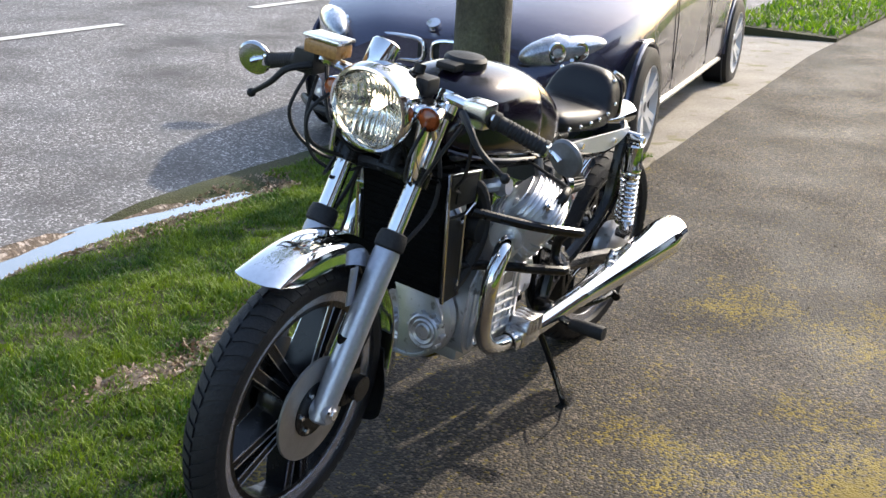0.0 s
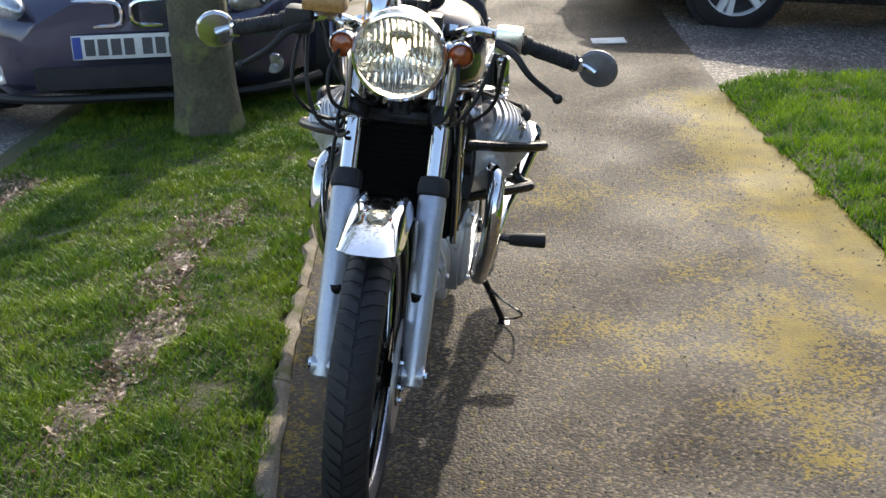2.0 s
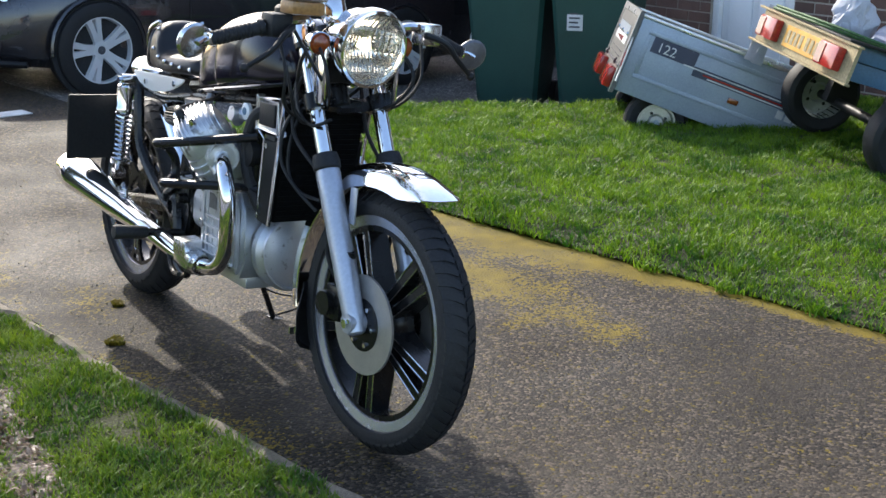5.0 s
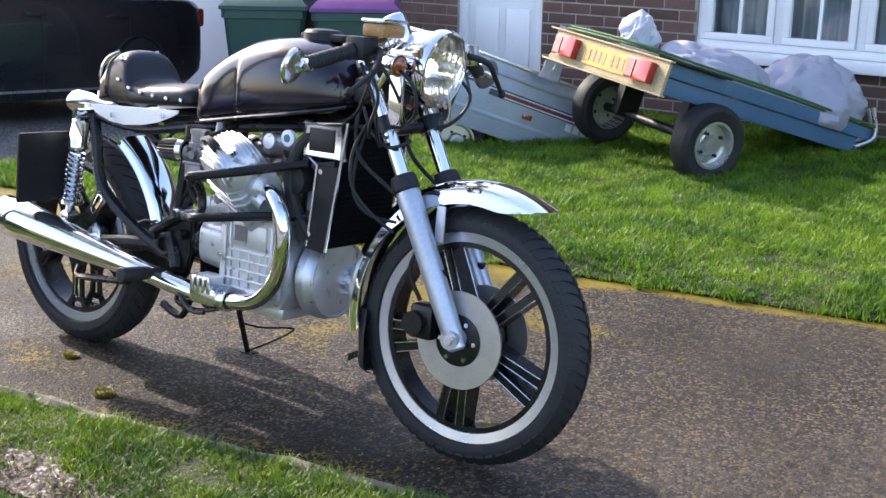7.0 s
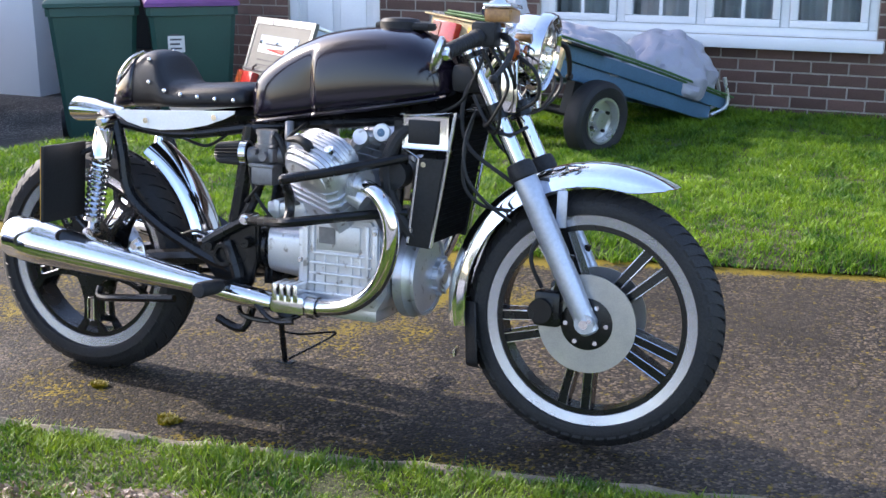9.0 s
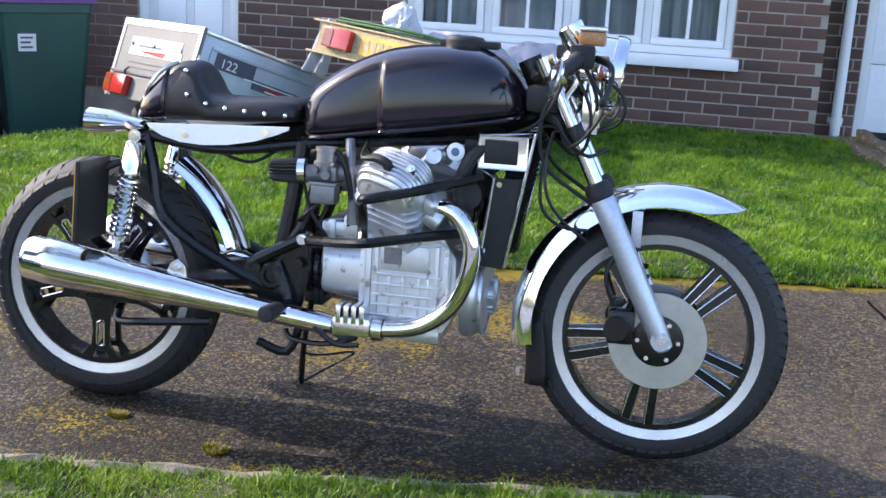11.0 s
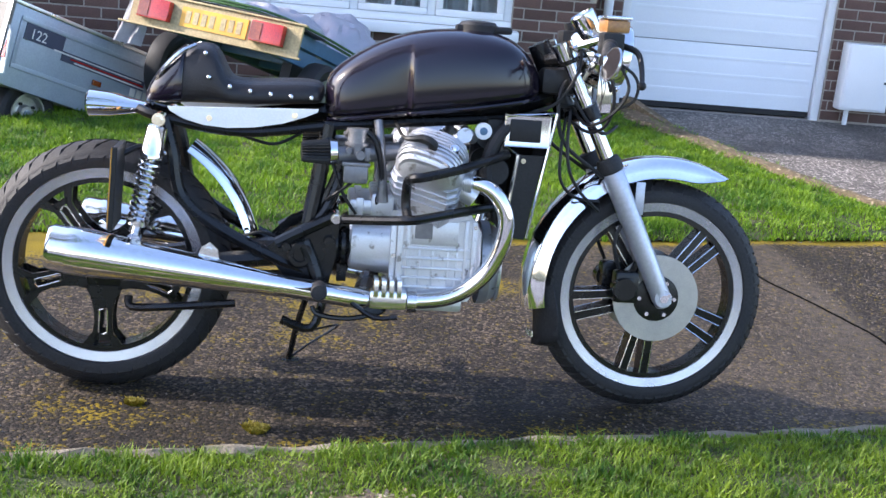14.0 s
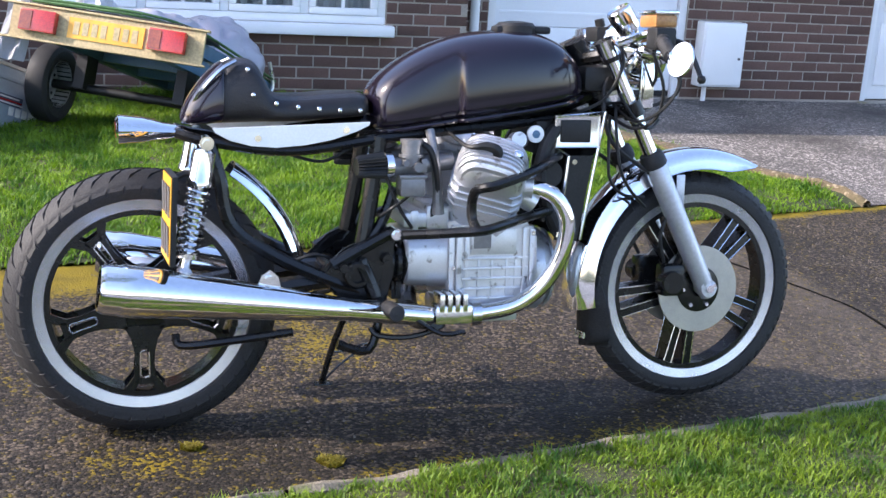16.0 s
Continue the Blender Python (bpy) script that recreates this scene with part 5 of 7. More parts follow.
        box(bm, -3.1, -1.2, s * 0.905 - 0.008, s * 0.905 + 0.008, 0.245, 0.262, 0.004)
        part("sill_strip", bm, M_SILVERTRIM, car, "bright sill strip")
        bm = B()
        box(bm, -3.7, -1.55, s * 0.79 - 0.008, s * 0.79 + 0.008, 0.922, 0.935, 0.003)
        part("window_trim", bm, M_MATTE, car)
        # side seams
        for xs in (-1.48, -2.5, -3.42):
            bm = B()
            tube(bm, [(xs, s * 0.906, 0.30), (xs, s * 0.9125, 0.55), (xs, s * 0.902, 0.80), (xs, s * 0.86, 0.89)], 0.003, 4, 2)
            part("door_seam", bm, M_DARK, car)
    # twin grilles
    for s in (1, -1):
        o = []
        for k in range(24):
            a = 2 * math.pi * k / 24
            cx, sx = math.cos(a), math.sin(a)
            o.append((math.copysign(abs(cx) ** 0.5, cx) * 0.135 + s * 0.155, math.copysign(abs(sx) ** 0.55, sx) * 0.058 + 0.60))
        bm = B()
        tube(bm, [(0.012 - abs(y) * 0.14, y, z) for y, z in o] + [(0.012 - abs(o[0][0]) * 0.14, *o[0])], 0.011, 8, 1)
        g = part("grille_ring", bm, M_CHROME, car, "chrome rim of a kidney-shaped grille")
        bm = B()
        a = [bm.verts.new((0.008 - abs(y) * 0.14, y, z)) for y, z in o]
        bm.faces.new(a)
        part("grille_mesh", bm, M_DARK, g)
    bm = B()
    cyl(bm, (-0.06, 0, 0.712), (-0.045, 0, 0.735), 0.034, n=20)
    part("badge", bm, M_CHROME, car, "small round badge")
    bm = B()
    box(bm, -0.06, 0.015, -0.46, 0.46, 0.255, 0.365, 0.02)
    part("air_intake", bm, M_DARK, car, "black lower air intake")
    bm = B()
    tube(bm, [(-0.30, -0.84, 0.215), (-0.09, -0.66, 0.215), (0.012, -0.4, 0.215), (0.02, 0, 0.215), (0.012, 0.4, 0.215), (-0.09, 0.66, 0.215), (-0.30, 0.84, 0.215)], 0.022, 8, 4)
    part("bumper_lip", bm, M_MATTE, car)
    bm = B()
    box(bm, 0.018, 0.034, -0.26, 0.26, 0.40, 0.511, 0.004)
    plate = part("number_plate", bm, M_PLATE, car, "white front number plate with dark bars")
    bm = B()
    box(bm, 0.0345, 0.0365, -0.255, -0.215, 0.405, 0.506)
    part("plate_band", bm, M_BLUEBAND, plate)
    for k in range(7):
        y0 = -0.20 + 0.06 * k + (0.022 if k > 3 else 0)
        bm = B()
        box(bm, 0.0345, 0.0365, y0, y0 + 0.046, 0.418, 0.494)
        part("plate_bar", bm, M_INK, plate)
    for s in (1, -1):
        bm = B()
        box(bm, -4.50, -4.30, s * 0.70 - 0.14, s * 0.70 + 0.10, 0.72, 0.88, 0.03)
        part("tail_lamp", bm, M_REDLENS, car)
    return car

estate_car(pose(-1.64, -1.67, -0.07, 0, 0, 10.5), M_CARGREY, "dark blue saloon car parked on the crossing behind the tree", False)
estate_car(pose(-4.92, 0.348, 0.0, 0, -4.6, -79.7), M_CARPAINT, "black estate car parked across the drive in shade", True)

# ---- the motorcycle ----
bike = thing("motorcycle", pose(0.002, -0.015, 0.003, -5.6, -0.4, 0.4), "black and chrome cafe racer motorcycle leaning on its side stand", "motorcycle")
FW, RW = Vector((1.440, 0, 0.320)), Vector((-0.053, 0, 0.328))
YA = Vector((0, 1, 0))

def bike_tyre(parent, c, r, w, blocks, knobby):
    """Round-section tyre with tread pieces standing proud of it."""
    bm = B()
    prof = []
    dp = r - 0.266
    for k in range(15):
        a = math.pi * (k / 14)
        prof.append((-math.cos(a) * w / 2 * (1.0 if 0.15 < a < 3.0 else 0.92), r - dp + dp * math.sin(a) ** 0.75 - 0.002))
    prof.append((w * 0.30, r - dp - 0.006))
    prof.append((-w * 0.30, r - dp - 0.006))
    lathe(bm, prof, c, YA, 72, True)
    tyre = part("tyre", bm, M_RUBBER, parent, "black treaded tyre")
    bm = B()
    for j in range(blocks):
        a0 = 2 * math.pi * j / blocks
        for s in (-1, 1):
            lo, hi = (0.03, 0.46) if knobby else (0.10, 0.50)
            sk = 0.07 if knobby else 0.16
            wd = (2 * math.pi / blocks) * (0.68 if knobby else 0.80)
            loops = []
            off = (math.pi / blocks if s > 0 else 0)
            for f in (lo, (lo + hi) / 2, hi):
                y = s * w * f
                rr = r - dp + dp * max(0.05, 1 - (abs(y) / (w / 2)) ** 2) ** 0.375
                ring_ = []
                for da, dr in ((0, -0.006), (0, 0.0035), (wd, 0.0035), (wd, -0.006)):
                    a = a0 + off + da + sk * (f - lo) / (hi - lo)
                    ring_.append((c.x + (rr + dr) * math.cos(a), c.y + y, c.z + (rr + dr) * math.sin(a)))
                loops.append(ring_)
            rings(bm, loops)
    tagged(part("tread", bm, M_RUBBER, parent, "rubber tread blocks"), kind="stuff")
    return tyre

def bike_wheel(name, c, r, w, front):
    wh = thing(name, pose(0, 0, 0), "", "")
    wh.parent = bike
    bike_tyre(wh, c, r, w, 62 if front else 44, front)
    ro, ri = (0.268, 0.238) if front else (0.269, 0.236)
    h = w * 0.34
    bm = B()
    lathe(bm, [(-h, ro), (-h - 0.004, ro - 0.004), (-h, ri), (-h * 0.5, ri - 0.006), (h * 0.5, ri - 0.006), (h, ri), (h + 0.004, ro - 0.004), (h, ro), (h * 0.8, ro - 0.01), (-h * 0.8, ro - 0.01)], c, YA, 72, True)
    rim = part("rim", bm, M_RIM, wh, "polished alloy rim")
    bm = B()
    lathe(bm, [(-h * 0.9, ri - 0.001), (-h * 0.9, ri - 0.014), (h * 0.9, ri - 0.014), (h * 0.9, ri - 0.001)], c, YA, 64, True)
    part("inner_band", bm, M_BLACK, wh)
    bm = B()
    lathe(bm, [(-0.055, 0.002), (-0.055, 0.022), (-0.04, 0.03), (-0.035, 0.072), (-0.015, 0.078), (0.015, 0.078), (0.035, 0.072), (0.04, 0.03), (0.055, 0.022), (0.055, 0.002)], c, YA, 36)
    part("hub", bm, M_BLACK, wh)
    for j in range(5):
        a = math.radians(90 + 72 * j + (28 if front else 36))
        o, s = Vector((math.cos(a), 0, math.sin(a))), Vector((-math.sin(a), 0, math.cos(a)))
        bm = B()
        if front:
            for d in (-1, 1):
                blade = B()
                p0, p1 = c + o * 0.06 + s * d * 0.016, c + o * (ri - 0.006) + s * d * 0.031
                loops = []
                for p, hw, yy in ((p0, 0.011, 0.034), (p1, 0.0135, 0.024)):
                    loops.append([p + s * hw - YA * yy, p + s * hw + YA * yy, p - s * hw + YA * yy, p - s * hw - YA * yy])
                rings(blade, loops)
                part("spoke", blade, M_BLACK, wh)
                for sg in (-1, 1):
                    for q in (-1, 1):
                        edge = B()
                        cyl(edge, p0 + s * q * 0.0095 + YA * sg * 0.035, p1 + s * q * 0.012 + YA * sg * 0.025, 0.0018, n=5)
                        part("bright_edge", edge, M_POLISH, wh)
            bm.free()
            continue
        else:
            for y in (-0.036, 0.036):
                loops = []
                for f, hw in ((0.055, 0.050), (0.085, 0.034), (0.115, 0.026)):
                    p = c + o * f + YA * y
                    loops.append([p + s * hw - YA * 0.005, p + s * hw + YA * 0.005, p - s * hw + YA * 0.005, p - s * hw - YA * 0.005])
                rings(bm, loops)
                for d in (-1, 1):
                    loops = []
                    for f, mid, hw in ((0.110, 0.018, 0.008), (0.15, 0.0165, 0.0065), (0.185, 0.019, 0.0075), (0.205, 0.030, 0.012), (ri - 0.008, 0.046, 0.016)):
                        p = c + o * f + YA * y * 0.95 + s * d * mid
                        loops.append([p + s * hw - YA * 0.005, p + s * hw + YA * 0.005, p - s * hw + YA * 0.005, p - s * hw - YA * 0.005])
                    rings(bm, loops)
                loops = []
                for f, hw in ((0.188, 0.018), (0.204, 0.024)):
                    p = c + o * f + YA * y * 0.95
                    loops.append([p + s * hw - YA * 0.005, p + s * hw + YA * 0.005, p - s * hw + YA * 0.005, p - s * hw - YA * 0.005])
                rings(bm, loops)
                sg = -1 if y < 0 else 1
                slot = [c + o * f + s * t + YA * (y * 0.95 + sg * 0.006) for f, t in ((0.118, 0.0), (0.122, 0.010), (0.182, 0.011), (0.188, 0.0), (0.182, -0.011), (0.122, -0.010), (0.118, 0.0))]
                edge = B()
                tube(edge, slot, 0.0022, 5, 1)
                part("bright_edge", edge, M_POLISH, wh, "machined bright edge")
        sp = part("spoke", bm, M_BLACK, wh)
    return wh

fwheel = bike_wheel("front_wheel", FW, 0.319, 0.094, True)
rwheel = bike_wheel("rear_wheel", RW, 0.330, 0.130, False)
for s in (-1, 1):
    bm = B()
    lathe(bm, [(0, 0.062), (0, 0.121), (0.006 * s, 0.121), (0.006 * s, 0.062)], FW + YA * s * 0.060, YA, 60, True)
    disc = part("brake_disc", bm, M_DISC, fwheel, "steel brake disc with drilled carrier")
    bm = B()
    lathe(bm, [(0, 0.02), (0, 0.066), (0.008 * s, 0.064), (0.012 * s, 0.04), (0.012 * s, 0.02)], FW + YA * s * 0.060, YA, 36, True)
    part("disc_carrier", bm, M_BLACK, fwheel)
    for j in range(6):
        a = j * math.pi / 3
        p = FW + YA * s * 0.068 + Vector((math.cos(a), 0, math.sin(a))) * 0.05
        bm = B()
        cyl(bm, p, p + YA * s * 0.008, 0.006, n=6)
        part("bolt", bm, M_CHROME, fwheel)

# fork
AX = Vector((1.445, 0, 0.330))
FD = Vector((-0.452, 0, 0.892))
for s in (-1, 1):
    y = YA * s * 0.093
    fork = thing("fork_leg", pose(0, 0, 0), "", "")
    fork.parent = bike
    bm = B()
    a = AX + y
    lathe(bm, [(-0.03, 0.014), (-0.025, 0.022), (0.0, 0.026), (0.05, 0.027), (0.10, 0.0285), (0.30, 0.0295), (0.365, 0.0305), (0.372, 0.029), (0.385, 0.028)], a, FD, 24)
    cyl(bm, a - YA * s * 0.02, a + YA * s * 0.024, 0.024, n=20)
    slider = part("slider", bm, M_FORK, fork, "silver lower fork leg")
    bm = B()
    cyl(bm, a + YA * s * 0.024, a + YA * s * 0.032, 0.012, n=6)
    cyl(bm, a + FD * 0.01 + Vector((0.018, 0, 0)) + YA * s * 0.02, a + FD * 0.01 + Vector((0.018, 0, 0)) + YA * s * 0.03, 0.006, n=6)
    part("axle_nut", bm, M_CHROME, fork)
    bm = B()
    lathe(bm, [(0.375, 0.030), (0.38, 0.034), (0.40, 0.034), (0.415, 0.030), (0.418, 0.021)], a, FD, 24)
    part("dust_seal", bm, M_RUBBER, fork, "black rubber dust seal")
    bm = B()
    cyl(bm, a + FD * 0.38, a + FD * 0.745, 0.0195, n=20)
    part("stanchion", bm, M_CHROME, fork, "chrome fork tube")
bm = B()
for d, rr in ((0.545, 0.030), (0.705, 0.027)):
    for s in (-1, 1):
        p = AX + YA * s * 0.093
        cyl(bm, p + FD * (d - 0.018), p + FD * (d + 0.022), rr, n=20)
    c0 = AX + FD * d
    tube(bm, [c0 + YA * -0.093, c0 + Vector((-0.035, -0.03, -0.012)), c0 + Vector((-0.035, 0.03, -0.012)), c0 + YA * 0.093], 0.018, 8, 4)
part("fork_yoke", bm, M_BLACK, bike)
bm = B()
cyl(bm, AX + FD * 0.53 + Vector((-0.045, 0, 0)), AX + FD * 0.74 + Vector((-0.045, 0, 0)), 0.03, n=20)
part("steering_head", bm, M_BLACK, bike)

# front mudguard: curved sheet with rolled edge
def guard(c, r, a0, a1, w, side, tip, n=44):
    """A pressed guard: flat crown, turned-down sides that run out at the first end, wired edges."""
    half = [(0.0, 0.0), (0.30, 0.015), (0.55, 0.06), (0.74, 0.17), (0.88, 0.36), (0.96, 0.62), (1.0, 0.92), (1.035, 1.0), (1.0, 1.03)]
    section = [(-f, d) for f, d in half[:0:-1]] + half
    bm = B()
    g = []
    for i in range(n + 1):
        t = i / n
        run = min(1.0, t * abs(a1 - a0) / tip) if tip else 1.0
        run = math.sin(run * math.pi / 2)
        row = []
        for f, d in section:
            a = math.radians(a0 + (a1 - a0) * t + (1 - run) * 3.0 * abs(f) ** 4)
            rr = r - side * d * (0.30 + 0.70 * run)
            row.append(bm.verts.new((c.x + rr * math.cos(a), c.y + f * w * (0.93 + 0.07 * run), c.z + rr * math.sin(a))))
        g.append(row)
    for p, q in zip(g, g[1:]):
        for k in range(len(section) - 1):
            bm.faces.new((p[k], q[k], q[k + 1], p[k + 1]))
    bmesh.ops.recalc_face_normals(bm, faces=bm.faces)
    bmesh.ops.solidify(bm, geom=bm.faces[:], thickness=0.002)
    return bm
mud = part("front_mudguard", guard(FW + Vector((0.003, 0, 0.015)), 0.374, 60, 190, 0.062, 0.056, 20), M_CHROMEWORN, bike, "chrome front mudguard with worn patches")
for s in (-1, 1):
    bm = B()
    q = FW + Vector((-0.01, 0, 0.005))
    box(bm, q.x - 0.078, q.x - 0.052, s * 0.071 - 0.003, s * 0.071 + 0.003, q.z + 0.225, q.z + 0.315, 0.003)
    part("brace", bm, M_FORK, mud)
bm = B()
loops = []
for k in range(12):
    t = k / 11
    z = 0.338 - 0.175 * t
    x = 1.100 + 0.016 * t + 0.008 * math.sin(t * 3)
    w = (0.056 + 0.026 * min(1.0, t * 2.5)) * (1.0 if t < 0.75 else math.sqrt(max(0.05, 1 - ((t - 0.75) / 0.26) ** 2)))
    loops.append([(x + 0.052, -w, z), (x + 0.048, -w, z + 0.002), (x + 0.010, -w * 0.6, z), (x - 0.004, 0, z), (x + 0.010, w * 0.6, z), (x + 0.048, w, z + 0.002), (x + 0.052, w, z), (x + 0.014, w * 0.6, z - 0.001), (x + 0.001, 0, z - 0.001), (x + 0.014, -w * 0.6, z - 0.001)])
rings(bm, loops)
flap = part("mud_flap", bm, M_RUBBER, bike, "black rubber mud flap with worn pale marks")
bm = B()
for k in range(3):
    box(bm, 1.098 - k * 0.003, 1.104 - k * 0.003, -0.060 + k * 0.018, -0.047 + k * 0.018, 0.195, 0.213)
part("flap_mark", bm, M_POLISH, flap)

# calipers and hoses
for s in (-1, 1):
    bm = B()
    c0 = FW + Vector((-0.105, s * 0.073, 0.03))
    box(bm, c0.x - 0.022, c0.x + 0.045, c0.y - 0.026, c0.y + 0.026, c0.z - 0.042, c0.z + 0.046, 0.012)
    box(bm, c0.x - 0.012, c0.x + 0.03, c0.y - 0.03, c0.y + 0.03, c0.z - 0.025, c0.z + 0.03, 0.006)
    cyl(bm, c0 + Vector((0.0, 0, 0.0)), c0 + Vector((0, s * 0.045, 0)), 0.03, n=20)
    tube(bm, [c0 + Vector((0.03, 0, 0.04)), c0 + Vector((0.05, s * 0.012, 0.10)), c0 + Vector((0.06, s * 0.012, 0.14))], 0.012, 8, 4)
    part("brake_caliper", bm, M_BLACK, bike, "black brake caliper")
    bm = B()
    tube(bm, [c0 + Vector((-0.01, 0, 0.05)), c0 + Vector((-0.035, s * 0.02, 0.13)), c0 + Vector((0.0, s * 0.01, 0.24)), (1.235, s * 0.10, 0.66), (1.13, s * 0.11, 0.74), (1.115, s * 0.09, 0.86), (1.16, s * 0.05, 0.93)], 0.0055, 7, 6)
    part("brake_hose", bm, M_RUBBER, bike)

# headlamp
HD = Vector((0.985, 0.02, -0.17)).normalized()
HC = Vector((1.283, 0, 0.962))
head = thing("headlamp", pose(0, 0, 0), "", "")
head.parent = bike
bm = B()
lathe(bm, [(-0.145, 0.002), (-0.14, 0.035), (-0.11, 0.068), (-0.06, 0.086), (-0.015, 0.09), (-0.012, 0.086)], HC, HD, 44)
part("shell", bm, M_CHROME, head, "chrome headlamp shell")
bm = B()
lathe(bm, [(-0.02, 0.090), (-0.018, 0.097), (0.0, 0.0985), (0.012, 0.095), (0.014, 0.089), (0.004, 0.085), (-0.008, 0.085)], HC, HD, 48, True)
part("bezel", bm, M_CHROME, head, "chrome headlamp rim")
bm = B()
lathe(bm, [(-0.045 * (1 - (q / 22) ** 2), 0.0865 * q / 22) for q in range(22, 2, -1)], HC, HD, 180)
for v in bm.verts:
    across, up = v.co.y - HC.y, (v.co - HC).dot(Vector((0.17, 0, 0.985)))
    v.co += HD * (0.0045 * abs(math.sin(across * math.pi / 0.0125)) + 0.003 * math.sin(up * math.pi / 0.03)) * min(1.0, max(0.0, (0.086 - math.hypot(across, up)) / 0.006))
refl = part("reflector", bm, M_REFL, head, "bright fluted reflector")
bm = B()
lathe(bm, [(0.0, 0.0868), (0.010, 0.066), (0.016, 0.04), (0.019, 0.0005)], HC, HD, 40)
lens = part("lens", bm, M_LENS, head, "clear domed headlamp glass")
lens.visible_shadow = False
m_bulb = bpy.data.materials.new("lit_bulb")
m_bulb.use_nodes = True
pb = m_bulb.node_tree.nodes["Principled BSDF"]
pb.inputs["Emission Color"].default_value = (1.0, 0.84, 0.58, 1)
pb.inputs["Emission Strength"].default_value = 3.0
bm = B()
lathe(bm, [(-0.045, 0.013), (-0.024, 0.013), (-0.016, 0.008), (-0.014, 0.0005)], HC, HD, 16)
part("bulb", bm, m_bulb, head, "glowing yellow bulb")
for s in (-1, 1):
    bm = B()
    tube(bm, [HC + HD * -0.05 + YA * s * 0.084, HC + HD * -0.07 + YA * s * 0.10, AX + FD * 0.63 + YA * s * 0.10], 0.009, 8, 4)
    part("lamp_bracket", bm, M_CHROME, head)
for s in (-1, 1):
    ind = thing("indicator", pose(0, 0, 0), "", "")
    ind.parent = bike
    c0 = Vector((1.236, s * 0.122, 0.966))
    d0 = Vector((0.98, s * 0.12, -0.1)).normalized()
    bm = B()
    lathe(bm, [(-0.045, 0.006), (-0.035, 0.02), (-0.01, 0.027), (0.008, 0.0285), (0.010, 0.026), (0.004, 0.024)], c0, d0, 24)
    tube(bm, [c0 - d0 * 0.02, c0 - d0 * 0.03 - YA * s * 0.03], 0.007, 8, 1)
    body_ = part("body", bm, M_CHROME, ind, "chrome indicator housing")
    bm = B()
    lathe(bm, [(0.004, 0.0245), (0.014, 0.02), (0.019, 0.01), (0.020, 0.0005)], c0, d0, 24)
    part("lens", bm, M_AMBER, ind, "amber indicator lens")

# handlebars, one side at a time
for s in (-1, 1):
    bar = thing("handlebar", pose(0, 0, 0), "", "")
    bar.parent = bike
    top = AX + FD * 0.70 + YA * s * 0.093
    inner, end = Vector((1.205, s * 0.215, 1.003)), Vector((1.158, s * 0.365, 0.955))
    bm = B()
    tube(bm, [top + Vector((0.02, 0, 0.03)), Vector((1.220, s * 0.15, 1.016)), inner, end], 0.0115, 10, 5)
    cyl(bm, top + FD * 0.0, top + FD * 0.045, 0.028, n=20)
    part("bar", bm, M_CHROME, bar, "chrome clip-on bar")
    d = (end - inner).normalized()
    bm = B()
    lathe(bm, [(0.0, 0.012), (0.0, 0.02), (0.012, 0.021), (0.016, 0.0165)] + [q for k in range(9) for q in ((0.03 + 0.0095 * k, 0.0162), (0.032 + 0.0095 * k, 0.0178), (0.036 + 0.0095 * k, 0.0178), (0.038 + 0.0095 * k, 0.0162))] + [(0.118, 0.0165), (0.12, 0.019), (0.128, 0.019), (0.13, 0.012)], inner + d * 0.035, d, 20)
    part("grip", bm, M_RUBBER, bar, "black rubber grip")
    bm = B()
    q = inner + d * 0.005
    box(bm, q.x - 0.028, q.x + 0.03, q.y - 0.03, q.y + 0.028, q.z - 0.03, q.z + 0.026, 0.01)
    part("switch_block", bm, M_MATTE if s < 0 else M_POLISH, bar, "black switch housing" if s < 0 else "bare alloy switch housing")
    bm = B()
    tip = Vector((1.262, s * 0.33, 0.902))
    tube(bm, [inner + Vector((0.03, -s * 0.02, -0.005)), inner + Vector((0.065, s * 0.02, -0.02)), Vector((1.275, s * 0.27, 0.945)), tip], [0.009, 0.008, 0.007, 0.006], 8, 5)
    bmesh.ops.create_uvsphere(bm, u_segments=12, v_segments=8, radius=0.011, matrix=Matrix.Translation(tip))
    part("lever", bm, M_MATTE, bar, "black lever")
    bm = B()
    mc = end + Vector((0.0, s * 0.045, -0.005))
    nrm = Vector((-0.93, s * 0.2, 0.25)).normalized()
    tube(bm, [end, end + Vector((0.01, s * 0.02, 0.0)), mc - nrm * 0.02], 0.007, 8, 4)
    box(bm, end.x - 0.012, end.x + 0.016, end.y - 0.012, end.y + 0.012, end.z - 0.014, end.z + 0.014, 0.004)
    part("mirror_stem", bm, M_CHROME, bar)
    bm = B()
    lathe(bm, [(-0.013, 0.001), (-0.012, 0.022), (-0.008, 0.038), (-0.002, 0.043), (0.003, 0.042), (0.003, 0.039)], mc, nrm, 32)
    mir = part("mirror", bm, M_POLISH if s < 0 else M_CARB, bar, "round chrome bar-end mirror")
    bm = B()
    lathe(bm, [(0.002, 0.039), (0.0021, 0.0005)], mc, nrm, 32)
    part("mirror_glass", bm, M_CHROME, bar)
# brake fluid reservoir on the right bar
bm = B()
rq = Vector((1.225, -0.165, 1.044))
box(bm, rq.x - 0.032, rq.x + 0.03, rq.y - 0.045, rq.y + 0.045, rq.z - 0.016, rq.z + 0.016, 0.008)
rsv = part("fluid_reservoir", bm, M_BRASS, bike, "cloudy amber brake fluid reservoir")
bm = B()
box(bm, rq.x - 0.035, rq.x + 0.033, rq.y - 0.048, rq.y + 0.048, rq.z + 0.0165, rq.z + 0.027, 0.004)
part("lid", bm, M_POLISH, rsv)
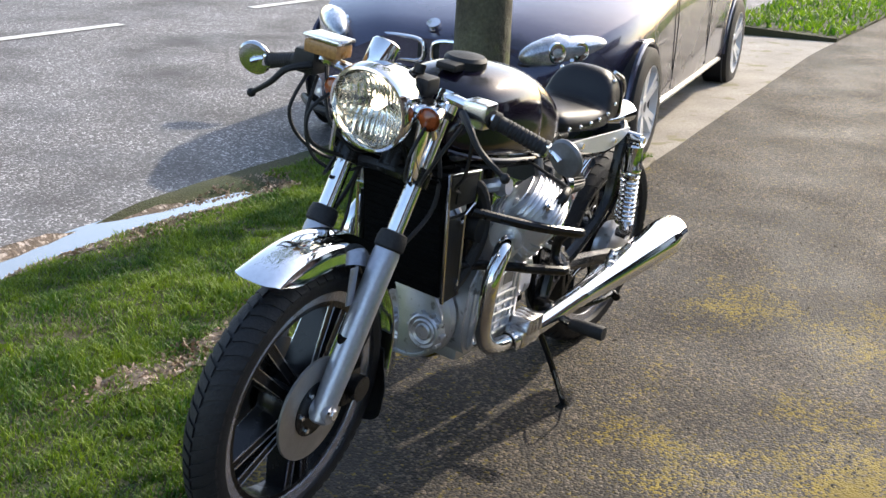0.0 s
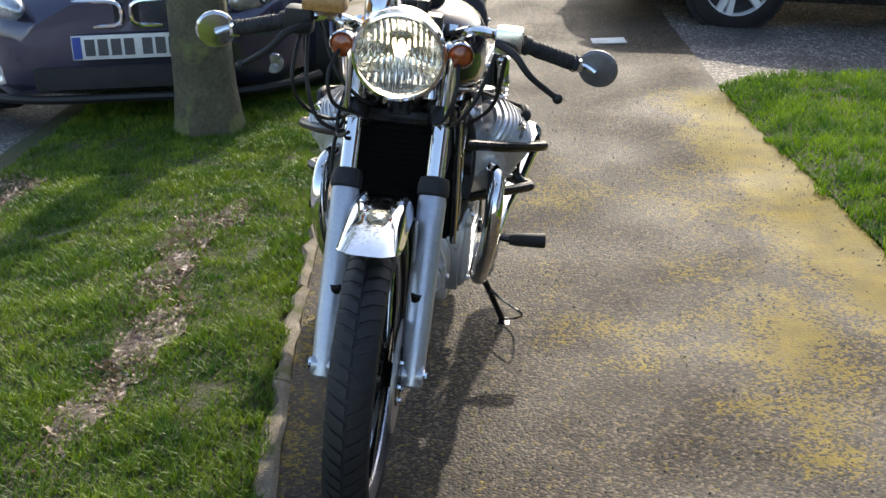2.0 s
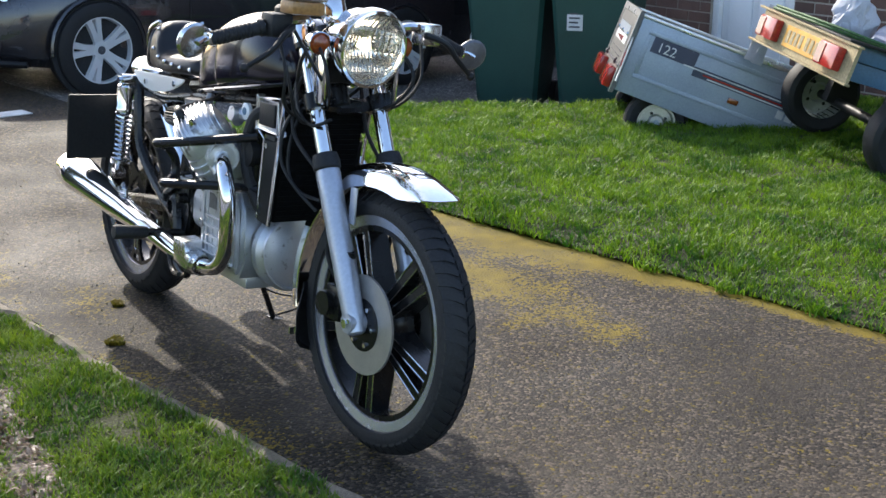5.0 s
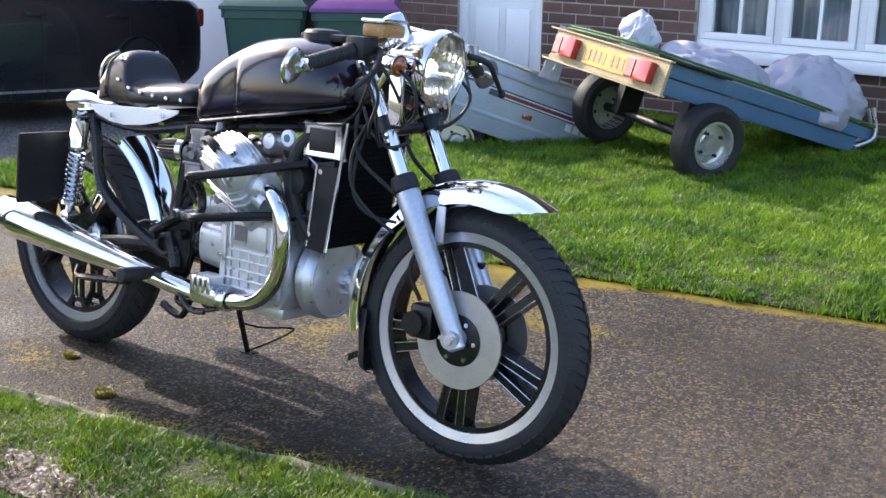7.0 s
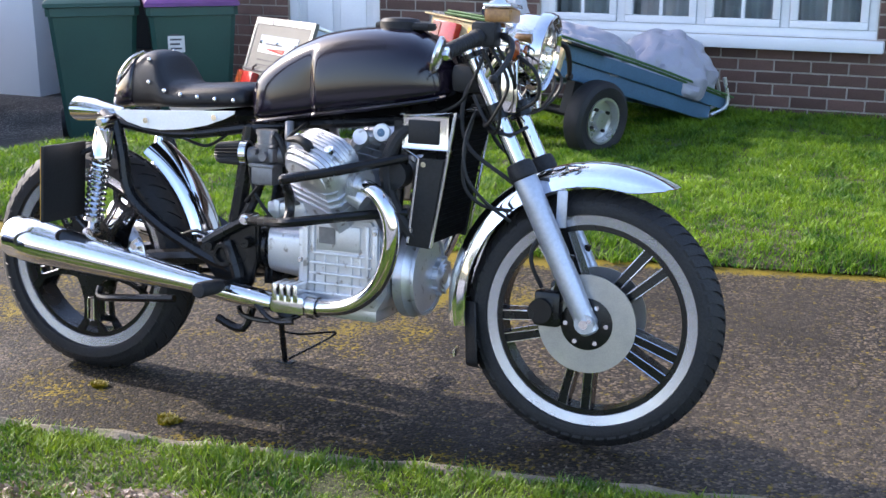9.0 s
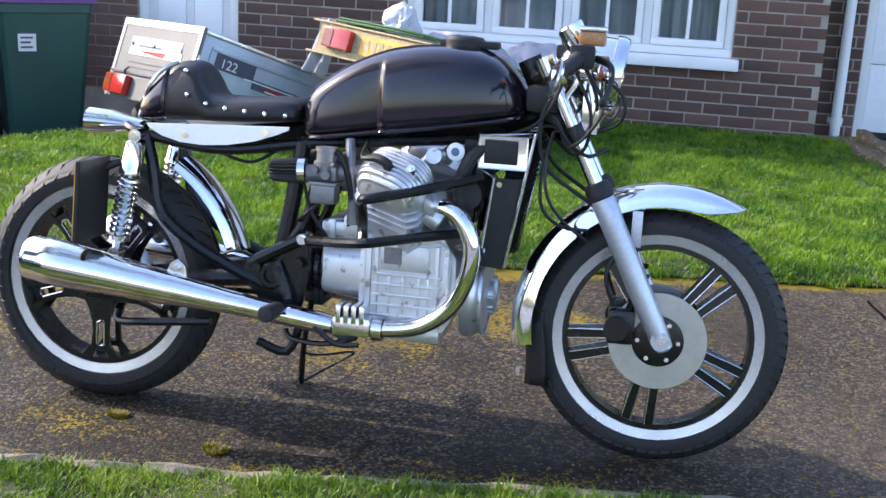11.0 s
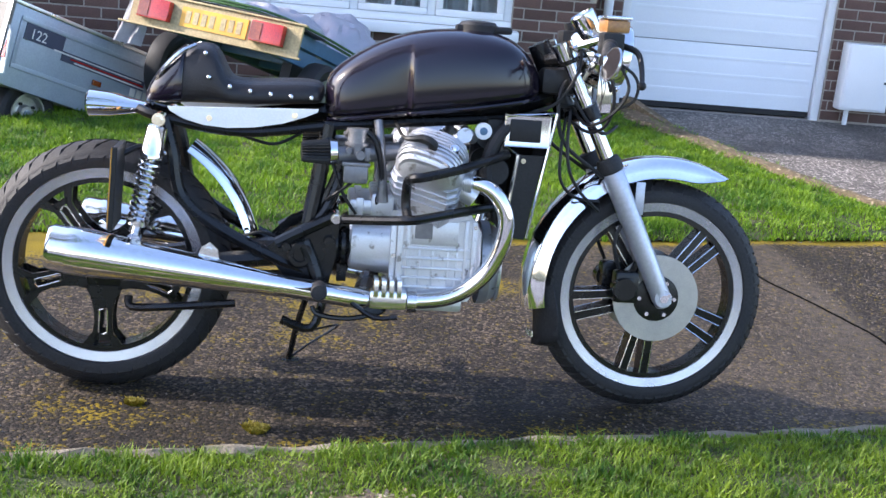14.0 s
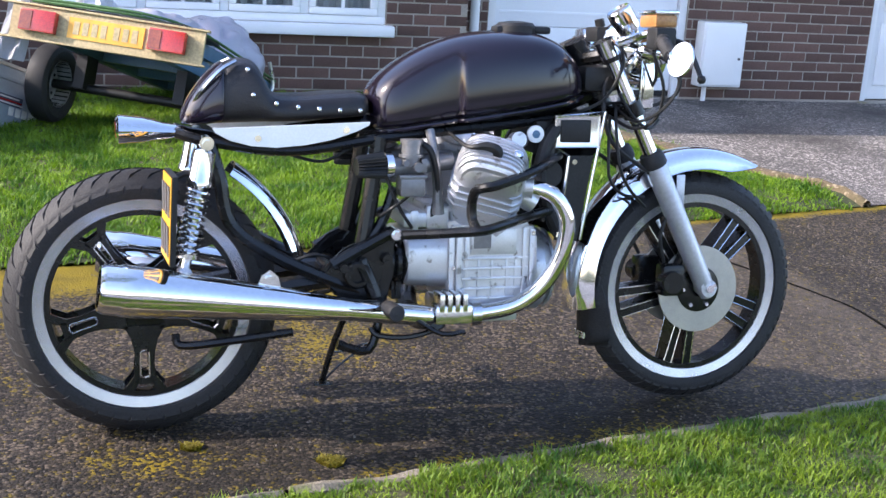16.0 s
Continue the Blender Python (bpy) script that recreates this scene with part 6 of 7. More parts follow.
# instruments
gq = Vector((1.175, -0.055, 1.055))
gd = Vector((-0.55, 0, 0.83)).normalized()
bm = B()
lathe(bm, [(-0.055, 0.001), (-0.052, 0.024), (-0.035, 0.033), (0.02, 0.034), (0.024, 0.031), (0.018, 0.029), (0.017, 0.0005)], gq, gd, 32)
gau = part("speedometer", bm, M_CHROME, bike, "small chrome speedometer")
bm = B()
lathe(bm, [(0.0185, 0.028), (0.0186, 0.0005)], gq, gd, 28)
part("dial", bm, M_INK, gau)
bm = B()
box(bm, 1.13, 1.185, 0.0, 0.075, 0.99, 1.03, 0.008)
cyl(bm, (1.155, 0.03, 1.03), (1.15, 0.03, 1.05), 0.013, n=16)
part("warning_light_panel", bm, M_MATTE, bike, "black warning light panel and ignition")

# fuel tank
TS = [(0.505, 0.045, 0.775, 0.85, 0.03), (0.515, 0.085, 0.757, 0.875, 0.06), (0.545, 0.108, 0.760, 0.905, 0.08), (0.60, 0.118, 0.768, 0.945, 0.092), (0.66, 0.122, 0.778, 0.975, 0.10), (0.708, 0.123, 0.786, 0.992, 0.105), (0.718, 0.125, 0.788, 0.995, 0.107), (0.726, 0.143, 0.789, 0.997, 0.110), (0.738, 0.146, 0.790, 1.000, 0.112),
      (0.80, 0.150, 0.800, 1.012, 0.118), (0.88, 0.153, 0.812, 1.016, 0.12), (0.95, 0.148, 0.824, 1.010, 0.115), (1.0, 0.136, 0.833, 0.992, 0.10), (1.035, 0.115, 0.840, 0.962, 0.08), (1.062, 0.085, 0.848, 0.92, 0.055), (1.075, 0.05, 0.862, 0.89, 0.03)]
bm = B()
loops = []
for x, w, zb, zt, wt in TS:
    h = zt - zb
    u = w if not 0.60 < x < 0.82 else 0.118 + (0.150 - 0.118) * (x - 0.60) / 0.20
    mid = 0.45 * w + 0.55 * u
    half = [(w * 0.80, zb), (w * 0.97, zb + 0.012), (w, zb + h * 0.22), (w * 0.995, zb + h * 0.48), (mid * 0.95, zb + h * 0.70), (u * 0.80, zb + h * 0.87), (u * 0.50, zt - h * 0.035), (u * 0.2, zt)]
    loops.append([(x, -y, z) for y, z in half] + [(x, y, z) for y, z in half[::-1]])
rings(bm, loops)
tank = part("fuel_tank", bm, M_BLACKP, bike, "gloss black fuel tank with knee dents")
sub = tank.modifiers.new("round", "SUBSURF")
sub.levels = sub.render_levels = 2
bm = B()
for s in (-1, 1):
    tube(bm, [(x, s * (w * 0.93 + 0.004), zb + 0.001) for x, w, zb, zt, wt in TS[1:-1]], 0.0055, 6, 2)
part("tank_seam", bm, M_BLACKP, tank)
bm = B()
lathe(bm, [(-0.03, 0.052), (0.004, 0.052), (0.012, 0.045), (0.016, 0.02), (0.0165, 0.0005)], (0.90, 0, 1.022), (0, 0, 1), 30)
box(bm, 0.84, 0.99, -0.028, 0.028, 1.006, 1.026, 0.009)
part("filler_cap", bm, M_MATTE, tank, "black fuel filler cap")

# seat with hump
SS = [(0.505, 0.085, 0.792, 0.845), (0.47, 0.098, 0.79, 0.856), (0.40, 0.108, 0.785, 0.852), (0.33, 0.112, 0.78, 0.846), (0.28, 0.112, 0.778, 0.845), (0.258, 0.111, 0.777, 0.850), (0.242, 0.110, 0.776, 0.880), (0.225, 0.107, 0.775, 0.920), (0.20, 0.102, 0.773, 0.934), (0.16, 0.096, 0.772, 0.930), (0.12, 0.085, 0.77, 0.905), (0.09, 0.074, 0.768, 0.872), (0.068, 0.055, 0.768, 0.83), (0.06, 0.03, 0.77, 0.80)]
bm = B()
loops = []
for x, w, zb, zt in SS:
    h = zt - zb
    half = [(w * 0.9, zb), (w, zb + h * 0.25), (w * 0.985, zb + h * 0.55), (w * 0.86, zb + h * 0.84), (w * 0.55, zt - h * 0.03), (w * 0.2, zt)]
    loops.append([(x, -y, z) for y, z in half] + [(x, y, z) for y, z in half[::-1]])
rings(bm, loops)
seat = part("seat", bm, M_VINYL, bike, "black vinyl single seat with rear hump and chrome studs")
sub = seat.modifiers.new("round", "SUBSURF")
sub.levels = sub.render_levels = 2
for k in range(7):
    x = 0.275 + 0.033 * k
    bm = B()
    tube(bm, [(x, -0.070, 0.834), (x, -0.045, 0.8405), (x, 0, 0.843), (x, 0.045, 0.8405), (x, 0.070, 0.834)], 0.0045, 8, 4)
    part("pleat", bm, M_VINYL, seat)
for s in (-1, 1):
    for x, z, w in ((0.470, 0.810, 0.099), (0.418, 0.811, 0.107), (0.366, 0.814, 0.111), (0.314, 0.818, 0.112), (0.262, 0.826, 0.111), (0.208, 0.846, 0.104), (0.196, 0.905, 0.084)):
        bm = B()
        bmesh.ops.create_uvsphere(bm, u_segments=10, v_segments=6, radius=0.0065, matrix=Matrix.Translation((x, s * (w + 0.0005), z)))
        part("stud", bm, M_CHROME, seat, "chrome stud")
    # bright side plate under the seat
    bm = B()
    o = [(0.49, 0.785), (0.108, 0.768), (0.115, 0.757), (0.15, 0.738), (0.20, 0.726), (0.26, 0.722), (0.33, 0.728), (0.40, 0.742), (0.46, 0.763), (0.488, 0.776)]
    prism(bm, o, s * 0.121, s * 0.126, 0.0015)
    pl = part("seat_plate", bm, M_SEATPLATE, bike, "polished alloy plate below the seat")
    for x, z in ((0.215, 0.745), (0.43, 0.765)):
        bm = B()
        cyl(bm, (x, s * 0.126, z), (x, s * 0.133, z), 0.008, n=12)
        part("bolt", bm, M_CHROME, pl)
    # rubber strip round the hump
    bm = B()
    tube(bm, [(0.06, s * 0.035, 0.795), (0.085, s * 0.072, 0.85), (0.13, s * 0.082, 0.902), (0.17, s * 0.07, 0.925)], 0.006, 6, 4)
    part("hump_trim", bm, M_POLISH, seat)
# gloss cowl over the back of the hump
bm = B()
loops = []
for x, w, zb, zt in ((0.147, 0.097, 0.772, 0.928), (0.135, 0.096, 0.772, 0.922), (0.11, 0.088, 0.768, 0.900), (0.085, 0.079, 0.766, 0.872), (0.060, 0.064, 0.766, 0.836), (0.045, 0.045, 0.768, 0.805), (0.040, 0.02, 0.772, 0.79)):
    h = zt - zb
    half = [(w * 0.9, zb), (w, zb + h * 0.25), (w * 0.985, zb + h * 0.55), (w * 0.86, zb + h * 0.84), (w * 0.55, zt - h * 0.03), (w * 0.2, zt)]
    loops.append([(x, -y, z) for y, z in half] + [(x, y, z) for y, z in half[::-1]])
rings(bm, loops)
cowl = part("seat_cowl", bm, M_BLACKP, bike, "gloss black cowl behind the seat hump")
sub = cowl.modifiers.new("round", "SUBSURF")
sub.levels = sub.render_levels = 2
# tail lamp
bm = B()
loops = []
for x, w, z0, z1 in ((-0.112, 0.04, 0.728, 0.782), (-0.105, 0.052, 0.718, 0.790), (-0.05, 0.048, 0.722, 0.785), (0.0, 0.040, 0.730, 0.772), (0.055, 0.024, 0.738, 0.762)):
    loops.append([(x, w * math.cos(a), (z0 + z1) / 2 + (z1 - z0) / 2 * math.sin(a)) for a in [2 * math.pi * k / 14 for k in range(14)]])
rings(bm, loops)
tail = part("tail_lamp", bm, M_CHROME, bike, "chrome wedge tail lamp")
bm = B()
prism(bm, [(-0.1125, 0.738), (-0.1125, 0.772), (-0.108, 0.772), (-0.108, 0.738)], -0.034, 0.034, 0.002)
part("lens", bm, M_REDLENS, tail, "red tail lamp lens")

# frame
bm = B()
tube(bm, [(1.13, 0, 0.86), (0.95, 0, 0.80), (0.70, 0, 0.775), (0.50, 0, 0.77), (0.30, 0, 0.745)], 0.024, 10, 4)
for s in (-1, 1):
    tube(bm, [(1.10, s * 0.04, 0.80), (0.85, s * 0.075, 0.775), (0.55, s * 0.095, 0.745), (0.30, s * 0.105, 0.712), (0.10, s * 0.10, 0.735), (0.03, s * 0.07, 0.752)], 0.013, 8, 5)
    tube(bm, [(0.10, s * 0.105, 0.735), (0.125, s * 0.112, 0.65), (0.15, s * 0.115, 0.54), (0.24, s * 0.115, 0.465), (0.36, s * 0.115, 0.405), (0.47, s * 0.11, 0.36)], 0.017, 8, 5)
    tube(bm, [(0.52, s * 0.095, 0.745), (0.50, s * 0.10, 0.60), (0.48, s * 0.105, 0.48)], 0.021, 10, 4)
    tube(bm, [(0.56, s * 0.10, 0.62), (0.52, s * 0.11, 0.52), (0.44, s * 0.115, 0.42)], 0.014, 8, 4)
frame_ = part("frame", bm, M_BLACK, bike, "satin black tubular frame")
for s in (-1, 1):
    bm = B()
    prism(bm, [(0.36, 0.40), (0.43, 0.47), (0.53, 0.51), (0.56, 0.50), (0.555, 0.40), (0.54, 0.33), (0.50, 0.285), (0.45, 0.30), (0.42, 0.36)], s * 0.10, s * 0.125, 0.008)
    lathe(bm, [(0.0, 0.034), (0.020, 0.034), (0.024, 0.030), (0.024, 0.020), (0.012, 0.018), (0.012, 0.0005)], (0.462, s * 0.12, 0.405), (0, s, 0), 24)
    for x, z, q in ((0.515, 0.335, 0.020), (0.535, 0.445, 0.016), (0.425, 0.425, 0.014)):
        cyl(bm, (x, s * 0.12, z), (x, s * 0.152, z), q, q * 0.8, n=14)
    tube(bm, [(0.40, s * 0.125, 0.43), (0.47, s * 0.13, 0.47), (0.55, s * 0.13, 0.512)], 0.016, 8, 3)
    tube(bm, [(0.47, s * 0.125, 0.44), (0.505, s * 0.132, 0.36), (0.515, s * 0.14, 0.30)], 0.018, 8, 3)
    part("pivot_plate", bm, M_BLACK, frame_, "black cast pivot plate")
    bm = B()
    cyl(bm, (0.55, s * 0.12, 0.512), (0.55, s * 0.176, 0.512), 0.014, n=12)
    cyl(bm, (0.55, s * 0.176, 0.512), (0.55, s * 0.184, 0.512), 0.010, n=6)
    part("frame_bolt", bm, M_CHROME, frame_)
# swingarm
bm = B()
for s in (-1, 1):
    tube(bm, [(0.45, s * 0.085, 0.39), (0.25, s * 0.10, 0.37), (0.02, s * 0.105, 0.335), (-0.08, s * 0.105, 0.332)], 0.023, 8, 4)
cyl(bm, (0.42, -0.09, 0.39), (0.42, 0.09, 0.39), 0.03)
cyl(bm, (-0.05, -0.125, 0.332), (-0.05, 0.125, 0.332), 0.014)
part("swingarm", bm, M_BLACK, bike)
bm = B()
lathe(bm, [(0.05, 0.03), (0.05, 0.085), (0.075, 0.095), (0.10, 0.09), (0.115, 0.06), (0.118, 0.0005)], RW, YA, 32)
part("final_drive", bm, M_ALLOY, bike, "cast alloy shaft drive housing")
bm = B()
tube(bm, [(0.30, -0.13, 0.265), (0.12, -0.125, 0.245), (0.03, -0.10, 0.235), (0.02, -0.085, 0.26)], 0.011, 8, 4)
part("brake_torque_arm", bm, M_BLACK, bike)

# rear shocks
for s in (-1, 1):
    sh = thing("shock_absorber", pose(0, 0, 0), "", "")
    sh.parent = bike
    p0, p1 = Vector((0.092, s * 0.142, 0.735)), Vector((0.038, s * 0.142, 0.425))
    d = (p1 - p0).normalized()
    bm = B()
    lathe(bm, [(0.015, 0.018), (0.02, 0.026), (0.085, 0.028), (0.09, 0.031), (0.10, 0.031), (0.103, 0.012)], p0, d, 24)
    cyl(bm, p0 - YA * s * 0.035, p0 + YA * s * 0.018, 0.017, n=18)
    cyl(bm, p0 + YA * s * 0.018, p0 + YA * s * 0.028, 0.011, n=6)
    part("top_cover", bm, M_CHROME, sh, "chrome upper shock cover")
    bm = B()
    cyl(bm, p0 + d * 0.08, p1, 0.013, n=14)
    cyl(bm, p1 - YA * 0.018, p1 + YA * 0.018, 0.017, n=16)
    lathe(bm, [(-0.05, 0.012), (-0.05, 0.029), (-0.038, 0.029), (-0.036, 0.012)], p1, d, 20)
    part("damper", bm, M_POLISH, sh)
    u, v = frame_at(d)
    hx = [p0 + d * (0.10 + 0.172 * k / 110) + (u * math.cos(k * 0.628) + v * math.sin(k * 0.628)) * 0.0255 for k in range(111)]
    bm = B()
    tube(bm, hx, 0.0042, 6, 1)
    part("spring", bm, M_CHROME, sh, "chrome coil spring")

# rear mudguard and side-hung number plate
def swing_plate(bm):
    for v in bm.verts:
        v.co.x += (-0.12 - v.co.y) * 0.045

rg = part("rear_mudguard", guard(RW, 0.415, 16, 57, 0.058, 0.034, 0, 20), M_CHROME, bike, "chrome rear mudguard section")
bm = B()
prism(bm, [(-0.012, 0.47), (0.0, 0.47), (0.008, 0.675), (-0.004, 0.675)], -0.30, -0.12, 0.002)
swing_plate(bm)
npl = part("number_plate", bm, M_MATTE, bike, "side-hung number plate, dark from the front")
bm = B()
prism(bm, [(-0.0145, 0.475), (-0.0125, 0.475), (-0.0050, 0.670), (-0.0070, 0.670)], -0.297, -0.123)
swing_plate(bm)
part("plate_face", bm, M_YELLOW, npl, "yellow plate face with dark bars")
for r_ in range(2):
    for k in range(3):
        bm = B()
        z0 = 0.49 + 0.09 * r_
        box(bm, -0.0155 + 0.0035 * r_, -0.0125 + 0.0035 * r_, -0.285 + 0.055 * k, -0.25 + 0.055 * k, z0, z0 + 0.07)
        swing_plate(bm)
        part("plate_bar", bm, M_INK, npl)
bm = B()
tube(bm, [(0.002, -0.14, 0.64), (0.04, -0.12, 0.66), (0.09, -0.11, 0.66)], 0.008, 6, 3)
part("plate_bracket", bm, M_BLACK, npl)

# exhausts
for s in (-1, 1):
    ex = thing("exhaust", pose(0, 0, 0), "", "")
    ex.parent = bike
    bm = B()
    tube(bm, [(0.885, s * 0.185, 0.63), (0.945, s * 0.205, 0.61), (0.982, s * 0.21, 0.55), (0.979, s * 0.205, 0.47), (0.940, s * 0.19, 0.385), (0.865, s * 0.18, 0.325), (0.76, s * 0.175, 0.305), (0.62, s * 0.175, 0.305)], 0.0215, 16, 8)
    part("header_pipe", bm, M_CHROME, ex, "chrome header pipe")
    bm = B()
    cyl(bm, (0.865, s * 0.18, 0.632), (0.895, s * 0.188, 0.63), 0.036, n=20)
    for k in range(4):
        cyl(bm, (0.872 + 0.006 * k, s * 0.181, 0.632), (0.875 + 0.006 * k, s * 0.182, 0.632), 0.042, n=20)
    part("flange", bm, M_ALLOY, ex)
    bm = B()
    q0, q1 = Vector((0.64, s * 0.178, 0.303)), Vector((-0.16, s * 0.232, 0.412))
    dd = (q1 - q0)
    ln = dd.length
    lathe(bm, [(0.0, 0.024), (0.02, 0.0265), (0.22, 0.028), (0.235, 0.031), (0.25, 0.030), (0.40, 0.041), (0.60, 0.053), (ln - 0.10, 0.060), (ln - 0.05, 0.061), (ln - 0.045, 0.0585), (ln - 0.012, 0.058), (ln, 0.052), (ln, 0.046), (ln - 0.08, 0.045), (ln - 0.09, 0.001)], q0, dd, 36)
    muf = part("silencer", bm, M_CHROME, ex, "tapered chrome silencer")
    bm = B()
    w0 = Vector((0.225, s * 0.20, 0.39))
    prism(bm, [(0.195, 0.375), (0.265, 0.365), (0.255, 0.42), (0.235, 0.438), (0.215, 0.425)], s * 0.198 - 0.006, s * 0.198 + 0.006, 0.003)
    cyl(bm, (0.232, s * 0.198, 0.415), (0.232, s * 0.215, 0.415), 0.010, n=12)
    part("hanger", bm, M_POLISH, ex)
    bm = B()
    for k in range(4):
        box(bm, 0.655 + 0.020 * k, 0.669 + 0.020 * k, s * 0.18 - 0.034, s * 0.18 + 0.034, 0.318, 0.365, 0.005)
    box(bm, 0.645, 0.745, s * 0.18 - 0.03, s * 0.18 + 0.03, 0.285, 0.335, 0.012)
    part("collector_shield", bm, M_POLISH, ex, "ribbed alloy collector shield")
    bm = B()
    lathe(bm, [(0.0, 0.026), (0.0, 0.031), (0.025, 0.031), (0.025, 0.026)], (0.745, s * 0.175, 0.305), (1, 0, 0), 20, True)
    part("clamp", bm, M_POLISH, ex)
bm = B()
tube(bm, [(0.66, -0.15, 0.29), (0.64, -0.05, 0.27), (0.64, 0.05, 0.27), (0.66, 0.15, 0.29)], 0.03, 10, 4)
part("balance_pipe", bm, M_BLACK, bike)

# engine
eng = thing("engine", pose(0, 0, 0), "", "")
eng.parent = bike
bm = B()
prism(bm, [(0.695, 0.335), (0.695, 0.535), (0.90, 0.54), (0.935, 0.49), (0.94, 0.35), (0.91, 0.30), (0.72, 0.295)], -0.140, 0.140, 0.010)
part("crankcase", bm, M_ALLOY, eng, "cast alloy crankcase")
bm = B()
loops = []
for x, zc, hz, hy in ((0.588, 0.432, 0.066, 0.122), (0.594, 0.432, 0.070, 0.128), (0.70, 0.430, 0.078, 0.133)):
    loops.append([(x, math.copysign(abs(math.cos(a)) ** 0.5, math.cos(a)) * hy, zc + math.copysign(abs(math.sin(a)) ** 0.5, math.sin(a)) * hz) for a in [2 * math.pi * (k + 0.5) / 28 for k in range(28)]])
rings(bm, loops)
part("gearbox_case", bm, M_ALLOY, eng)
bm = B()
box(bm, 0.582, 0.70, -0.115, 0.115, 0.518, 0.556, 0.008)
box(bm, 0.60, 0.62, -0.119, 0.119, 0.512, 0.562, 0.004)
box(bm, 0.64, 0.70, -0.122, 0.122, 0.515, 0.575, 0.008)
part("upper_case", bm, M_ALLOY, eng)
bm = B()
box(bm, 0.70, 0.90, -0.105, 0.105, 0.262, 0.305, 0.012)
part("sump", bm, M_ALLOY, eng)
for s in (-1, 1):
    bm = B()
    prism(bm, [(0.712, 0.322), (0.712, 0.522), (0.918, 0.522), (0.925, 0.50), (0.925, 0.33), (0.912, 0.318)], s * 0.141, s * 0.148, 0.003)
    part("side_cover", bm, M_ALLOY, eng, "alloy engine side cover")
    for x0, x1, z0, z1, y1 in ((0.712, 0.726, 0.324, 0.520, 0.1555), (0.734, 0.744, 0.324, 0.520, 0.154), (0.888, 0.898, 0.324, 0.520, 0.1555), (0.908, 0.922, 0.332, 0.516, 0.154), (0.750, 0.872, 0.452, 0.516, 0.1525), (0.695, 0.710, 0.33, 0.50, 0.146)):
        bm = B()
        box(bm, x0, x1, s * (y1 - 0.004) - 0.004, s * (y1 - 0.004) + 0.004, z0, z1, 0.0022)
        part("raised_panel", bm, M_ALLOY, eng)
    bm = B()
    box(bm, 0.757, 0.803, s * 0.1535 - 0.0006, s * 0.1535 + 0.0006, 0.468, 0.510)
    part("dark_inset", bm, M_CARB, eng)
    for z in (0.441, 0.415, 0.389, 0.363, 0.338):
        bm = B()
        box(bm, 0.728, 0.905, s * 0.151 - 0.004, s * 0.151 + 0.004, z - 0.0035, z + 0.0035, 0.0018)
        part("rib", bm, M_ALLOY, eng)
    for x in (0.772, 0.808, 0.848, 0.872):
        bm = B()
        box(bm, x - 0.003, x + 0.003, s * 0.1485 - 0.003, s * 0.1485 + 0.003, 0.335, 0.444, 0.0015)
        part("rib", bm, M_ALLOY, eng)
    for x, z in ((0.719, 0.334), (0.719, 0.51), (0.903, 0.335), (0.915, 0.505), (0.704, 0.42)):
        bm = B()
        cyl(bm, (x, s * 0.15, z), (x, s * 0.159, z), 0.006, n=6)
        part("case_bolt", bm, M_POLISH, eng)
    # upright breather pipe behind the cylinder
    bm = B()
    tube(bm, [(0.668, s * 0.125, 0.555), (0.664, s * 0.13, 0.62), (0.655, s * 0.13, 0.70), (0.645, s * 0.11, 0.765)], [0.017, 0.012, 0.012, 0.012], 10, 5)
    part("breather_pipe", bm, M_CARB, eng, "grey upright breather pipe")
    # barrel and head lean out to each side
    out = Vector((0.0, s * 0.62, 0.785)).normalized()
    c0 = Vector((0.785, s * 0.078, 0.530))
    fwd = Vector((1, 0, 0))
    tw = Matrix.Rotation(s * radians(22), 3, out)
    ux, uy = tw @ fwd, out.cross(tw @ fwd)
    def slab(bm, h0, h1, a, b, bev=0.008):
        loops = []
        for h in (h0, h1):
            loops.append([c0 + out * h + ux * x + uy * y for x, y in ((-a + bev, -b), (a - bev, -b), (a, -b + bev), (a, b - bev), (a - bev, b), (-a + bev, b), (-a, b - bev), (-a, -b + bev))])
        rings(bm, loops)
    bm = B()
    slab(bm, -0.02, 0.100, 0.078, 0.062, 0.02)
    slab(bm, -0.02, -0.005, 0.094, 0.076, 0.02)
    slab(bm, 0.086, 0.10, 0.090, 0.070, 0.02)
    part("barrel", bm, M_ALLOY, eng)
    for k in range(3):
        bm = B()
        xk = -0.045 + 0.045 * k
        for sg in (-s,):
            q = c0 + ux * xk + uy * sg * 0.064
            rings(bm, [[q + out * h + ux * dx + uy * dy for dx, dy in ((-0.004, -0.006), (0.004, -0.006), (0.004, 0.006), (-0.004, 0.006))] for h in (0.0, 0.088)])
        part("barrel_rib", bm, M_ALLOY, eng)
    bm = B()
    slab(bm, 0.101, 0.165, 0.088, 0.066, 0.02)
    slab(bm, 0.118, 0.124, 0.093, 0.070, 0.02)
    slab(bm, 0.140, 0.146, 0.093, 0.070, 0.02)
    cyl(bm, c0 + out * 0.13 + ux * 0.08, c0 + out * 0.11 + ux * 0.125, 0.030, 0.026, n=18)
    part("cylinder_head", bm, M_ALLOY, eng, "cast alloy cylinder head")
    RA, RB = 0.090, 0.070
    def dome(x, y):
        return 0.178 + 0.078 * (max(0.0, 1 - (abs(x) / RA) ** 3.2) * max(0.0, 1 - (abs(y) / RB) ** 3.2)) ** 0.5
    bm = B()
    loops = [[c0 + out * 0.166 + ux * math.copysign(abs(math.cos(a)) ** 0.6, math.cos(a)) * RA + uy * math.copysign(abs(math.sin(a)) ** 0.6, math.sin(a)) * RB for a in [2 * math.pi * k / 40 for k in range(40)]]]
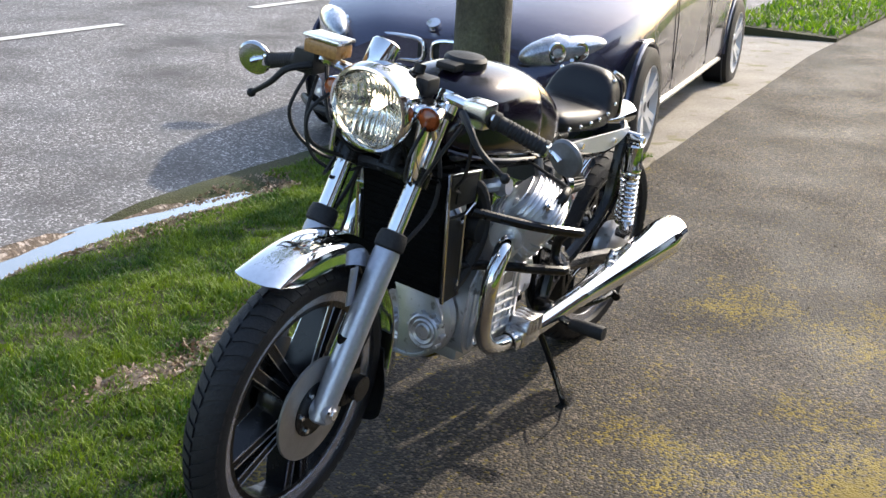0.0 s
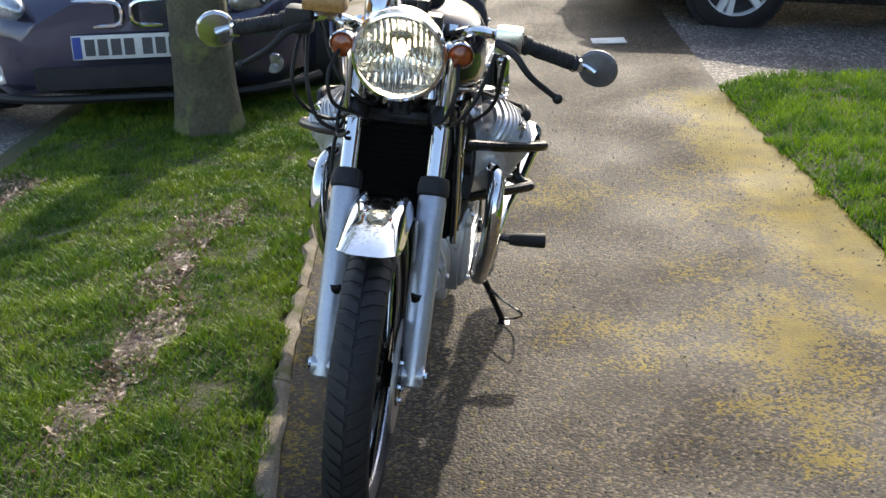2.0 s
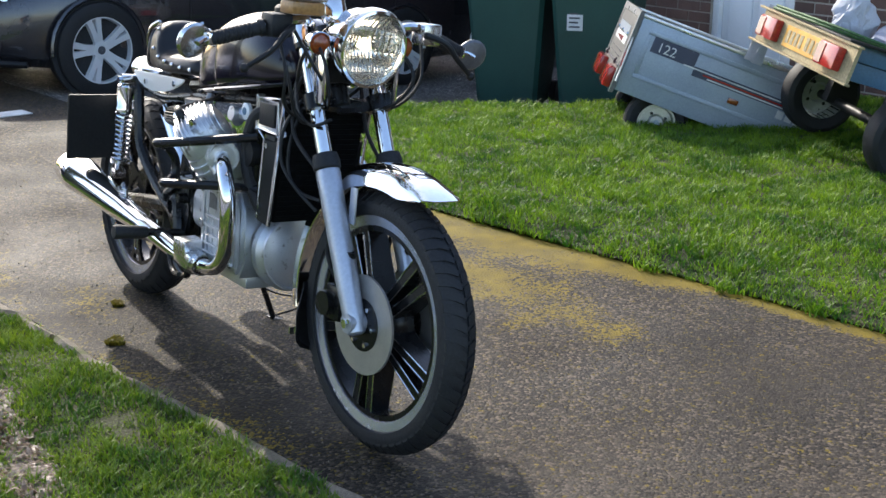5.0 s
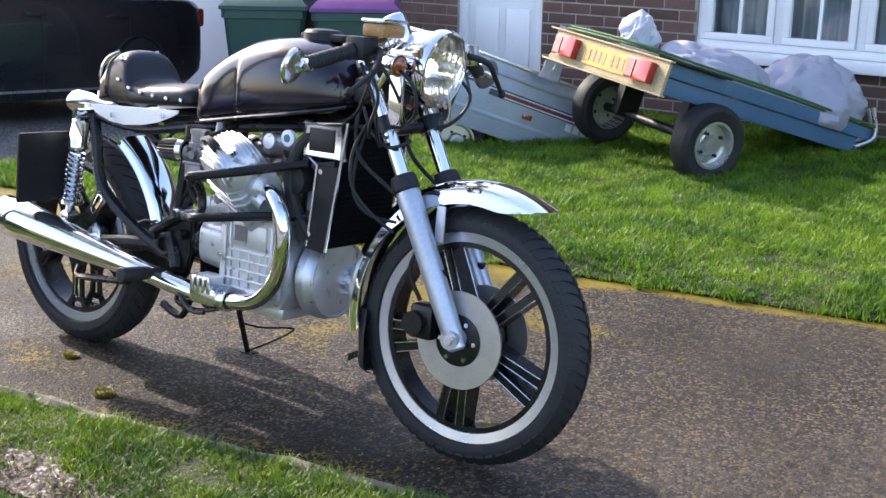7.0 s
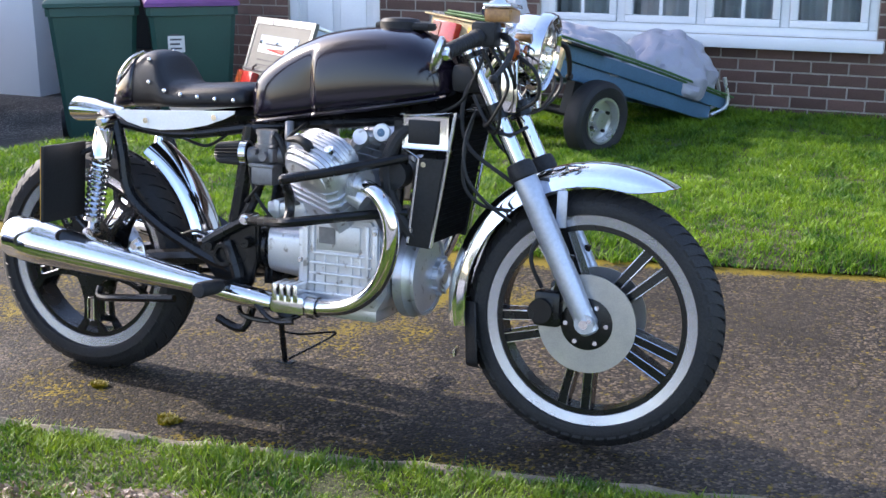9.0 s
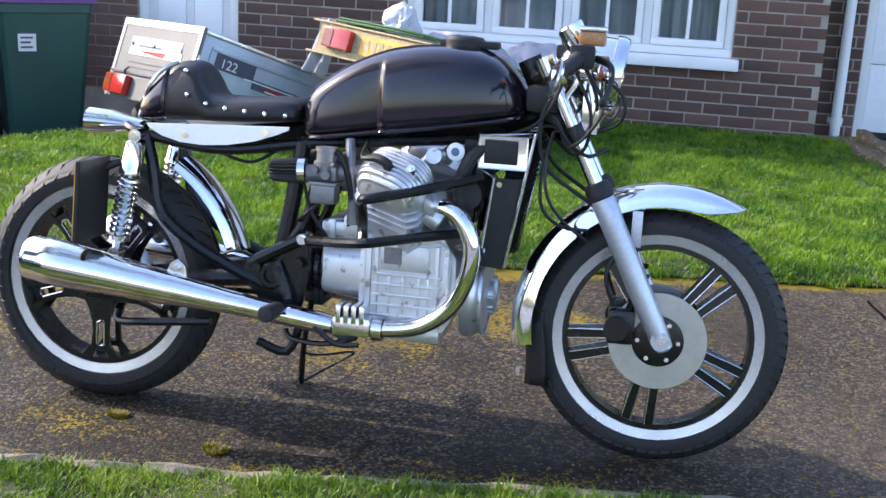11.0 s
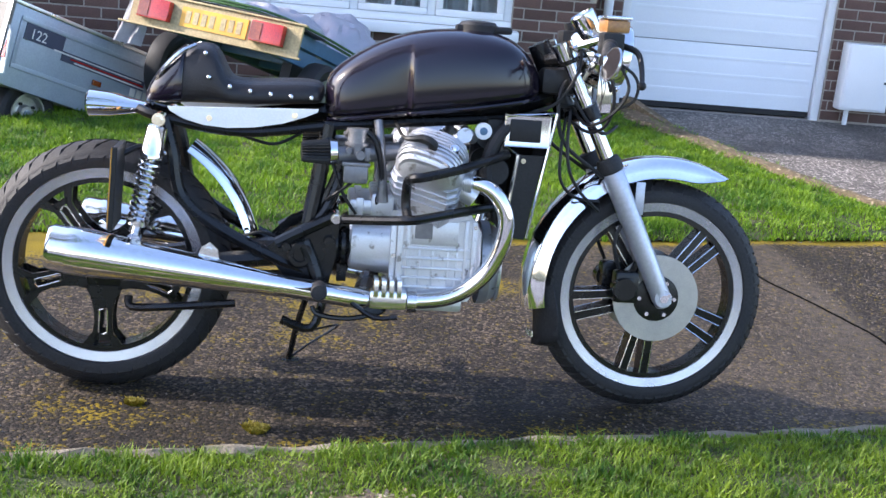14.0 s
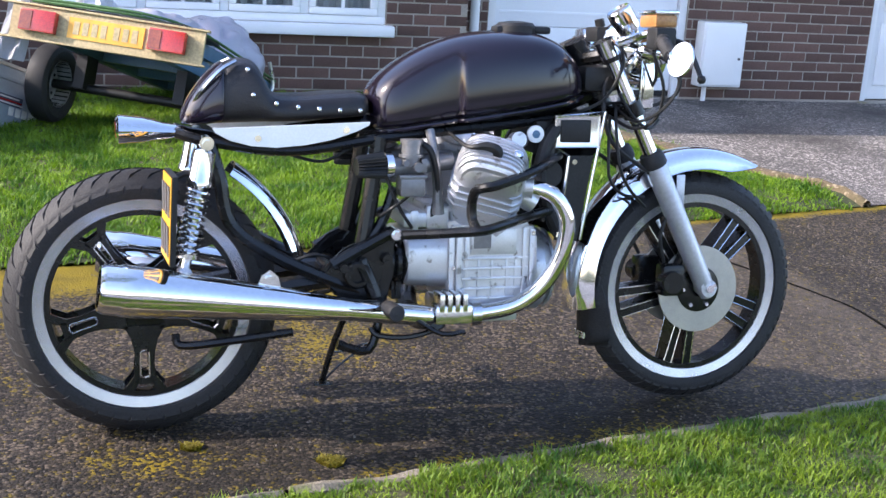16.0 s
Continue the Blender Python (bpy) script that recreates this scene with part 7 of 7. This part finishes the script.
    for f in (1.0, 0.985, 0.95, 0.88, 0.78, 0.6, 0.35, 0.1):
        ring_ = []
        for k in range(40):
            a = 2 * math.pi * k / 40
            x, y = math.copysign(abs(math.cos(a)) ** 0.6, math.cos(a)) * RA * f, math.copysign(abs(math.sin(a)) ** 0.6, math.sin(a)) * RB * f
            ring_.append(c0 + out * (0.178 + 0.078 * math.sqrt(max(0.0, 1 - f ** 3.2))) + ux * x + uy * y)
        loops.append(ring_)
    rings(bm, loops)
    rc = part("rocker_cover", bm, M_ALLOY, eng, "finned alloy rocker cover")
    for k in range(11):
        y = -0.058 + 0.0116 * k
        bm = B()
        reach = RA * (1 - (abs(y) / RB) ** 3.4) ** (1 / 3.4)
        loops = []
        for j in range(15):
            x = reach * (-0.97 + 1.94 * j / 14)
            f = min(1.0, ((abs(x) / RA) ** 3.4 + (abs(y) / RB) ** 3.4) ** (1 / 3.4))
            h = 0.178 + 0.078 * math.sqrt(max(0.0, 1 - f ** 3.2))
            q = c0 + ux * x + uy * y
            loops.append([q + out * (h - 0.012) - uy * 0.0024, q + out * (h + 0.006) - uy * 0.0016, q + out * (h + 0.006) + uy * 0.0016, q + out * (h - 0.012) + uy * 0.0024])
        rings(bm, loops)
        part("fin", bm, M_ALLOY, rc)
    bm = B()
    cyl(bm, c0 + out * 0.245 + ux * 0.052, c0 + out * 0.258 + ux * 0.052, 0.012, n=16)
    cyl(bm, c0 + out * 0.258 + ux * 0.052, c0 + out * 0.263 + ux * 0.052, 0.007, n=6)
    part("cover_bolt", bm, M_CHROME, eng)
    bm = B()
    sp_ = c0 + out * 0.235 + uy * s * 0.02
    tube(bm, [sp_ + out * 0.0, sp_ + out * 0.03, sp_ + out * 0.036 - ux * 0.03, sp_ + out * 0.02 - ux * 0.075, Vector((0.69, s * 0.10, 0.765))], [0.014, 0.013, 0.011, 0.005, 0.004], 8, 4)
    part("plug_cap", bm, M_MATTE, eng, "black spark plug cap and lead")
    bm = B()
    tube(bm, [(0.895, s * 0.10, 0.735), (0.87, s * 0.135, 0.745), (0.84, s * 0.12, 0.72)], 0.017, 10, 4)
    cyl(bm, (0.868, s * 0.12, 0.74), (0.868, s * 0.155, 0.745), 0.02, n=16)
    part("coolant_elbow", bm, M_ALLOY, eng)
    # carburettor and pod filter
    cb = thing("carburettor", pose(0, 0, 0), "", "")
    cb.parent = bike
    bm = B()
    cc = Vector((0.593, s * 0.135, 0.678))
    cyl(bm, cc + Vector((-0.05, 0, -0.005)), cc + Vector((0.11, -s * 0.03, 0.01)), 0.024, n=18)
    cyl(bm, cc + Vector((0, 0, 0.0)), cc + Vector((0, 0, 0.055)), 0.025, n=20)
    cyl(bm, cc + Vector((0, 0, 0.022)), cc + Vector((0, 0, 0.030)), 0.031, n=20)
    cyl(bm, cc + Vector((0, 0, 0.055)), cc + Vector((0, 0, 0.066)), 0.028, n=20)
    cyl(bm, cc + Vector((0.01, -s * 0.0, 0.0)), cc + Vector((0.01, s * 0.042, 0.0)), 0.012, n=12)
    cyl(bm, cc + Vector((-0.02, 0, 0.01)), cc + Vector((-0.02, s * 0.036, 0.01)), 0.008, n=10)
    box(bm, cc.x + 0.02, cc.x + 0.034, cc.y - 0.03, cc.y + 0.036, cc.z - 0.015, cc.z + 0.02, 0.003)
    box(bm, cc.x - 0.032, cc.x + 0.032, cc.y - 0.028, cc.y + 0.028, cc.z - 0.075, cc.z - 0.022, 0.008)
    box(bm, cc.x - 0.036, cc.x + 0.036, cc.y - 0.032, cc.y + 0.032, cc.z - 0.03, cc.z - 0.02, 0.003)
    part("body", bm, M_CARB, cb, "grey alloy carburettor body")
    bm = B()
    f0, fd = cc + Vector((-0.052, 0, 0.002)), Vector((-1, s * 0.12, -0.04)).normalized()
    lathe(bm, [(0.0, 0.026), (0.0, 0.033), (0.018, 0.034), (0.019, 0.031)], f0, fd, 24)
    part("filter_clamp", bm, M_CHROME, cb)
    bm = B()
    n_ = 44
    u, v = frame_at(fd)
    loops = []
    for h, rr in ((0.02, 0.033), (0.082, 0.028), (0.09, 0.024)):
        loops.append([f0 + fd * h + (u * math.cos(2 * math.pi * k / n_) + v * math.sin(2 * math.pi * k / n_)) * (rr if k % 2 else rr - 0.004) for k in range(n_)])
    rings(bm, loops)
    part("pod_filter", bm, M_MATTE, cb, "pleated black pod air filter")
    bm = B()
    tube(bm, [cc + Vector((0.02, 0, 0.06)), cc + Vector((0.05, s * 0.01, 0.03)), cc + Vector((0.07, 0, -0.06)), cc + Vector((0.06, -s * 0.02, -0.13))], 0.008, 7, 5)
    part("fuel_hose", bm, M_MATTE, cb)
    # black engine guards
    bm = B()
    tube(bm, [(0.565, s * 0.17, 0.51), (0.68, s * 0.25, 0.527), (0.735, s * 0.282, 0.536), (0.775, s * 0.268, 0.541), (0.90, s * 0.18, 0.555), (0.985, s * 0.12, 0.56)], 0.0125, 10, 5)
    tube(bm, [(0.728, s * 0.262, 0.538), (0.722, s * 0.242, 0.56), (0.720, s * 0.244, 0.60), (0.722, s * 0.268, 0.632), (0.735, s * 0.300, 0.644), (0.765, s * 0.302, 0.650), (0.88, s * 0.235, 0.674), (0.985, s * 0.13, 0.70)], 0.0125, 10, 6)
    part("engine_guard", bm, M_BLACK, bike, "black tubular engine guard")
    # foot pegs
    bm = B()
    lathe(bm, [(0.0, 0.009), (0.0, 0.016), (0.02, 0.019), (0.095, 0.021), (0.10, 0.018), (0.101, 0.001)], (0.515, s * 0.235, 0.345 if s < 0 else 0.30), (0, s, 0.06), 14)
    peg = part("foot_peg", bm, M_RUBBER, bike, "black rubber foot peg")
    bm = B()
    tube(bm, [(0.515, s * 0.12, 0.335), (0.515, s * 0.18, 0.34 if s < 0 else 0.31), (0.515, s * 0.24, 0.345 if s < 0 else 0.30)], 0.012, 8, 3)
    part("peg_hanger", bm, M_BLACK, peg)
# round front covers
bm = B()
lathe(bm, [(0.0, 0.115), (0.025, 0.115), (0.035, 0.105), (0.05, 0.098), (0.055, 0.07), (0.052, 0.0005)], (0.945, 0, 0.385), (1, 0, 0), 40)
part("front_cover", bm, M_ALLOY, eng, "round alloy front engine cover")
bm = B()
lathe(bm, [(0.0, 0.046), (0.028, 0.046), (0.033, 0.041), (0.030, 0.034), (0.034, 0.030), (0.030, 0.022), (0.034, 0.018), (0.034, 0.0005)], (0.985, 0.065, 0.370), (1, 0, 0), 28)
lathe(bm, [(0.0, 0.108), (0.008, 0.106), (0.008, 0.100), (0.0, 0.098)], (0.992, 0, 0.385), (1, 0, 0), 40, True)
for k in range(10):
    a = 2 * math.pi * k / 10
    p = Vector((0.99, 0.065 + 0.047 * math.cos(a), 0.370 + 0.047 * math.sin(a)))
    cyl(bm, p, p + Vector((0.024, 0, 0)), 0.006, n=8)
part("oil_filter_cover", bm, M_ALLOY, eng)
bm = B()
prism(bm, [(0.56, 0.33), (0.585, 0.33), (0.585, 0.49), (0.56, 0.48)], -0.10, 0.10, 0.01)
cyl(bm, (0.50, -0.03, 0.42), (0.59, -0.03, 0.42), 0.075, n=24)
lathe(bm, [(0.0, 0.048), (0.006, 0.058), (0.014, 0.058), (0.018, 0.052), (0.024, 0.060), (0.034, 0.060), (0.038, 0.054), (0.044, 0.062), (0.062, 0.062), (0.064, 0.03)], (0.545, -0.065, 0.425), (1, 0, 0), 28)
part("gearbox", bm, M_BLACK, eng)

# radiator with surround
rad = thing("radiator", pose(0, 0, 0), "", "")
rad.parent = bike
bm = B()
prism(bm, [(1.005, 0.485), (1.045, 0.485), (1.115, 0.80), (1.075, 0.80)], -0.112, 0.112, 0.004)
part("core", bm, M_RADI, rad, "black radiator core")
bm = B()
for k in range(22):
    t = k / 21
    x, z = 1.049 + 0.066 * t, 0.50 + 0.29 * t
    box(bm, x - 0.003, x + 0.003, -0.105, 0.105, z - 0.002, z + 0.002)
tagged(part("louvre", bm, M_RADI, rad), kind="stuff")
for s in (-1, 1):
    bm = B()
    prism(bm, [(0.985, 0.48), (1.05, 0.475), (1.085, 0.70), (1.01, 0.70)], s * 0.116, s * 0.126, 0.003)
    sidep = part("side_panel", bm, M_MATTE, rad, "black radiator side panel")
    bm = B()
    tube(bm, [(0.992, s * 0.128, 0.488), (1.015, s * 0.128, 0.70), (0.975, s * 0.128, 0.722), (0.975, s * 0.128, 0.80), (1.11, s * 0.128, 0.815), (1.055, s * 0.128, 0.48)], 0.0045, 6, 1)
    part("edge_trim", bm, M_POLISH, rad)
    bm = B()
    box(bm, 0.975, 1.095, s * 0.116, s * 0.13, 0.722, 0.805, 0.006)
    tp = part("reflector_mount", bm, M_POLISH if s < 0 else M_MATTE, rad, "polished square mount" if s < 0 else "black square mount")
    bm = B()
    box(bm, 0.988, 1.07, s * 0.1315 - 0.002, s * 0.1315 + 0.002, 0.735, 0.793, 0.003)
    part("dark_inset", bm, M_MATTE, rad)
    for x, z in ((1.03, 0.685), (1.0, 0.52)):
        bm = B()
        cyl(bm, (x, s * 0.126, z), (x, s * 0.132, z), 0.007, n=12)
        part("bolt", bm, M_CHROME, rad)
bm = B()
lathe(bm, [(0.0, 0.022), (0.010, 0.022), (0.012, 0.018), (0.012, 0.009)], (0.918, -0.128, 0.757), (0, -1, 0), 24)
cp = part("white_cap", bm, M_UPVC, bike, "white round cap with a blue centre")
bm = B()
lathe(bm, [(0.010, 0.011), (0.014, 0.010), (0.015, 0.0005)], (0.918, -0.128, 0.757), (0, -1, 0), 16)
part("centre", bm, M_BLUE, cp)

for s in (-1, 1):
    bm = B()
    tube(bm, [(1.02, s * 0.09, 0.79), (0.965, s * 0.125, 0.755), (0.935, s * 0.135, 0.68), (0.945, s * 0.135, 0.60), (0.985, s * 0.12, 0.52), (1.01, s * 0.10, 0.49)], 0.018, 10, 5)
    part("coolant_hose", bm, M_RUBBER, bike, "black rubber coolant hose")
    bm = B()
    cyl(bm, (0.955, s * 0.10, 0.655), (0.955, s * 0.148, 0.655), 0.036, n=20)
    part("horn", bm, M_MATTE, bike, "round black horn")
    bm = B()
    tube(bm, [(0.985, s * 0.115, 0.80), (0.965, s * 0.12, 0.66), (0.955, s * 0.115, 0.53)], 0.014, 8, 4)
    part("down_tube", bm, M_BLACK, frame_)

# stands
bm = B()
tube(bm, [(0.50, 0.10, 0.29), (0.465, 0.165, 0.16), (0.44, 0.232, 0.018)], 0.009, 8, 3)
box(bm, 0.418, 0.470, 0.218, 0.256, 0.008, 0.018, 0.003)
stand = part("side_stand", bm, M_BLACK, bike, "black side stand with a wire loop")
bm = B()
tube(bm, [(0.45, 0.235, 0.025), (0.50, 0.275, 0.055), (0.57, 0.29, 0.10), (0.575, 0.275, 0.115), (0.50, 0.225, 0.11), (0.46, 0.19, 0.12)], 0.0035, 6, 4)
part("wire_loop", bm, M_BLACK, stand)
bm = B()
tube(bm, [(0.50, -0.12, 0.265), (0.52, -0.13, 0.245), (0.60, -0.135, 0.24), (0.68, -0.13, 0.26), (0.69, -0.12, 0.275)], 0.007, 7, 4)
tube(bm, [(0.53, -0.09, 0.28), (0.50, -0.10, 0.2), (0.42, -0.10, 0.22)], 0.012, 8, 4)
part("centre_stand", bm, M_BLACK, bike, "folded black centre stand")
bm = B()
tube(bm, [(0.50, 0.13, 0.33), (0.40, 0.17, 0.29), (0.25, 0.20, 0.28), (0.14, 0.19, 0.27)], 0.008, 7, 4)
cyl(bm, (0.12, 0.17, 0.268), (0.16, 0.215, 0.268), 0.012, n=10)
part("gear_linkage", bm, M_BLACK, bike)
bm = B()
tube(bm, [(0.60, -0.20, 0.30), (0.66, -0.215, 0.265), (0.72, -0.22, 0.27)], 0.007, 7, 3)
part("brake_pedal", bm, M_BLACK, bike)

# loose cables and wiring round the headstock
rc_ = random.Random(9)
CAB = [[(1.18, -0.10, 0.99), (1.30, -0.13, 0.93), (1.31, -0.12, 0.86), (1.24, -0.08, 0.82)],
       [(1.19, 0.12, 0.98), (1.29, 0.13, 0.90), (1.25, 0.10, 0.82), (1.16, 0.06, 0.80)],
       [(1.15, -0.12, 0.86), (1.19, -0.13, 0.80), (1.24, -0.12, 0.77), (1.28, -0.09, 0.79)],
       [(1.20, -0.20, 0.97), (1.24, -0.19, 0.88), (1.235, -0.165, 0.80), (1.20, -0.11, 0.77), (1.15, -0.05, 0.80)],
       [(1.22, -0.21, 0.98), (1.27, -0.215, 0.90), (1.24, -0.20, 0.83), (1.19, -0.14, 0.79), (1.16, -0.06, 0.83)],
       [(1.21, -0.17, 1.0), (1.25, -0.12, 0.90), (1.22, -0.06, 0.84), (1.12, -0.05, 0.83)],
       [(1.21, 0.20, 0.97), (1.26, 0.17, 0.88), (1.22, 0.12, 0.81), (1.10, 0.07, 0.80)],
       [(1.20, 0.22, 0.96), (1.17, 0.20, 0.85), (1.10, 0.14, 0.78), (0.98, 0.12, 0.74)],
       [(1.16, 0.0, 1.02), (1.22, 0.03, 0.97), (1.20, 0.05, 0.88), (1.14, 0.03, 0.82)],
       [(1.17, -0.05, 1.0), (1.16, -0.11, 0.93), (1.11, -0.10, 0.84), (1.02, -0.08, 0.80)],
       [(1.14, -0.09, 0.80), (1.13, -0.115, 0.72), (1.135, -0.12, 0.64), (1.18, -0.11, 0.595), (1.25, -0.09, 0.585)],
       [(1.15, -0.10, 0.82), (1.14, -0.14, 0.75), (1.15, -0.15, 0.67), (1.19, -0.13, 0.61), (1.25, -0.10, 0.56)],
       [(0.45, -0.10, 0.72), (0.38, -0.09, 0.685), (0.30, -0.08, 0.70)],
       [(0.53, -0.12, 0.66), (0.56, -0.14, 0.58), (0.60, -0.13, 0.52)],
       [(0.52, -0.12, 0.55), (0.58, -0.15, 0.60), (0.62, -0.14, 0.64)],
       [(0.42, -0.09, 0.43), (0.36, -0.11, 0.455), (0.30, -0.10, 0.44), (0.25, -0.10, 0.46)]]
for pts in CAB:
    bm = B()
    tube(bm, pts, 0.0045, 6, 6)
    part("cable", bm, M_MATTE, bike)
bm = B()
box(bm, 1.07, 1.17, -0.075, 0.075, 0.86, 0.93, 0.02)
box(bm, 0.93, 1.0, -0.10, 0.10, 0.70, 0.79, 0.015)
part("wiring_loom", bm, M_MATTE, bike, "bundled black wiring behind the headlamp")
for s in (-1, 1):
    bm = B()
    box(bm, 1.21, 1.25, s * 0.105 - 0.006, s * 0.105 + 0.006, 0.82, 0.96, 0.004)
    part("fork_bracket", bm, M_CHROME, bike)

# the front end is turned a little to the left about the steering head
ST = AX + FD * 0.60 + Vector((-0.045, 0, 0))
STEER = Matrix.Translation(ST) @ Matrix.Rotation(radians(2.5), 4, FD) @ Matrix.Translation(-ST)
TURNED = ("front_wheel", "fork_leg", "fork_yoke", "front_mudguard", "mud_flap", "brake_caliper", "brake_hose", "headlamp", "indicator",
          "handlebar", "fluid_reservoir", "speedometer", "warning_light_panel", "fork_bracket")
for ob in bike.children:
    if ob.name.split(".")[0] in TURNED:
        ob.matrix_basis = STEER @ ob.matrix_basis

# ---- bricks: the ones the camera passes nearest are parts, the rest joined ----
def brick_mesh(w):
    bm = B()
    box(bm, -w / 2, w / 2, 0, 0.06, -0.0325, 0.0325, 0.004)
    return to_mesh("brick", bm, M_BRICK, smooth=False)
BRICKS = {}

def course_bricks(x0, x1, z0, z1, holes):
    """Centres and widths of bricks in stretcher bond, cut at the openings."""
    out = []
    k = 0
    z = z0 + 0.0375
    while z < z1:
        x = x0 + (0.1125 if k % 2 else 0.0)
        if k % 2:
            out.append((x0 + 0.1025 / 2, z, 0.1025))
        while x + 0.215 <= x1 + 0.01:
            out.append((x + 0.1075, z, 0.215))
            x += 0.225
        if x1 - x > 0.04:
            out.append(((x + x1) / 2, z, x1 - x))
        z += 0.075
        k += 1
    res = []
    for c, zz, w in out:
        spans = [(c - w / 2, c + w / 2)]
        for h in holes:
            if h[2] - 0.035 < zz < h[3] + 0.035:
                spans = [q for a, b in spans for q in ((a, min(b, h[0] - 0.006)), (max(a, h[1] + 0.006), b)) if q[1] - q[0] > 0.02]
        res += [((a + b) / 2, zz, b - a) for a, b in spans]
    return res

def lay(wall, yf, cells, near, label):
    r = random.Random(11)
    rest = B()
    n = 0
    for c, z, w in cells:
        dy = r.uniform(-0.0025, 0.0015)
        if near(c, z) and n < 300:
            w5 = round(w, 3)
            if w5 not in BRICKS:
                BRICKS[w5] = brick_mesh(w5)
            ob = new("brick", BRICKS[w5])
            ob.parent = wall
            ob.location = (c, yf + dy, z)
            ob.rotation_euler = (0, radians(r.uniform(-0.4, 0.4)), 0)
            n += 1
        else:
            box(rest, c - w / 2, c + w / 2, yf + dy, yf + 0.06, z - 0.0325, z + 0.0325)
    tagged(part("bricks", rest, M_BRICK, wall, label, smooth=False), kind="stuff")

lay(wall_front, WF, course_bricks(-3.38, 2.28, 0.0, 2.66, [WIN, DOOR]), lambda x, z: z < 1.0 and (x > -2.0 and z < 0.55 or x > 1.6 or -1.9 < x < -0.6), "upper courses of brown brick")
lay(wall_garage, WG, course_bricks(2.30, 8.9, 0.0, 2.66, [GAR, DOOR2]), lambda x, z: z < 1.1 and x < 6.0, "upper courses of brown brick")
